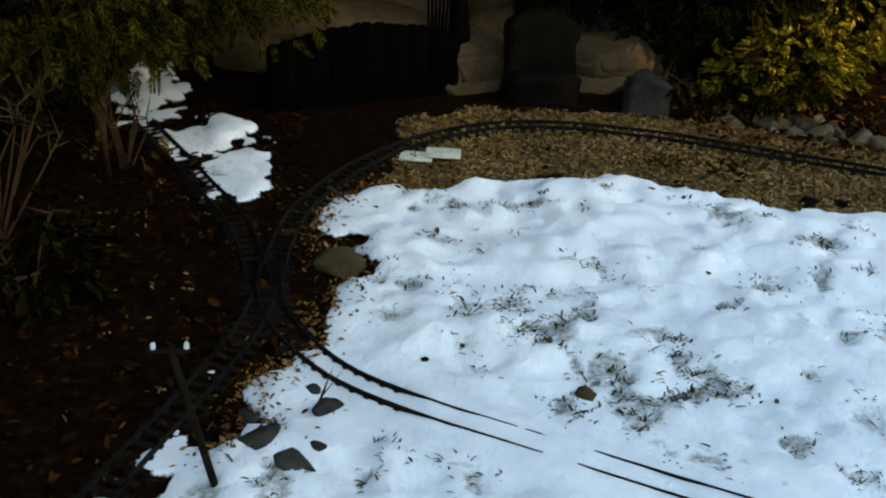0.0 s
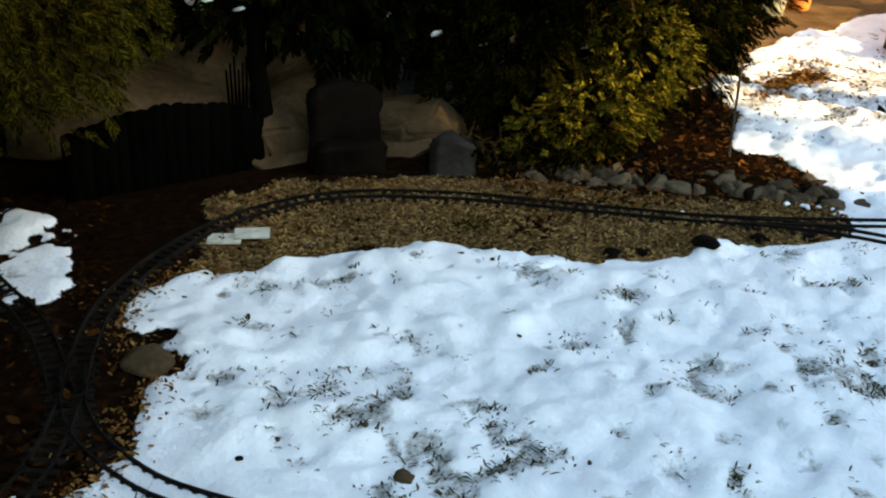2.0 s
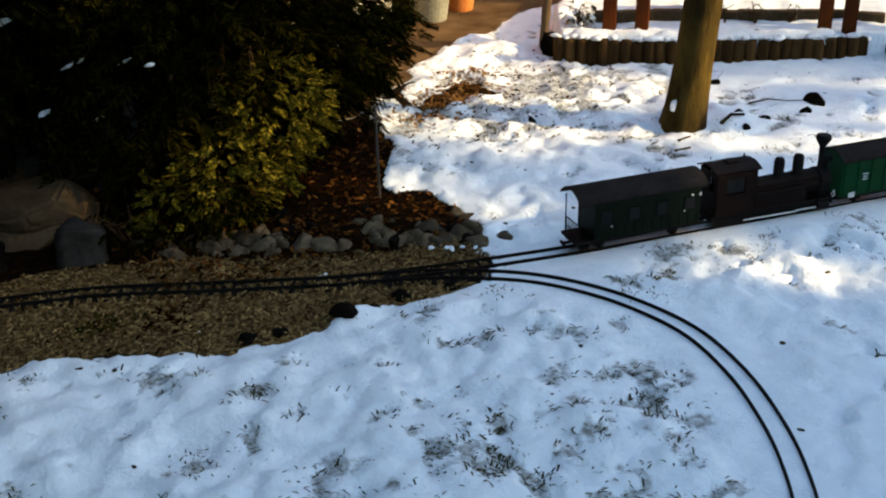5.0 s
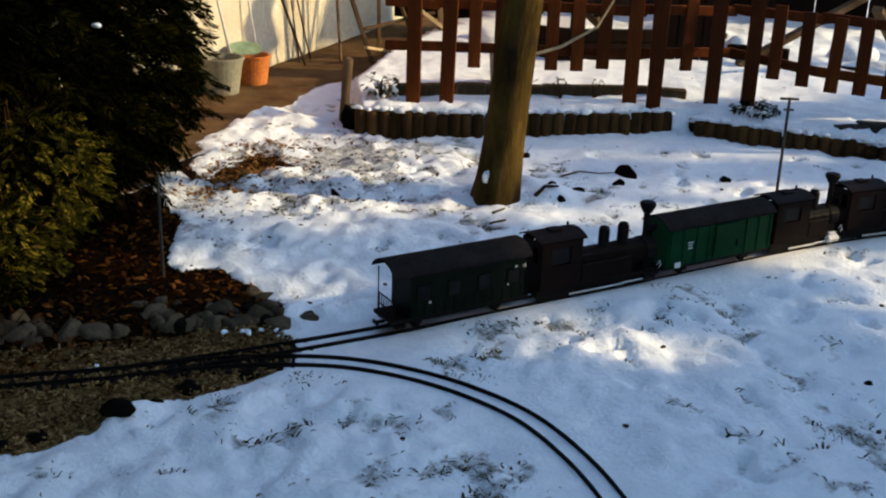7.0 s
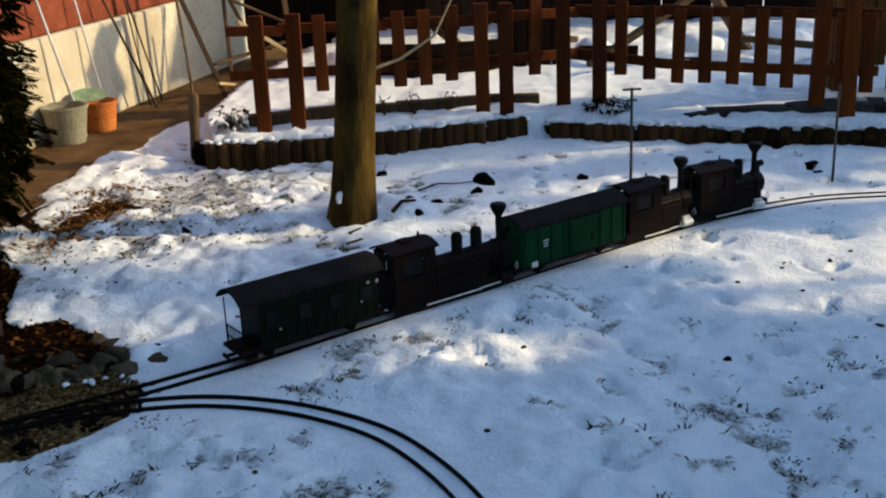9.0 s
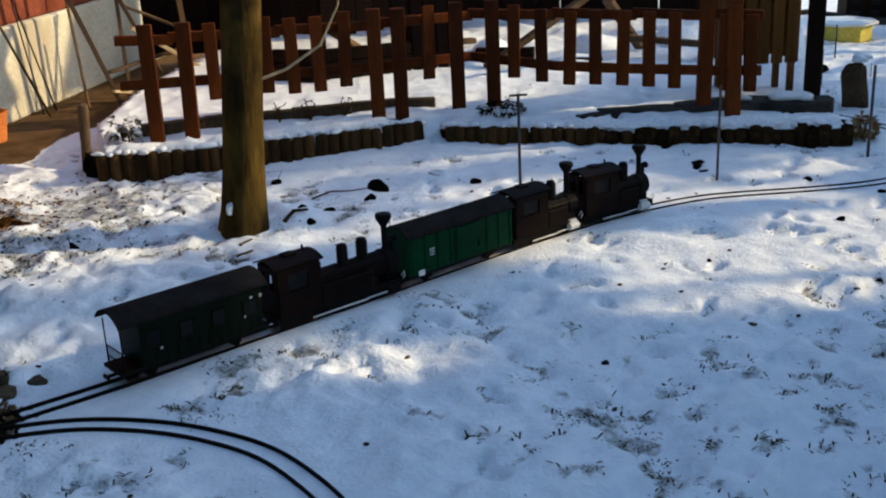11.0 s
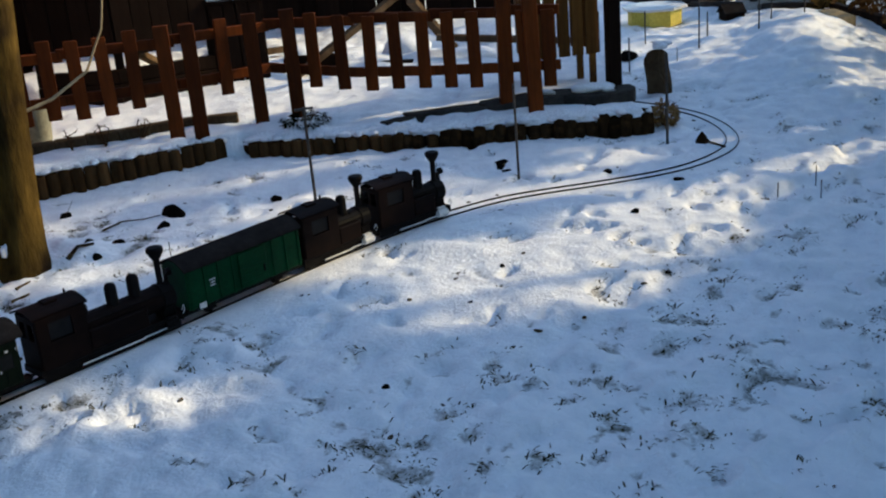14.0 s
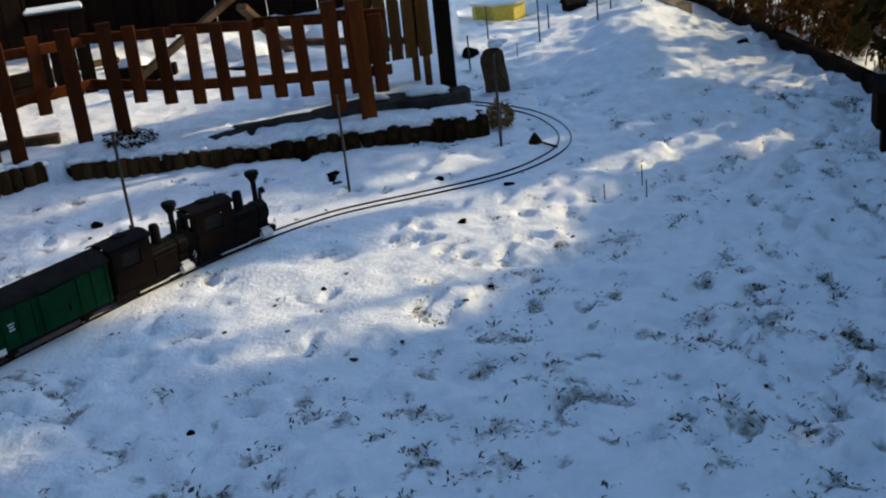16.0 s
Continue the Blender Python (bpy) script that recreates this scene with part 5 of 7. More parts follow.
snow_clumps([(1.56, 2.80, 0.004), (1.575, 2.812, 0.004), (1.70, 2.742, 0.004), (1.94, 2.76, 0.006), (1.93, 2.77, 0.008), (1.97, 2.75, 0.008), (1.89, 2.79, 0.008), (2.0, 2.73, 0.008)], "crumbs of snow lying between the rails by the switch", 44, 0.015)
rng = random.Random(78)
caps = []
for p in along(TERRACE[:6] + [(4.37, 3.415)], 0.026)[0] + along([(4.42, 3.305)] + TERRACE[7:13], 0.055)[0]:
    if rng.random() < 0.9:
        low = p.x > 4.33
        caps.append((p.x + rng.uniform(-0.008, 0.018), p.y + rng.uniform(-0.006, 0.02), (0.092 if low else 0.113) + rng.uniform(-0.003, 0.004)))
snow_clumps(caps, "lumps of snow lying on the tops of the edging logs", 61, 0.030)
rng = random.Random(77)
caught = []
for _ in range(46):
    lob = rng.choice([((0.62, 4.02, 0.86), (0.74, 0.46, 0.60)), ((1.55, 3.68, 0.6), (0.5, 0.42, 0.6)), ((-0.1, 3.1, 0.9), (0.5, 0.42, 0.55))])
    a, e = rng.uniform(3.3, 6.1), rng.uniform(-0.5, 0.9)
    (cx, cy, cz), (rx, ry, rz) = lob
    caught.append((cx + rx * math.cos(a) * math.cos(e), cy + ry * math.sin(a) * math.cos(e), max(0.35, cz + rz * math.sin(e))))
snow_clumps(caught, "bits of snow caught on the conifer branches", 9, 0.022)


# snow lying in ridges on the outer boughs
for k, (x, y, z, L, w, a) in enumerate(((0.73, 3.54, 0.57, 0.035, 0.022, 60), (0.66, 3.55, 0.64, 0.022, 0.014, 80), (0.90, 3.55, 0.59, 0.075, 0.012, 12), (0.97, 3.55, 0.61, 0.05, 0.012, 25), (0.35, 3.52, 0.51, 0.05, 0.016, 10), (0.36, 3.54, 0.54, 0.04, 0.014, -20), (0.90, 3.54, 0.41, 0.018, 0.012, 70), (1.15, 3.50, 0.49, 0.035, 0.007, 30), (1.29, 3.48, 0.48, 0.028, 0.006, 20), (0.04, 3.45, 0.47, 0.02, 0.015, 60), (0.34, 3.5, 0.46, 0.016, 0.012, 70), (1.05, 3.5, 0.36, 0.02, 0.01, 0), (0.35, 3.47, 0.49, 0.045, 0.022, 15), (0.45, 3.48, 0.46, 0.018, 0.008, -30), (0.40, 3.48, 0.66, 0.055, 0.014, 8), (0.71, 3.47, 0.58, 0.03, 0.024, 65), (1.53, 3.46, 0.31, 0.014, 0.006, 15), (1.19, 3.47, 0.33, 0.016, 0.006, 25), (0.32, 3.48, 0.59, 0.03, 0.012, -10))):
    bm = bmesh.new()
    boulder(bm, (L * 2, w * 2, w * 1.5), (0, 0, 0), 0, 70 + k, 0.5, 3)
    tagged(part("snow_clump", bm, SNOW, smooth=True), "lump of snow caught on a conifer bough", "snow", "snow lumps on the boughs", "stuff").matrix_basis = pose(x, y, z, 0, -12, a * 0.4)


# ---- the tall tree ----
def old_tree():
    t = thing("deciduous_tree", "old mossy-barked tree trunk standing in the snowy lawn", "tree", pose(3.165, 3.195, 0))
    bm = bmesh.new()
    rings = []
    sides = 20
    for k in range(26):
        z = -0.05 + k * 0.14
        r = 0.066 * (1 - 0.12 * z / 3) + 0.026 * math.exp(-max(z, 0) / 0.10) * (0.8 if z < 0.3 else 1)
        cx, cy = 0.055 * z + 0.01 * math.sin(z * 2.5), -0.048 * z
        ring = []
        for s in range(sides):
            a = 2 * math.pi * s / sides
            rr = r * (1 + 0.10 * noise.noise(Vector((math.cos(a) * 1.6, math.sin(a) * 1.6, z * 1.5))) + 0.25 * math.exp(-max(z, 0) / 0.07) * max(0, math.cos(3 * a + 0.7)))
            ring.append(bm.verts.new((cx + math.cos(a) * rr, cy + math.sin(a) * rr, z)))
        rings.append(ring)
    for a, b in zip(rings, rings[1:]):
        for s in range(sides):
            bm.faces.new((a[s], a[(s + 1) % sides], b[(s + 1) % sides], b[s]))
    part("trunk", bm, BARK, t, smooth=True)
    r = random.Random(8)
    for k in range(9):
        bm = bmesh.new()
        z = 1.7 + k * 0.2
        a = k * 2.4
        p = Vector((0.055 * z, -0.048 * z, z))
        pts = [p]
        d = Vector((math.cos(a), math.sin(a), 0.7))
        for _ in range(6):
            p = p + d * 0.22
            d = (d + Vector((r.uniform(-0.3, 0.3), r.uniform(-0.3, 0.3), r.uniform(-0.1, 0.2)))).normalized()
            pts.append(p)
        sweep(bm, pts, 0.028, 7, 0.2)
        for _ in range(7):
            q = r.choice(pts[2:])
            e = Vector((r.uniform(-1, 1), r.uniform(-1, 1), r.uniform(0, 1))).normalized()
            sweep(bm, [q, q + e * 0.2, q + e * 0.42 + Vector((0, 0, 0.05))], 0.008, 5, 0.3)
        part("limb", bm, BARK, t)
    bm = bmesh.new()
    sweep(bm, [(0.06, -0.06, 0.50), (0.14, -0.12, 0.53), (0.22, -0.20, 0.60), (0.27, -0.24, 0.72), (0.30, -0.26, 0.9)], 0.006, 6, 0.4)
    part("twig", bm, PALEWOOD, t, "thin pale side shoot")
    bm = bmesh.new()
    boulder(bm, (0.035, 0.02, 0.055), (0.0, 0.0, 0.0), 40, 3, 0.5)
    cap = part("snow_patch", bm, SNOW, t, "patch of snow stuck to the bark", smooth=True)
    cap.matrix_basis = pose(-0.074, -0.02, 0.085, 0, 18, 0)
    return t


old_tree()


# ---- hedge and trees beside the camera, added unseen behind it to shade the lawn ----
HEDGE = [(8.3, 1.75, 1.4, 0.45), (7.6, 1.25, 1.4, 0.45), (6.95, 0.75, 2.0, 0.45), (6.35, 0.22, 1.85, 0.42), (5.6, -0.35, 3.3, 0.5), (4.85, -0.9, 3.5, 0.55), (4.1, -1.4, 3.5, 0.55), (3.3, -1.95, 3.5, 0.6), (2.45, -2.5, 3.4, 0.65), (1.5, -3.1, 3.2, 0.65), (0.5, -3.7, 3.0, 0.7)]
# holes cut through the boughs along the sun's line, aimed at the lit patches
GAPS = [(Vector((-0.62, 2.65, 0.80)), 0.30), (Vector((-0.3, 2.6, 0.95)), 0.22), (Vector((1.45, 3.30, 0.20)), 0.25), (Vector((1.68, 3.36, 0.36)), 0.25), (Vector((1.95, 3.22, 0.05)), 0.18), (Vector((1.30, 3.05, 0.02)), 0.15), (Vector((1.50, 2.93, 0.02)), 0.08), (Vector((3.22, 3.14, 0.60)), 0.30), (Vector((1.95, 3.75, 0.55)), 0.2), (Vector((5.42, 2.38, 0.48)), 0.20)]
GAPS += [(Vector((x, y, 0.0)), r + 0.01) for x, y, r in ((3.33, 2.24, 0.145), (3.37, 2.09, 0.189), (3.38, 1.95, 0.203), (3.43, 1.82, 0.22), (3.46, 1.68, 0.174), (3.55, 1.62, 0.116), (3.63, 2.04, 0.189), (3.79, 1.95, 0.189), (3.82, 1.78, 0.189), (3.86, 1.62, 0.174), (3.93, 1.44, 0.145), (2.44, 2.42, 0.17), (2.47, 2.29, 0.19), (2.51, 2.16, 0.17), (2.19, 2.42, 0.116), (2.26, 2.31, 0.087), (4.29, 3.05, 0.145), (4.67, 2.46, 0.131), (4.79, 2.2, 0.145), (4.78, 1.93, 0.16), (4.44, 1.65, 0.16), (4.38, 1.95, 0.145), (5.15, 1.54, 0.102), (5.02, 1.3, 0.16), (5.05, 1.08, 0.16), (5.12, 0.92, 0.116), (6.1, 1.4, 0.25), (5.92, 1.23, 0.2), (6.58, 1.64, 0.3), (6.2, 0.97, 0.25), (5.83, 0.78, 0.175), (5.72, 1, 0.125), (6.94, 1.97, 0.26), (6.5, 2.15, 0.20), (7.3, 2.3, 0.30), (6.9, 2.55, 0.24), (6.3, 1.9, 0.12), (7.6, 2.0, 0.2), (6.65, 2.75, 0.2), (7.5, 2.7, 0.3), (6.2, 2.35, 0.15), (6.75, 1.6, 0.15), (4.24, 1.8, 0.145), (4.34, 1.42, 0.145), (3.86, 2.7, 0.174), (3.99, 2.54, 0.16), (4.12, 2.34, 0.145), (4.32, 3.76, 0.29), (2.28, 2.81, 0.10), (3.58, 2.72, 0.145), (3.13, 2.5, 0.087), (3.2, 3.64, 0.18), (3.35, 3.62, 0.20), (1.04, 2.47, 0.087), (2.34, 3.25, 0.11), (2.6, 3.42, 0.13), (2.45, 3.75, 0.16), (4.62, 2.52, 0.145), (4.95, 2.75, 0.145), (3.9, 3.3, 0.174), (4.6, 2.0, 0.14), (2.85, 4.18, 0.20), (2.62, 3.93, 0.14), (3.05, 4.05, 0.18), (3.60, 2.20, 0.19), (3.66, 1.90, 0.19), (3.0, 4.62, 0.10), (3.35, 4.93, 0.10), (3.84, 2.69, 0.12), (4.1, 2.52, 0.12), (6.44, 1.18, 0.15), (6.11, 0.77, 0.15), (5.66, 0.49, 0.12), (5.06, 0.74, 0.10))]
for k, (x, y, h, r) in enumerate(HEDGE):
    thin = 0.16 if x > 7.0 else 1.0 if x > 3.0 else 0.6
    evergreen("loose brown-green conifer of the hedge, mostly out of view, that shades the lawn", (x, y), h, 0.04, [((x, y, h * 0.40), (r, r, h * 0.42)), ((x, y, h * 0.74), (r * 0.85, r * 0.85, h * 0.28))], int(2700 * thin), 0.24, 60 + k, HEDGELEAF, broad_shape, 0.05, 9, 0.3, gaps=GAPS, inner=0.8)


def board_edge(line, h, w, name, label, material=DARKWOOD):
    t = thing(name, label, "edging board")
    for (x0, y0), (x1, y1) in zip(line, line[1:]):
        bm = bmesh.new()
        box(bm, (math.hypot(x1 - x0, y1 - y0), w, h), (0, 0, h / 2 - 0.01), bevel=0.004)
        ob = part("board", bm, material, t)
        ob.matrix_basis = pose((x0 + x1) / 2, (y0 + y1) / 2, 0, 0, 0, math.degrees(math.atan2(y1 - y0, x1 - x0)))


board_edge([(5.50, 0.30), (5.93, 0.56), (6.60, 0.93), (7.30, 1.31), (7.66, 1.52), (8.1, 1.86)], 0.085, 0.05, "edging_board", "dark wooden board edging the hedge bed")
board_edge([(8.2, 1.9), (8.15, 2.3), (8.30, 2.8), (8.5, 3.4)], 0.07, 0.06, "edging_board", "dark low kerb at the far end of the garden", SLATE)
for k in range(11):
    u = k / 10
    low_shrub(5.75 + 2.3 * u, 0.24 + 1.42 * u, 0.17, 0.30, 120 + k, "dry brown shrub in the hedge bed", DRYSHRUB, 130, 0.06, 10)


# ---- ground litter ----
def leaf_poses(n, spot, seed, size):
    rng = random.Random(seed)
    out = []
    while len(out) < n:
        x, y = spot(rng)
        s = size * rng.uniform(0.6, 1.4)
        out.append(pose(x, y, z_at_fast(x, y) + 0.003, rng.uniform(-35, 35), rng.uniform(-35, 35), rng.uniform(0, 360)) @ Matrix.Diagonal((s, s * rng.uniform(0.5, 0.9), s, 1)))
    return out


GRID_X, GRID_Y = np.arange(-2, 9, 0.03), np.arange(-0.5, 6, 0.03)
GRID_Z = height_at(*np.meshgrid(GRID_X, GRID_Y))
GRID_C = np.stack(cover_at(*np.meshgrid(GRID_X, GRID_Y)), -1)

GRID_B = bare_at(*np.meshgrid(GRID_X, GRID_Y))


def cell(x, y):
    return min(max(int((y + 0.5) / 0.03 + 0.5), 0), len(GRID_Y) - 1), min(max(int((x + 2) / 0.03 + 0.5), 0), len(GRID_X) - 1)


def z_at_fast(x, y):
    return float(GRID_Z[cell(x, y)])


def over(x0, x1, y0, y1, which, least=0.6):
    def spot(rng):
        while True:
            x, y = rng.uniform(x0, x1), rng.uniform(y0, y1)
            if GRID_C[cell(x, y)][which] > least:
                return x, y
    return spot


LEAF = ([(0, 0, 0), (0.35, 0.28, 0.08), (0.7, 0.26, 0.03), (1, 0, 0.1), (0.7, -0.26, 0.05), (0.35, -0.28, 0.10)], [(0, 5, 4, 3, 2, 1)])
CHIPV = ([(-0.5, -0.2, 0), (0.5, -0.16, 0), (0.45, 0.2, 0), (-0.45, 0.16, 0), (-0.45, -0.15, 0.25), (0.42, -0.12, 0.22), (0.4, 0.14, 0.25), (-0.4, 0.12, 0.2)], [(0, 3, 2, 1), (4, 5, 6, 7), (0, 1, 5, 4), (1, 2, 6, 5), (2, 3, 7, 6), (3, 0, 4, 7)])
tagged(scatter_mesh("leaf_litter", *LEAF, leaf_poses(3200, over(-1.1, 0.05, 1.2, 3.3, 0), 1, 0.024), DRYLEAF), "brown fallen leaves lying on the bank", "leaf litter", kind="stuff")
tagged(scatter_mesh("leaf_litter", *LEAF, leaf_poses(3300, over(1.15, 2.35, 2.85, 3.75, 0), 2, 0.024), RUSTLEAF), "rust-brown fallen oak leaves around the stones", "leaf litter", kind="stuff")
tagged(scatter_mesh("leaf_litter", *LEAF, leaf_poses(1300, lambda r: (lambda u: (2.70 + 0.17 * u + r.gauss(0, 0.085), 4.02 + 0.16 * u + r.gauss(0, 0.06)))(r.uniform(-1.9, 1)), 3, 0.018), BROWNLEAF), "brown leaves blown over the path's snowy edge", "leaf litter", kind="stuff")
tagged(scatter_mesh("bark_mulch", *CHIPV, leaf_poses(7000, over(0.15, 2.05, 2.5, 3.3, 1, 0.45), 4, 0.014), CHIP), "pale bark chips bedding the railway track", "mulch", kind="stuff")
tagged(scatter_mesh("bark_mulch", *CHIPV, leaf_poses(170, over(-0.5, 0.2, 1.4, 2.8, 0, 0.5), 5, 0.010), CHIP), "scattered bark chips beside the track", "mulch", kind="stuff")


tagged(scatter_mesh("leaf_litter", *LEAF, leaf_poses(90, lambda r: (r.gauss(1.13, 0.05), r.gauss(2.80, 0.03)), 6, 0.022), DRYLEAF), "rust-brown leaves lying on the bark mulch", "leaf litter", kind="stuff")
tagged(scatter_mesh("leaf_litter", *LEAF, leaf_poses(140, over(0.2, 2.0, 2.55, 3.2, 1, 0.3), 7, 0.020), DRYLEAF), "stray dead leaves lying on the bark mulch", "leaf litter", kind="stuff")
tagged(scatter_mesh("moss", *LEAF, leaf_poses(420, lambda r: (r.gauss(0.98, 0.06), r.gauss(2.85, 0.028)), 8, 0.014), OLIVETHUJA), "flat green moss patch in the bark mulch", "moss", kind="stuff")


tagged(scatter_mesh("leaf_litter", *LEAF, leaf_poses(300, lambda r: (r.gauss(2.62, 0.30), r.gauss(3.70, 0.22)), 9, 0.017), DRYLEAF), "small dead leaves and crumbs scattered over the snow by the path", "leaf litter", kind="stuff")


EDGE_PTS = along(SNOW_EDGE[3:14], 0.01)[0]
tagged(scatter_mesh("leaf_litter", *LEAF, leaf_poses(1100, lambda r: (lambda p: (p.x - 0.03 + r.gauss(0, 0.028), p.y + 0.01 + r.gauss(0, 0.028)))(r.choice(EDGE_PTS)), 15, 0.013), BROWNLEAF), "brown leaf scraps and soil along the snow's melting edge", "leaf litter", kind="stuff")


def grass_tufts(n, seed):
    rng = random.Random(seed)
    verts, faces = [], []
    spots = []
    while len(spots) < n:
        x, y = rng.uniform(-0.1, 6.2), rng.uniform(0.15, 3.6)
        if GRID_C[cell(x, y)][3] < 0.9 or GRID_B[cell(x, y)] < rng.uniform(0.15, 1.3):
            continue
        if min(abs(x - p.x) + abs(y - p.y) for p in TRACK_PTS[::6]) < 0.07 or inside(np.array([x]), np.array([y]), TERRACE_POLY)[0]:
            continue
        spots.append((x, y))
    for x, y in spots:
        lean = rng.uniform(0, 6.28)
        for _ in range(rng.randrange(3, 11)):
            bx, by = x + rng.gauss(0, 0.014), y + rng.gauss(0, 0.014)
            z = z_at_fast(bx, by) - 0.004
            a = lean + rng.gauss(0, 0.9)
            L, w, up = rng.uniform(0.006, 0.024), rng.uniform(0.0009, 0.0022), rng.uniform(0.0, 0.22)
            dx, dy = math.cos(a) * L, math.sin(a) * L
            px, py = -math.sin(a) * w, math.cos(a) * w
            i = len(verts)
            verts += [(bx - px, by - py, z), (bx + px, by + py, z), (bx + dx * 0.6 + px, by + dy * 0.6 + py, z + L * up + 0.004), (bx + dx * 0.6 - px, by + dy * 0.6 - py, z + L * up + 0.004), (bx + dx, by + dy, z + L * up * 0.8 + 0.004)]
            faces += [(i, i + 1, i + 2, i + 3), (i + 3, i + 2, i + 4)]
    return tagged(raw_mesh("grass", verts, faces, GRASS), "dry winter grass blades poking through the snow", "grass", kind="stuff")


grass_tufts(3500, 12)
tagged(scatter_mesh("leaf_litter", *LEAF, leaf_poses(420, lambda r: (r.gauss(3.05, 0.25), r.gauss(4.0, 0.20)), 14, 0.018), RUSTLEAF), "dead leaves and soil strewn over the lumpy snow by the raised bed", "leaf litter", kind="stuff")

CLOD = surface("wet_soil_clod", (0.03, 0.022, 0.014), (0.10, 0.075, 0.045), 30, 0.85, 0, 0.5, 90, 0.004)


def clods(n, seed):
    rng = random.Random(seed)
    bm = bmesh.new()
    k = 0
    while k < n:
        x, y = rng.uniform(0, 6.2), rng.uniform(0.5, 4.1)
        if GRID_C[cell(x, y)][3] < 0.8:
            continue
        k += 1
        s = rng.uniform(0.004, 0.015)
        boulder(bm, (s * rng.uniform(1, 2), s, s * 0.6), (x, y, z_at_fast(x, y) - 0.003), rng.uniform(0, 360), k, 0.45, 1)
    return tagged(part("soil_crumbs", bm, CLOD), "dark crumbs of soil and twigs scattered on the snow", "soil", kind="stuff")


clods(210, 5)

# ---- stones by the track ----
def broken_stone(x, y, size, seed, material=DARKSTONE, label="dark broken stone lying in the snow", group="stones lying in the snow", name="stone", z=None):
    """A small sharp-edged stone: the hull of a few scattered corners."""
    r = random.Random(seed)
    bm = bmesh.new()
    for _ in range(11):
        d = Vector((r.gauss(0, 1), r.gauss(0, 1), abs(r.gauss(0, 0.8)))).normalized() * r.uniform(0.35, 0.6)
        bm.verts.new((d.x * size[0], d.y * size[1], d.z * size[2] * 1.6))
    for a in (0.4, 2.3, 4.4):
        bm.verts.new((math.cos(a) * size[0] * 0.5, math.sin(a) * size[1] * 0.5, -0.01))
    hull = bmesh.ops.convex_hull(bm, input=list(bm.verts))
    bmesh.ops.delete(bm, geom=[v for v in hull["geom_interior"] if isinstance(v, bmesh.types.BMVert)], context="VERTS")
    bmesh.ops.bevel(bm, geom=list(bm.edges), offset=size[0] * 0.04, segments=1, affect="EDGES")
    ob = part(name, bm, material)
    ob.matrix_basis = pose(x, y, z_at(x, y) - 0.004 if z is None else z, 0, 0, seed * 47)
    return tagged(ob, label, "stone", group)



r = random.Random(21)
for k in range(104):
    u, v = r.random() ** 0.75, abs(r.gauss(0, 0.085))
    x, y = 1.16 + 0.90 * u + v * 0.45, 3.205 - 0.44 * u + v
    s = r.uniform(0.040, 0.095) * (1 - v)
    broken_stone(x, y, (s * 1.15, s * r.uniform(0.7, 1.05), s * r.uniform(0.45, 0.8)), 200 + k, r.choice((STONE, STONE, STONE, DARKSTONE)), "irregular grey field stone bordering the railway bed", "stones bordering the railway bed", "cobble", -0.008)
for i, (x, y, s, m) in enumerate(((1.69, 2.595, 0.055, DARKSTONE), (1.51, 2.555, 0.06, DARKSTONE), (1.60, 2.575, 0.03, DARKSTONE), (1.83, 2.575, 0.045, DARKSTONE), (2.11, 2.75, 0.05, STONE), (2.03, 2.765, 0.06, STONE), (1.90, 2.565, 0.035, DARKSTONE), (1.27, 2.60, 0.05, DARKSTONE), (1.35, 2.585, 0.04, DARKSTONE), (0.11, 2.30, 0.10, SANDSTONE), (0.53, 2.82, 0.035, STONE), (0.50, 2.87, 0.03, SANDSTONE), (0.25, 1.91, 0.022, DARKSTONE), (0.33, 1.965, 0.02, SANDSTONE), (0.66, 2.83, 0.03, DARKSTONE), (1.18, 2.70, 0.02, WHITE), (0.52, 1.79, 0.04, SANDSTONE))):
    stone("stone", x, y, (s * 1.25, s, s * 0.42), 300 + i, m, "small stone lying beside the garden railway", group="stones beside the railway", rough=0.42)
for i, (x, y, s) in enumerate(((3.76, 3.13, 0.095), (3.64, 3.06, 0.05), (3.60, 3.50, 0.055), (4.01, 2.87, 0.055), (4.59, 2.26, 0.105), (4.50, 2.20, 0.045), (3.02, 3.51, 0.035), (4.585, 1.58, 0.055), (4.20, 1.59, 0.04), (3.45, 3.08, 0.05), (3.32, 3.04, 0.045), (3.40, 3.16, 0.05), (4.62, 1.86, 0.04), (6.54, 2.54, 0.12), (6.68, 1.19, 0.09), (2.75, 3.55, 0.05), (2.92, 1.68, 0.024), (3.66, 1.77, 0.026), (3.28, 2.19, 0.020), (3.40, 1.73, 0.022), (3.81, 1.34, 0.026), (2.56, 2.62, 0.03))):
    broken_stone(x, y, (s, s * 0.75, s * 0.62), 400 + i)


for i, (x, y, s) in enumerate(((0.075, 1.755, 0.066), (0.05, 1.815, 0.038), (0.02, 1.61, 0.07), (-0.03, 1.67, 0.075), (-0.05, 1.77, 0.05), (-0.08, 1.69, 0.04), (0.06, 1.64, 0.03))):
    broken_stone(x, y, (s * 1.2, s * 0.85, s * 0.5), 480 + i, SLATE, "grey-brown broken stone at the snow's ragged edge", "stones at the snow's edge")


def stick(points, r, label):
    bm = bmesh.new()
    sweep(bm, [(x, y, z_at(x, y) + up) for x, y, up in points], r, 6, 0.5)
    return tagged(part("stick", bm, BARK), label, "stick", "sticks lying in the snow")


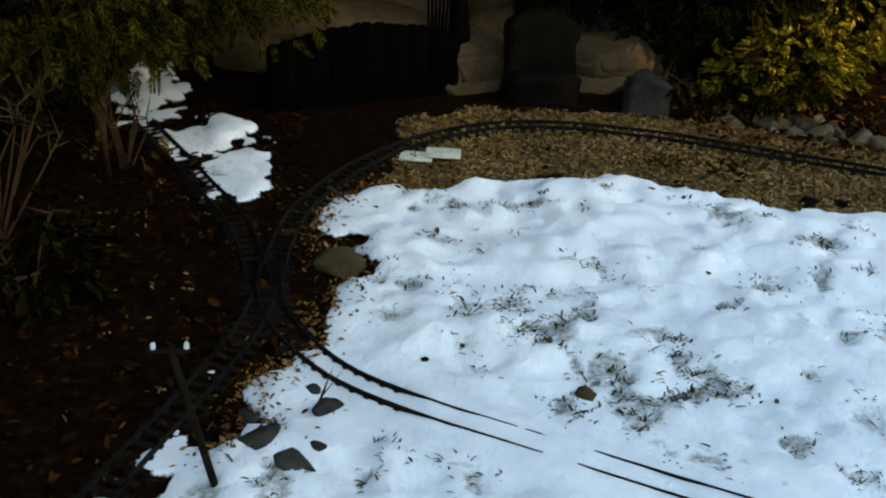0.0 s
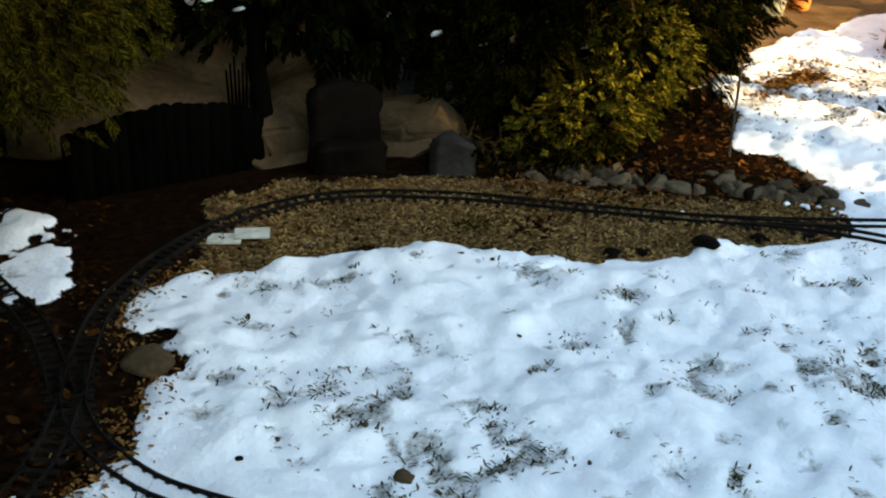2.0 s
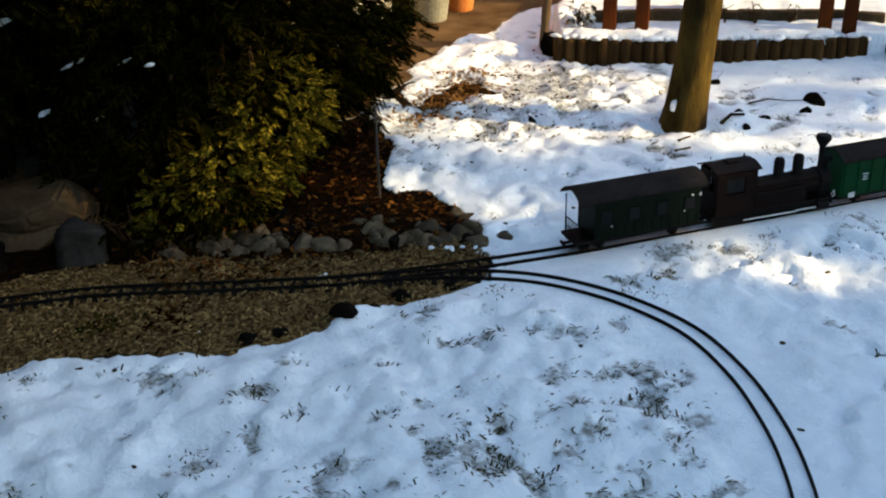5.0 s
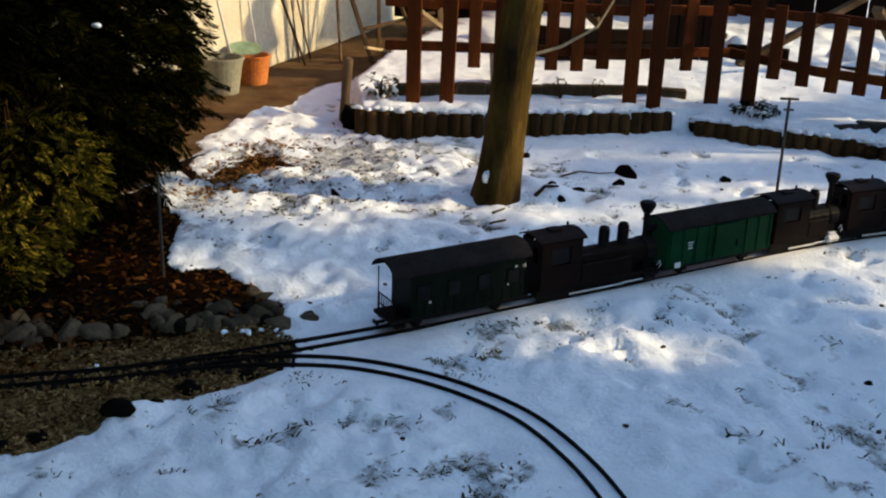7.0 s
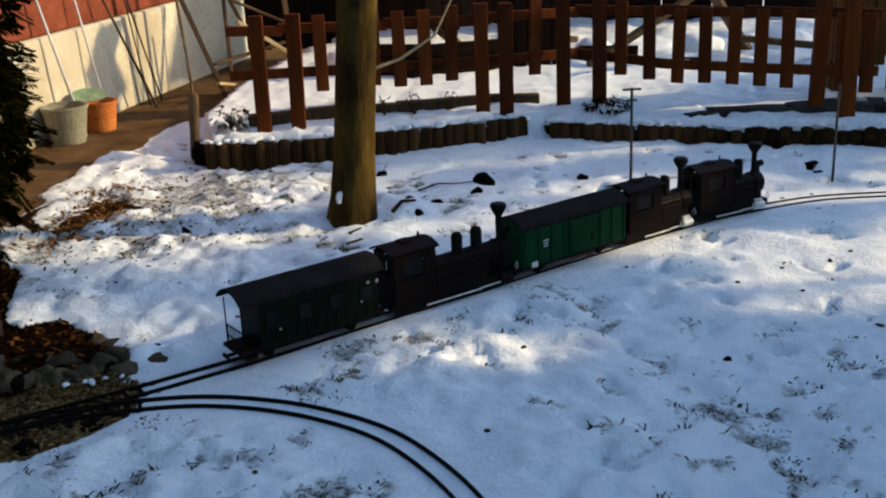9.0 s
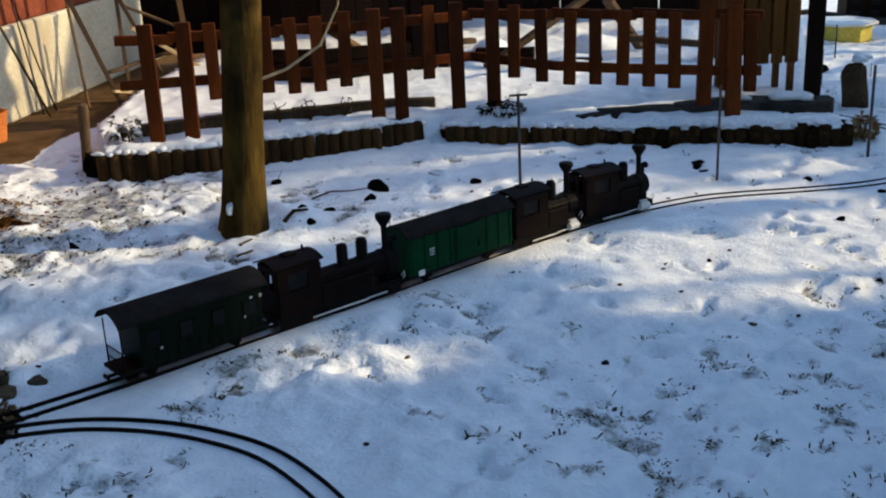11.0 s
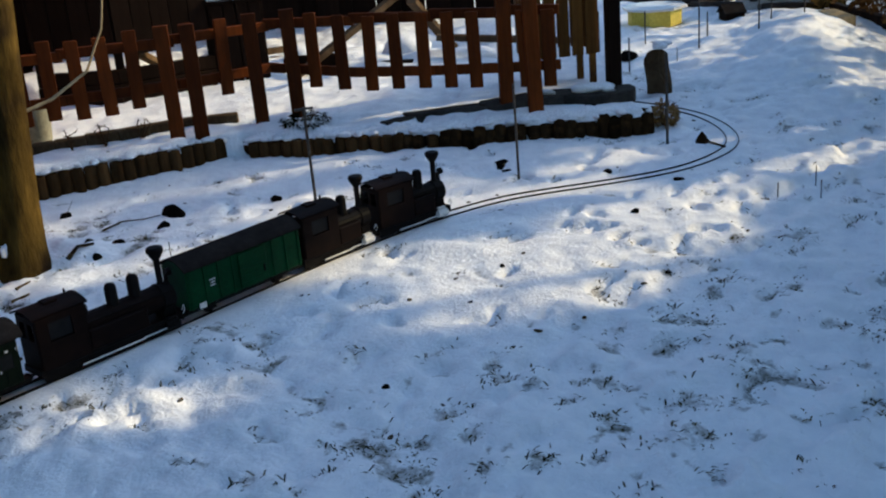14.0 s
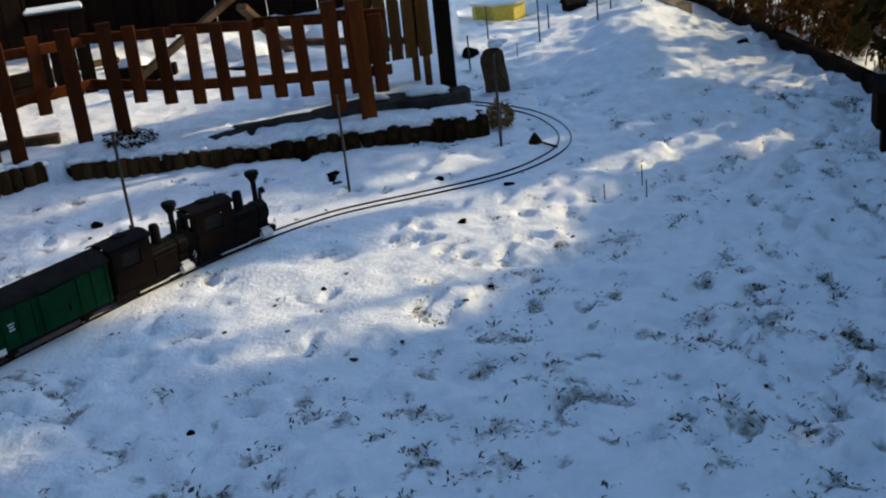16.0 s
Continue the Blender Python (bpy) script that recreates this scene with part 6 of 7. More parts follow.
stick([(3.54, 3.25, 0.004), (3.60, 3.215, 0.010), (3.66, 3.175, 0.006), (3.71, 3.145, 0.010)], 0.0035, "long thin brown stick lying on the snow")
stick([(3.26, 3.10, 0.004), (3.31, 3.105, 0.012), (3.37, 3.10, 0.004)], 0.008, "short thick dark stick half sunk in the snow")
stick([(3.02, 3.05, 0.003), (3.08, 3.06, 0.005)], 0.005, "short dark twig lying on the snow")
stick([(2.96, 3.0, 0.003), (3.01, 2.98, 0.005)], 0.006, "short dark twig lying on the snow")


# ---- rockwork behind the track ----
# timber coloured black to stand for the deep shade of the rockwork
SHEDBLACK = surface("shade_black_timber", (0.0008, 0.0007, 0.0006), (0.0028, 0.0024, 0.002), 9, 0.8, 0, 0.4, 60, 0.003, per_object=0.3)
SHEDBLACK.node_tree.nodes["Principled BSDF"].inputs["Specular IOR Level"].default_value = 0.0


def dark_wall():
    t = thing("retaining_wall", "palisade wall of upright logs with an arched top, black for deep shade", "wall")
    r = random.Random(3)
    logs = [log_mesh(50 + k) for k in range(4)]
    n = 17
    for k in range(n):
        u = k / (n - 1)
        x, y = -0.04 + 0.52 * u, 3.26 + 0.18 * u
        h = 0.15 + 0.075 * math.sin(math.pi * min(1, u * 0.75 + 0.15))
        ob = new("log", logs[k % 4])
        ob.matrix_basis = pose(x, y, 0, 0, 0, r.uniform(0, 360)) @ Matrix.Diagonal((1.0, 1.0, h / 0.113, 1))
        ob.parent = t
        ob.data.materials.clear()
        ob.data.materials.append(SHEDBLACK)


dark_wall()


def rock_mass(name, x, y, size, seed, material, label, turn=0.0):
    """A quarried rock with broken planes and worn edges."""
    r = random.Random(seed)
    bm = bmesh.new()
    for _ in range(30):
        d = Vector((r.gauss(0, 1), r.gauss(0, 1), r.gauss(0, 1))).normalized() * r.uniform(0.44, 0.54)
        bm.verts.new((d.x * size[0], d.y * size[1], max(0.0, (d.z + 0.34) * size[2] * 1.15)))
    hull = bmesh.ops.convex_hull(bm, input=list(bm.verts))
    bmesh.ops.delete(bm, geom=[v for v in hull["geom_interior"] if isinstance(v, bmesh.types.BMVert)], context="VERTS")
    bmesh.ops.dissolve_limit(bm, angle_limit=0.22, verts=list(bm.verts), edges=list(bm.edges))
    bmesh.ops.bevel(bm, geom=list(bm.edges), offset=0.010, segments=2, affect="EDGES")
    bmesh.ops.triangulate(bm, faces=list(bm.faces))
    bmesh.ops.subdivide_edges(bm, edges=[e for e in bm.edges if e.calc_length() > 0.05], cuts=3)
    bmesh.ops.triangulate(bm, faces=list(bm.faces))
    for v in bm.verts:
        v.co += Vector((noise.noise(v.co * 9 + Vector((seed, 0, 0))), noise.noise(v.co * 9 + Vector((0, seed, 0))), noise.noise(v.co * 9 + Vector((0, 0, seed))))) * 0.016
    ob = part(name, bm, material)
    ob.matrix_basis = pose(x, y, -0.03, 0, 0, turn)
    return tagged(ob, label, "rock")


rock_mass("sandstone_rock", 0.14, 3.66, (0.80, 0.44, 0.34), 11, SANDSTONE, "large tan sandstone rock above the log wall")
rock_mass("sandstone_rock", 0.55, 3.56, (0.36, 0.30, 0.24), 12, SANDSTONE, "tan sandstone rock leaning beside the dark standing stone", 25)
rock_mass("sandstone_rock", 0.98, 3.55, (0.36, 0.28, 0.21), 13, SANDSTONE, "tan sandstone rock leaning beside the dark standing stone", -20)
slab("sandstone_slab", 0.60, 3.50, (0.34, 0.20, 0.03), 20, 31, SANDSTONE, "tan sandstone slab leaning beside the dark standing stone", 0.03, 48)
slab("sandstone_slab", 0.90, 3.50, (0.26, 0.20, 0.03), -25, 33, SANDSTONE, "tan sandstone slab leaning beside the dark standing stone", 0.04, 52)
rock_mass("sandstone_rock", 0.36, 3.86, (1.25, 0.55, 0.46), 17, SANDSTONE, "broad tan sandstone bank rising behind the rockwork", 6)
rock_mass("sandstone_rock", 0.75, 3.72, (0.6, 0.3, 0.25), 14, SANDSTONE, "tan sandstone rock behind the standing stone", 5)


def upright_stone(name, x, y, w, d, h, seed, material, label, turn=0.0, dome=0.3):
    bm = bmesh.new()
    box(bm, (w, d, h), (0, 0, h / 2))
    bmesh.ops.subdivide_edges(bm, edges=list(bm.edges), cuts=5, use_grid_fill=True)
    for v in bm.verts:
        u = v.co.x / (w / 2)
        if v.co.z > h * 0.55:
            v.co.z -= dome * h * u * u * (v.co.z / h - 0.55) / 0.45
        v.co += Vector((noise.noise(v.co * 14 + Vector((seed, 0, 0))), noise.noise(v.co * 14 + Vector((0, seed, 0))), noise.noise(v.co * 14 + Vector((0, 0, seed))))) * 0.012
    bmesh.ops.bevel(bm, geom=[e for e in bm.edges if e.calc_face_angle(0) > 0.9], offset=0.008, segments=2, affect="EDGES")
    ob = part(name, bm, material, smooth=True)
    ob.matrix_basis = pose(x, y, -0.01, 0, 0, turn)
    return tagged(ob, label, "stone")


# slab and block share a near-black tone that carries the recess's shade
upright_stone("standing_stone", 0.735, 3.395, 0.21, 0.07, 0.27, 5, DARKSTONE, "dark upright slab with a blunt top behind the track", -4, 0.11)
upright_stone("stone_block", 0.745, 3.335, 0.21, 0.06, 0.10, 6, DARKSTONE, "squared stone block at the foot of the dark slab, darkened for shade", -4, 0.05)
upright_stone("stone_block", 1.045, 3.275, 0.135, 0.09, 0.115, 7, SLATE, "small grey rounded stone block beside the track", -8, 0.2)
rock_mass("standing_stone", 5.83, 2.12, (0.16, 0.13, 0.29), 19, SANDSTONE, "upright grey-brown field stone capped with snow", 30)
snow_clumps([(5.81, 2.11, 0.235), (5.84, 2.13, 0.24), (5.845, 2.10, 0.23), (5.80, 2.09, 0.225)], "cap of snow on the upright stone", 15, 0.035)
t = thing("tree_stump", "conifer stem rising beside the palisade, coloured black for shade", "tree")
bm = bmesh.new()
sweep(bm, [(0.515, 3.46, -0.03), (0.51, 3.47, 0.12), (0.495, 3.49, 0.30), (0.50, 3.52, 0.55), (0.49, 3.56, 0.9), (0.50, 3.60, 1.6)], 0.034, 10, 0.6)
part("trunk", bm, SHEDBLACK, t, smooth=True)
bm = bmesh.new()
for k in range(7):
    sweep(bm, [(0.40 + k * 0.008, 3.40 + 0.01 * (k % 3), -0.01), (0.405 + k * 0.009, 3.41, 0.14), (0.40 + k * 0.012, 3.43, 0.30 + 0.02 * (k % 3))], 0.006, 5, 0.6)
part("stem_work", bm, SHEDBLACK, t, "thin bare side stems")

bm = bmesh.new()
box(bm, (0.085, 0.055, 0.008), (0, 0, 0.004), bevel=0.0015)
b1 = tagged(part("board", bm, BOARD), "pale weathered board lying on the earth beside the track", "board")
b1.matrix_basis = pose(0.325, 2.885, 0.006, 0, 0, -12)
bm = bmesh.new()
box(bm, (0.09, 0.06, 0.007), (0, 0, 0.0035), bevel=0.0015)
b2 = tagged(part("board", bm, BOARD), "pale weathered board lying over another board", "board")
b2.matrix_basis = pose(0.395, 2.885, 0.0155, 0, 0, -9)
bm = bmesh.new()
rod(bm, (0.095, 2.665, 0.022), (0.14, 2.575, 0.024), 0.004, 0.003)
tagged(part("iron_peg", bm, STEEL), "short dark iron peg lying at the snow's edge", "peg")

# ---- second stone step under the fence ----
def stone_step(line, h, label, seed, base=0.075):
    t = thing("stone_edging", label, "garden edging")
    r = random.Random(seed)
    pts, heads = along(line, 0.125)
    for p, a in zip(pts, heads):
        bm = bmesh.new()
        box(bm, (0.130, 0.05, h * r.uniform(0.9, 1.08)), (0, 0, h / 2), bevel=0.006)
        for v in bm.verts:
            v.co += Vector((noise.noise(v.co * 30 + Vector((p.x * 9, 0, 0))), noise.noise(v.co * 30 + Vector((0, p.y * 9, 0))), 0)) * 0.004
        ob = part("block", bm, SANDSTONE, t)
        ob.matrix_basis = pose(p.x, p.y, base, 0, 0, math.degrees(a) + r.uniform(-4, 4))


stone_step([(3.64, 4.23), (3.94, 4.04), (4.19, 3.83), (4.44, 3.67), (4.58, 3.48)], 0.09, "row of tan-grey stone blocks stepping up under the fence", 3)
slab("slate_slab", 5.15, 2.41, (0.46, 0.17, 0.05), -46, 4, SLATE, "dark slate slab under the fence, snow on top", z=0.10)
slab("slate_slab", 5.3, 2.18, (0.34, 0.20, 0.06), -50, 9, SLATE, "thick grey stone slab beside the wooden booth", z=0.09)
slab("slate_slab", 4.94, 2.65, (0.42, 0.11, 0.04), -52, 7, SLATE, "narrow slate slab lying in the snowy bed", z=0.10)
slab("slate_slab", 4.74, 2.81, (0.16, 0.06, 0.03), -30, 12, SLATE, "small slate slab lying in the snowy bed", z=0.105)
snow_clumps([(5.27, 2.2, 0.145), (5.32, 2.16, 0.145), (5.19, 2.39, 0.145)], "thin snow lying on the stone slab", 25, 0.09)


def boards_box(name, label, category, x, y, turn, size, z, material, gap=0.004, snow=True, legs=0.0):
    """A box of upright boards with a lid; legs lift it off the ground."""
    t = thing(name, label, category, pose(x, y, z, 0, 0, turn))
    w, d, h = size
    for sx, sy, n, ang in ((0, -d / 2, max(2, round(w / 0.055)), 0), (0, d / 2, max(2, round(w / 0.055)), 0), (-w / 2, 0, max(2, round(d / 0.055)), 90), (w / 2, 0, max(2, round(d / 0.055)), 90)):
        span = w if ang == 0 else d
        for k in range(n):
            bm = bmesh.new()
            box(bm, (span / n - gap, 0.012, h - legs), (0, 0, legs + (h - legs) / 2), bevel=0.0015)
            ob = part("plank", bm, material, t)
            o = -span / 2 + span * (k + 0.5) / n
            ob.matrix_basis = pose(sx + (o if ang == 0 else 0), sy + (o if ang else 0), 0, 0, 0, ang)
    bm = bmesh.new()
    box(bm, (w + 0.04, d + 0.04, 0.016), (0, 0, h + 0.008), bevel=0.002)
    part("lid", bm, material, t)
    if legs:
        for a in (-1, 1):
            for b in (-1, 1):
                bm = bmesh.new()
                box(bm, (0.026, 0.026, h), (a * (w / 2 - 0.02), b * (d / 2 - 0.02), h / 2), bevel=0.002)
                part("leg", bm, material, t)
    if snow:
        bm = bmesh.new()
        box(bm, (w + 0.02, d + 0.02, 0.02), (0, 0, h + 0.026), bevel=0.008)
        part("snow_cap", bm, SNOW, t, "thin cap of snow")
    return t


boards_box("wooden_chest", "dark brown wooden chest behind the fence, topped with snow", "chest", 5.21, 4.01, -45, (0.24, 0.12, 0.43), 0.10, DARKWOOD, 0.006)
boards_box("wooden_booth", "slatted honey-brown wooden booth on legs at the fence's end", "booth", 5.49, 2.45, -48, (0.30, 0.22, 0.52), 0.10, HONEY, 0.012, True, 0.16)
bm = bmesh.new()
box(bm, (0.055, 0.055, 0.75), (0, 0, 0.37), bevel=0.004)
tagged(part("gate_post", bm, DARKWOOD), "dark square gate post beside the booth", "post").matrix_basis = pose(5.42, 2.16, 0.0, 0, 0, -45)



def shelter():
    """Open timber shelter: low stacked boards, a gap, and a boarded upper part on posts."""
    t = thing("timber_shelter", "dark brown boarded timber shelter close behind the picket fence", "shelter")
    r = random.Random(41)
    line = [Vector((4.54, 4.66)), Vector((4.70, 4.30)), Vector((5.08, 4.07))]
    for a, b in zip(line, line[1:]):
        d = b - a
        turn = math.degrees(math.atan2(d.y, d.x))
        c = (a + b) / 2
        for k in range(3):
            bm = bmesh.new()
            box(bm, (d.length + r.uniform(-0.02, 0.03), 0.05, 0.058), (0, 0, 0), bevel=0.004)
            part("low_board", bm, DARKWOOD, t).matrix_basis = pose(c.x + r.uniform(-0.01, 0.01), c.y + r.uniform(-0.01, 0.01), 0.145 + k * 0.062, 0, 0, turn)
        n = max(3, round(d.length / 0.09))
        for k in range(n):
            p = a.lerp(b, (k + 0.5) / n)
            h = 0.56 + r.uniform(-0.02, 0.02)
            bm = bmesh.new()
            box(bm, (d.length / n - 0.004, 0.016, h), (0, 0, h / 2), bevel=0.002)
            part("plank", bm, DARKWOOD, t).matrix_basis = pose(p.x, p.y, 0.37 + r.uniform(-0.012, 0.012), 0, r.uniform(-0.6, 0.6), turn)
        bm = bmesh.new()
        box(bm, (d.length + 0.06, 0.26, 0.02), (0, 0.08, 0), bevel=0.003)
        part("roof", bm, ROOF, t).matrix_basis = pose(c.x, c.y, 0.95, 5, 0, turn)
    for p in line:
        bm = bmesh.new()
        box(bm, (0.04, 0.04, 0.86), (0, 0, 0.43), bevel=0.004)
        part("post", bm, DARKWOOD, t).matrix_basis = pose(p.x + 0.03, p.y + 0.03, 0.09, 0, 0, -40)


shelter()
for k, (x, y, z, L, turn) in enumerate(((5.44, 3.80, 0.145, 0.34, -58), (5.47, 3.77, 0.200, 0.30, -61), (5.62, 3.46, 0.145, 0.30, -64))):
    bm = bmesh.new()
    box(bm, (L, 0.06, 0.055), (0, 0, 0), bevel=0.004)
    tagged(part("timber_beam", bm, DARKWOOD), "dark timber baulk lying on the snow behind the fence", "timber", "timbers in the yard").matrix_basis = pose(x, y, z, 0, 0, turn)

# clutter in the yard behind the fence
for i, (x, y, L, turn, tilt, z) in enumerate(((5.02, 4.43, 0.6, 20, 24, 0.16), (5.54, 3.59, 0.7, -30, -28, 0.16), (5.81, 3.27, 0.6, 10, 32, 0.16), (5.35, 4.24, 0.8, -10, 4, 0.20), (5.97, 2.95, 0.7, -60, 6, 0.19))):
    bm = bmesh.new()
    box(bm, (L, 0.05, 0.03), (0, 0, 0.0), bevel=0.003)
    tagged(part("timber_beam", bm, TIMBER), "weathered timber beam lying in the snowy yard", "timber", "timbers in the yard").matrix_basis = pose(x, y, z + abs(math.sin(radians(tilt))) * L / 2, 0, tilt, turn)
for i, (x, y, s) in enumerate(((5.45, 4.39, 0.30), (5.13, 4.64, 0.26), (5.92, 3.52, 0.28), (6.27, 3.23, 0.30), (5.66, 4, 0.24), (4.71, 4.9, 0.24))):
    bm = bmesh.new()
    boulder(bm, (s, s * 0.8, s * 0.55), (0, 0, 0), 0, 60 + i, 0.25, 3)
    tagged(part("snow_mound", bm, SNOW, smooth=True), "rounded heap of snow in the yard behind the fence", "snow mound", "snow mounds").matrix_basis = pose(x, y, 0.12, 0, 0, i * 50)

def yard_shed():
    """Long dark shed of upright boards, added as the dark background that closes the yard."""
    t = thing("timber_shed", "long dark brown boarded shed added to stand for the darkness behind the yard", "shed")
    line = [Vector((5.15, 6.27)), Vector((5.55, 5.75)), Vector((6.75, 4.62)), Vector((7.35, 3.55))]
    r = random.Random(31)
    bm = bmesh.new()
    box(bm, (0.152, 0.022, 1.5), (0, 0, 0.75), bevel=0.003)
    me = bpy.data.meshes.new("plank")
    bm.to_mesh(me)
    bm.free()
    me.materials.append(DARKWOOD)
    for a, b in zip(line, line[1:]):
        n = round((b - a).length / 0.145)
        turn = math.degrees(math.atan2(b.y - a.y, b.x - a.x))
        for k in range(n):
            p = a.lerp(b, (k + 0.5) / n)
            ob = new("plank", me)
            ob.matrix_basis = pose(p.x + 0.013 * (k % 2), p.y + 0.013 * (k % 2), 0.06 + r.uniform(0, 0.03), 0, r.uniform(-0.3, 0.3), turn)
            ob.parent = t
        bm = bmesh.new()
        box(bm, (0.15, 0.15, 1.5), (0, 0, 0.75), bevel=0.006)
        part("corner_post", bm, DARKWOOD, t).matrix_basis = pose(b.x + 0.03, b.y + 0.03, 0.06, 0, 0, turn)
        bm = bmesh.new()
        box(bm, ((b - a).length + 0.2, 0.7, 0.03), (0, 0.25, 0), (8, 0, 0), 0.004)
        roof = part("roof", bm, ROOF, t)
        roof.matrix_basis = pose((a.x + b.x) / 2, (a.y + b.y) / 2, 1.66, 0, 0, turn + 180)
        bm = bmesh.new()
        box(bm, ((b - a).length, 0.03, 0.06), (0, 0, 0), bevel=0.003)
        part("rail", bm, DARKWOOD, t).matrix_basis = pose((a.x + b.x) / 2 + 0.02, (a.y + b.y) / 2 + 0.02, 1.2, 0, 0, turn)
    return t


yard_shed()

# ---- tubs, poles and timbers by the wall ----
def tub(x, y, r0, r1, h, material, label, name="plant_tub"):
    t = thing(name, label, "tub", pose(x, y, z_at(x, y)))
    bm = bmesh.new()
    lathe(bm, [(r0 * 0.96, 0.0), (r0, 0.006), (r1, h - 0.014), (r1 * 1.06, h - 0.012), (r1 * 1.06, h), (r1 * 0.94, h), (r1 * 0.9, h - 0.03)], sides=28)
    part("pot", bm, material, t, smooth=False)
    bm = bmesh.new()
    lathe(bm, [(r1 * 0.9, h - 0.028), (r1 * 0.5, h - 0.020), (0.01, h - 0.016)], sides=20)
    part("soil", bm, CLOD, t, "dark soil")
    return t


tub(3.23, 5.13, 0.076, 0.100, 0.17, POT, "beige plastic planter tub standing against the wall")
tub(3.46, 5.235, 0.066, 0.082, 0.14, TERRA, "orange terracotta pot standing beside the planter tub")
bm = bmesh.new()
lathe(bm, [(0.002, 0.004), (0.045, 0.002), (0.078, 0.012), (0.080, 0.016), (0.045, 0.008), (0.002, 0.010)], sides=24)
tagged(part("plastic_saucer", bm, surface("green_plastic", (0.16, 0.24, 0.14), (0.28, 0.36, 0.22), 9, 0.5)), "pale green plastic saucer resting on the pots", "saucer").matrix_basis = pose(3.40, 5.20, 0.168, 10, -8, 20)
WALL_DIR = (WALL_B - WALL_A).normalized()
for x, dx, gap, top, r, material, label in ((3.30, -0.11, 0.10, 0.72, 0.0075, WHITE, "white painted pole leaning on the wall from the tub"), (3.53, -0.07, 0.08, 0.70, 0.0060, WHITE, "white painted pole leaning on the wall"), (3.86, -0.26, 0.13, 0.74, 0.0070, TIMBER, "brown stick leaning on the plastered wall"), (3.98, -0.15, 0.09, 0.74, 0.0050, TIMBER, "brown stick leaning on the plastered wall"), (3.90, -0.05, 0.07, 0.72, 0.0040, STEEL, "thin dark rod leaning on the plastered wall")):
    wall_y = WALL_A.y + (x - WALL_A.x) * WALL_DIR.y / WALL_DIR.x
    foot = Vector((x + WALL_DIR.y * gap, wall_y - WALL_DIR.x * gap))
    leaning_pole(foot.x, foot.y, (x + dx - foot.x + WALL_DIR.y * r, wall_y + dx * WALL_DIR.y / WALL_DIR.x - foot.y - WALL_DIR.x * r), top, r, material, label)


def trestle():
    t = thing("timber_trestle", "weathered timber trestle with leaning legs before the wall", "trestle")
    beams = [((4.25, 5.32, 0), (4.01, 5.42, 0.75), 0.020, TIMBER), ((4.54, 5.26, 0), (4.29, 5.47, 0.78), 0.019, TIMBER), ((4.58, 5.13, 0), (4.71, 5.39, 0.75), 0.018, TIMBER), ((4.2, 5.33, 0.19), (4.6, 5.24, 0.26), 0.016, TIMBER), ((4.33, 5.28, 0.40), (4.69, 5.13, 0.12), 0.020, PALEWOOD), ((4.18, 5.29, 0.10), (4.51, 5.42, 0.02), 0.015, PALEWOOD), ((4.4, 5.44, 0.50), (4.72, 5.17, 0.30), 0.014, TIMBER), ((4.45, 5.53, 0.0), (4.47, 5.58, 0.8), 0.012, TIMBER), ((4.14, 5.46, 0.0), (4.12, 5.51, 0.7), 0.010, TIMBER)]
    for a, b, w, m in beams:
        bm = bmesh.new()
        d = Vector(b) - Vector(a)
        box(bm, (w * 1.6, w, d.length), (0, 0, 0), bevel=0.002)
        ob = part("beam", bm, m, t, "pale sawn board" if m is PALEWOOD else "")
        ob.matrix_basis = Matrix.Translation((Vector(a) + Vector(b)) / 2) @ d.to_track_quat("Z", "Y").to_matrix().to_4x4()


trestle()
bm = bmesh.new()
lathe(bm, [(0.021, -0.01), (0.019, 0.14), (0.021, 0.15), (0.021, 0.27), (0.018, 0.285), (0.006, 0.29)], sides=14)
tagged(part("short_post", bm, TIMBER), "grey weathered round post at the path's edge", "post").matrix_basis = pose(3.35, 4.335, 0, 4, 2, 0)
upright_stone("stone_block", 3.37, 4.24, 0.15, 0.11, 0.11, 17, DARKSTONE, "dark rough stone at the end of the log edging", 30, 0.2)
tub(4.05, 4.12, 0.045, 0.058, 0.16, POT, "pale plastic bucket standing behind the fence", "bucket")

# ---- far end of the garden ----
def model_hut(name, label, x, y, turn, size, walls, roof, z=None, windows=0, post=0.0):
    t = thing(name, label, "model house", pose(x, y, (z_at(x, y) if z is None else z) - 0.004, 0, 0, turn))
    w, d, h = size
    if post:
        bm = bmesh.new()
        box(bm, (w * 0.5, d * 0.5, post), (0, 0, post / 2), bevel=0.003)
        part("stand", bm, walls, t)
    bm = bmesh.new()
    box(bm, (w, d, h), (0, 0, post + h / 2), bevel=0.002)
    part("wall", bm, walls, t)
    bm = bmesh.new()
    rise = w * 0.38
    for s in (-1, 1):
        L = math.hypot(w / 2, rise) * 1.2
        box(bm, (L, d * 1.16, 0.008), (s * w * 0.275, 0, post + h + rise * 0.46), (0, s * math.degrees(math.atan2(rise, w / 2)), 0))
    part("roof", bm, roof, t)
    bm = bmesh.new()
    for y0 in (-d / 2 + 0.001, d / 2 - 0.001):
        bm.faces.new([bm.verts.new(p) for p in ((-w / 2, y0, post + h), (w / 2, y0, post + h), (0, y0, post + h + rise))])
    part("gable", bm, walls, t)
    for k in range(windows):
        for row in (0.30, 0.70):
            bm = bmesh.new()
            xk = -w / 2 + w * (k + 0.5) / windows
            box(bm, (w / windows * 0.45, 0.004, h * 0.2), (xk, -d / 2 - 0.001, post + h * row))
            part("window", bm, GLASS, t)
    return t


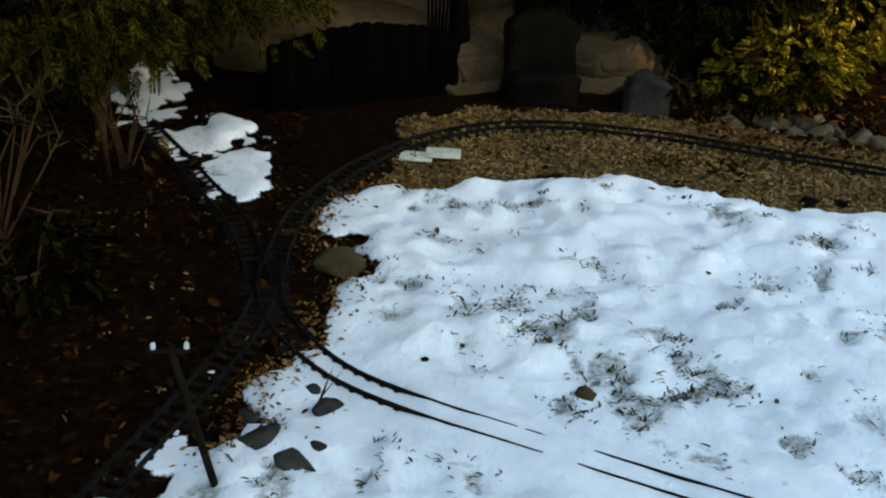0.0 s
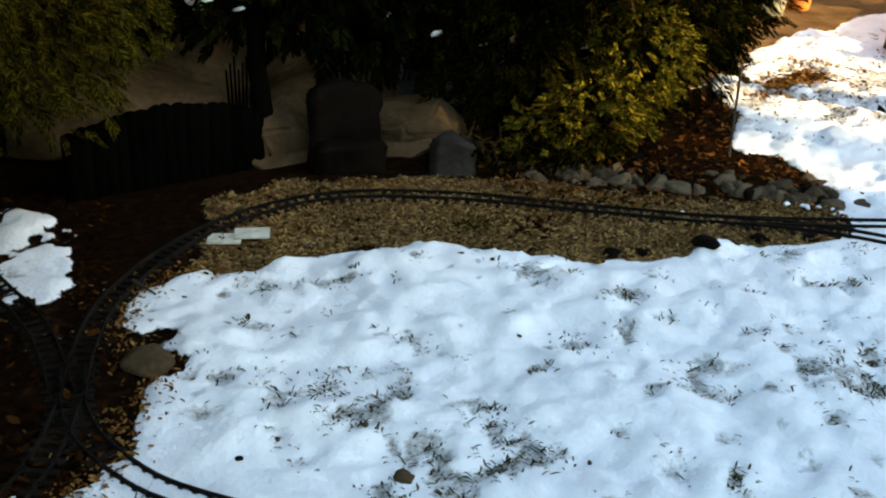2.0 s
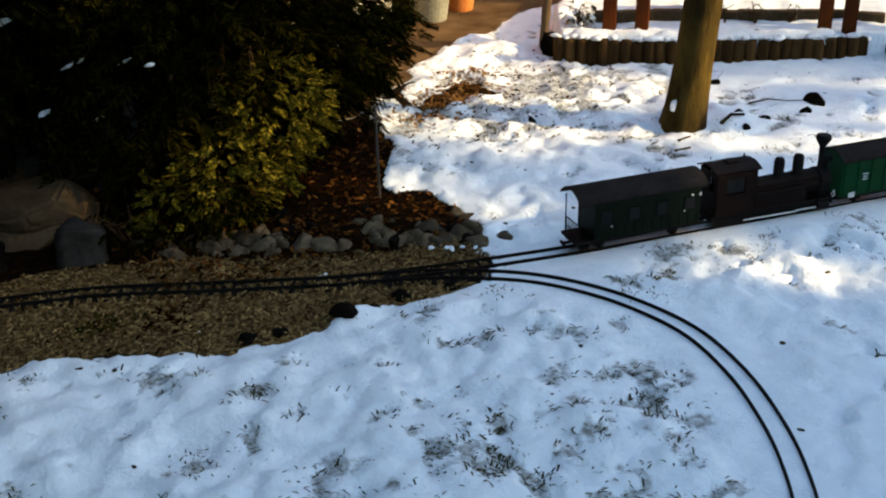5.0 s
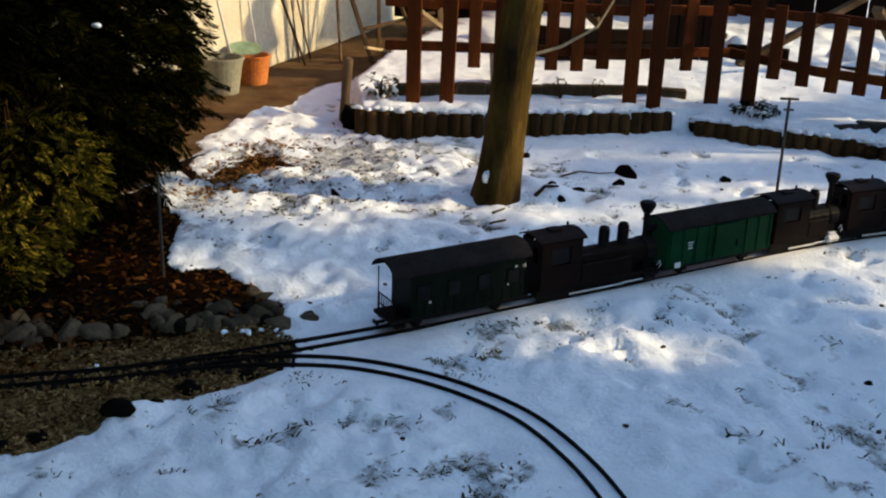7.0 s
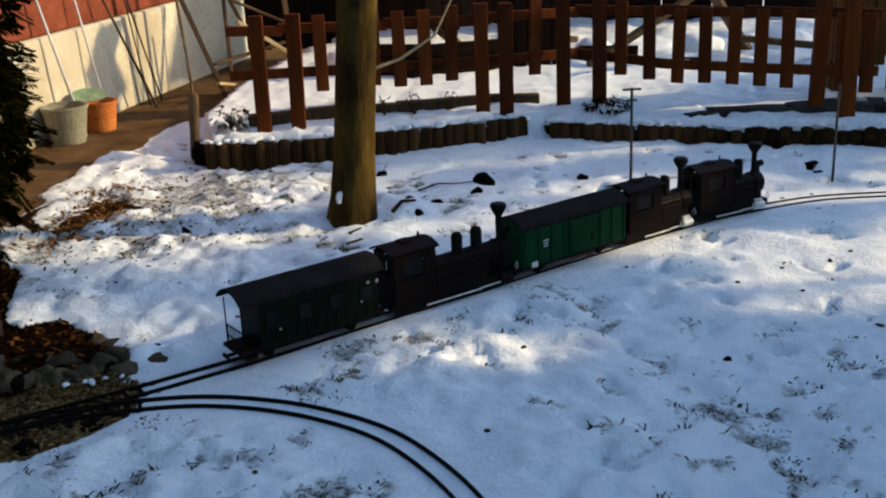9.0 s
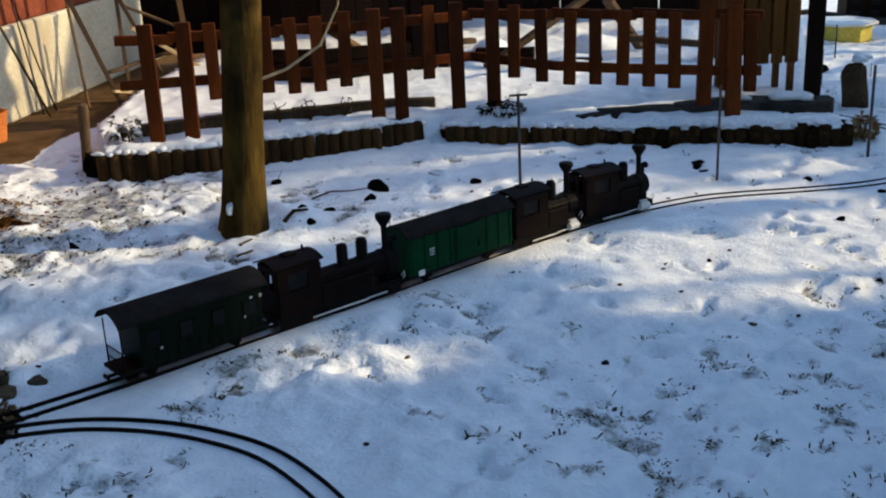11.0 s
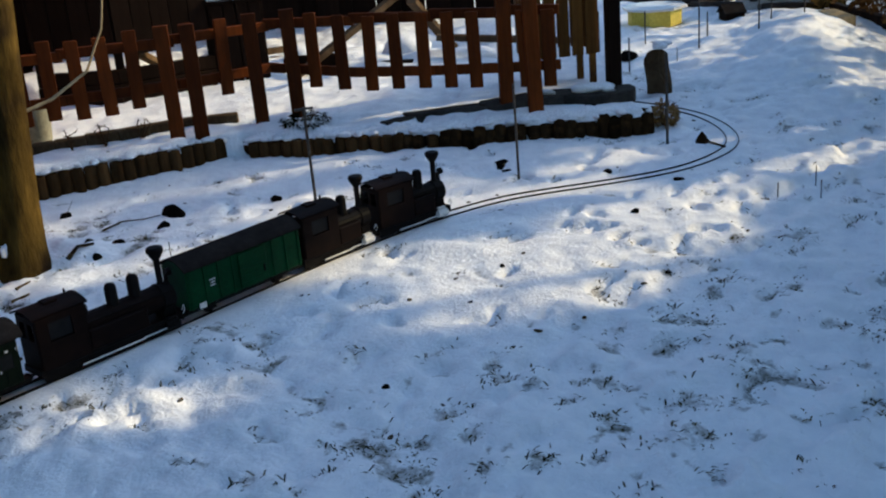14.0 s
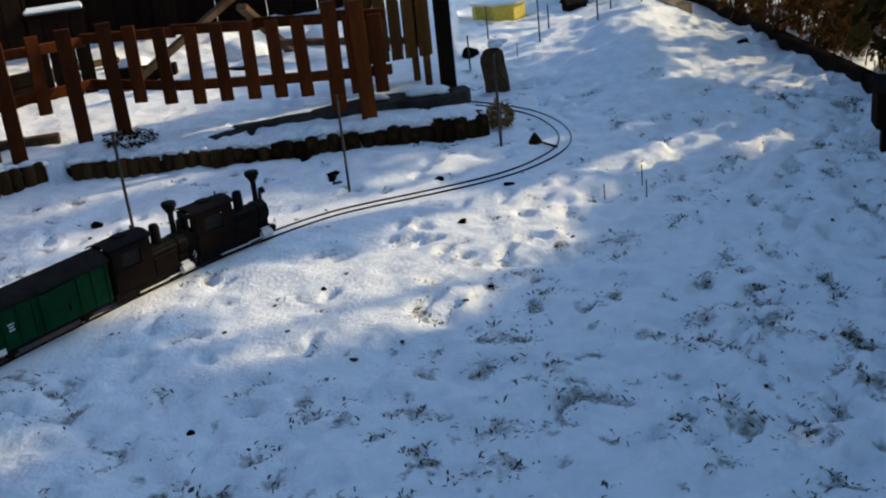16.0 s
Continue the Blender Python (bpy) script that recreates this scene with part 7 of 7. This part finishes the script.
def yellow_box():
    t = thing("yellow_box", "yellow painted box with a white lid standing on the snow", "box", pose(7.60, 2.80, z_at(7.6, 2.80), 0, 0, -35))
    bm = bmesh.new()
    lathe(bm, [(0.15, 0), (0.165, 0.01), (0.165, 0.10), (0.15, 0.105)], sides=8)
    part("body", bm, YELLOW, t)
    bm = bmesh.new()
    lathe(bm, [(0.20, 0.105), (0.20, 0.118), (0.12, 0.128), (0.01, 0.13)], sides=8)
    part("lid", bm, WHITE, t, "pale lid with snow")


yellow_box()
model_hut("model_hut", "tiny dark wooden model hut in the snow", 7.78, 2.38, 40, (0.11, 0.12, 0.05), DARKWOOD, ROOF)
model_hut("model_house", "pale grey model house with rows of dark windows", 8.35, 2.22, -62, (0.55, 0.30, 0.26), GREYWALL, ROOF, None, 5)
model_hut("model_house", "dark model building at the end of the garden", 8.49, 2.87, -60, (0.5, 0.3, 0.2), DARKWOOD, ROOF, None, 4)
model_hut("bird_house", "dark wooden bird house on a stand at the hedge", 5.09, 0.43, 15, (0.10, 0.10, 0.13), DARKWOOD, ROOF, None, 0, 0.09)
for i, (x, y, h) in enumerate(((6.24, 2.42, 0.17), (6.95, 2.61, 0.18), (6.79, 2.25, 0.26), (7.11, 2.31, 0.14), (7.05, 2.01, 0.22), (7.4, 2.04, 0.22), (6.13, 2.53, 0.2), (6.48, 2.26, 0.07), (7.24, 1.82, 0.2), (4.57, 1.11, 0.06), (4.67, 1.15, 0.07), (4.51, 1.23, 0.05))):
    stake(x, y, h + z_at(x, y), 0.0045 if h > 0.1 else 0.002, "thin dark stake standing in the far snow" if h > 0.1 else "dry stalk standing in the snow")
bm = bmesh.new()
lathe(bm, [(0.034, -0.004), (0.030, 0.008), (0.014, 0.034), (0.003, 0.048)], sides=5)
rod(bm, (-0.03, 0.0, 0.012), (-0.11, 0.03, 0.010), 0.004)
tagged(part("pointed_stump", bm, DARKLOG), "small brown pointed stump with a stick beside the bend", "stump").matrix_basis = pose(5.06, 1.66, 0.012, 0, 0, 80)
bm = bmesh.new()
box(bm, (0.30, 0.10, 0.10), (0, 0, 0.05), bevel=0.004)
tagged(part("plank_stack", bm, PALEWOOD), "sunlit stack of pale planks behind the hedge board", "planks").matrix_basis = pose(7.55, 1.72, 0.0, 0, 0, 34)
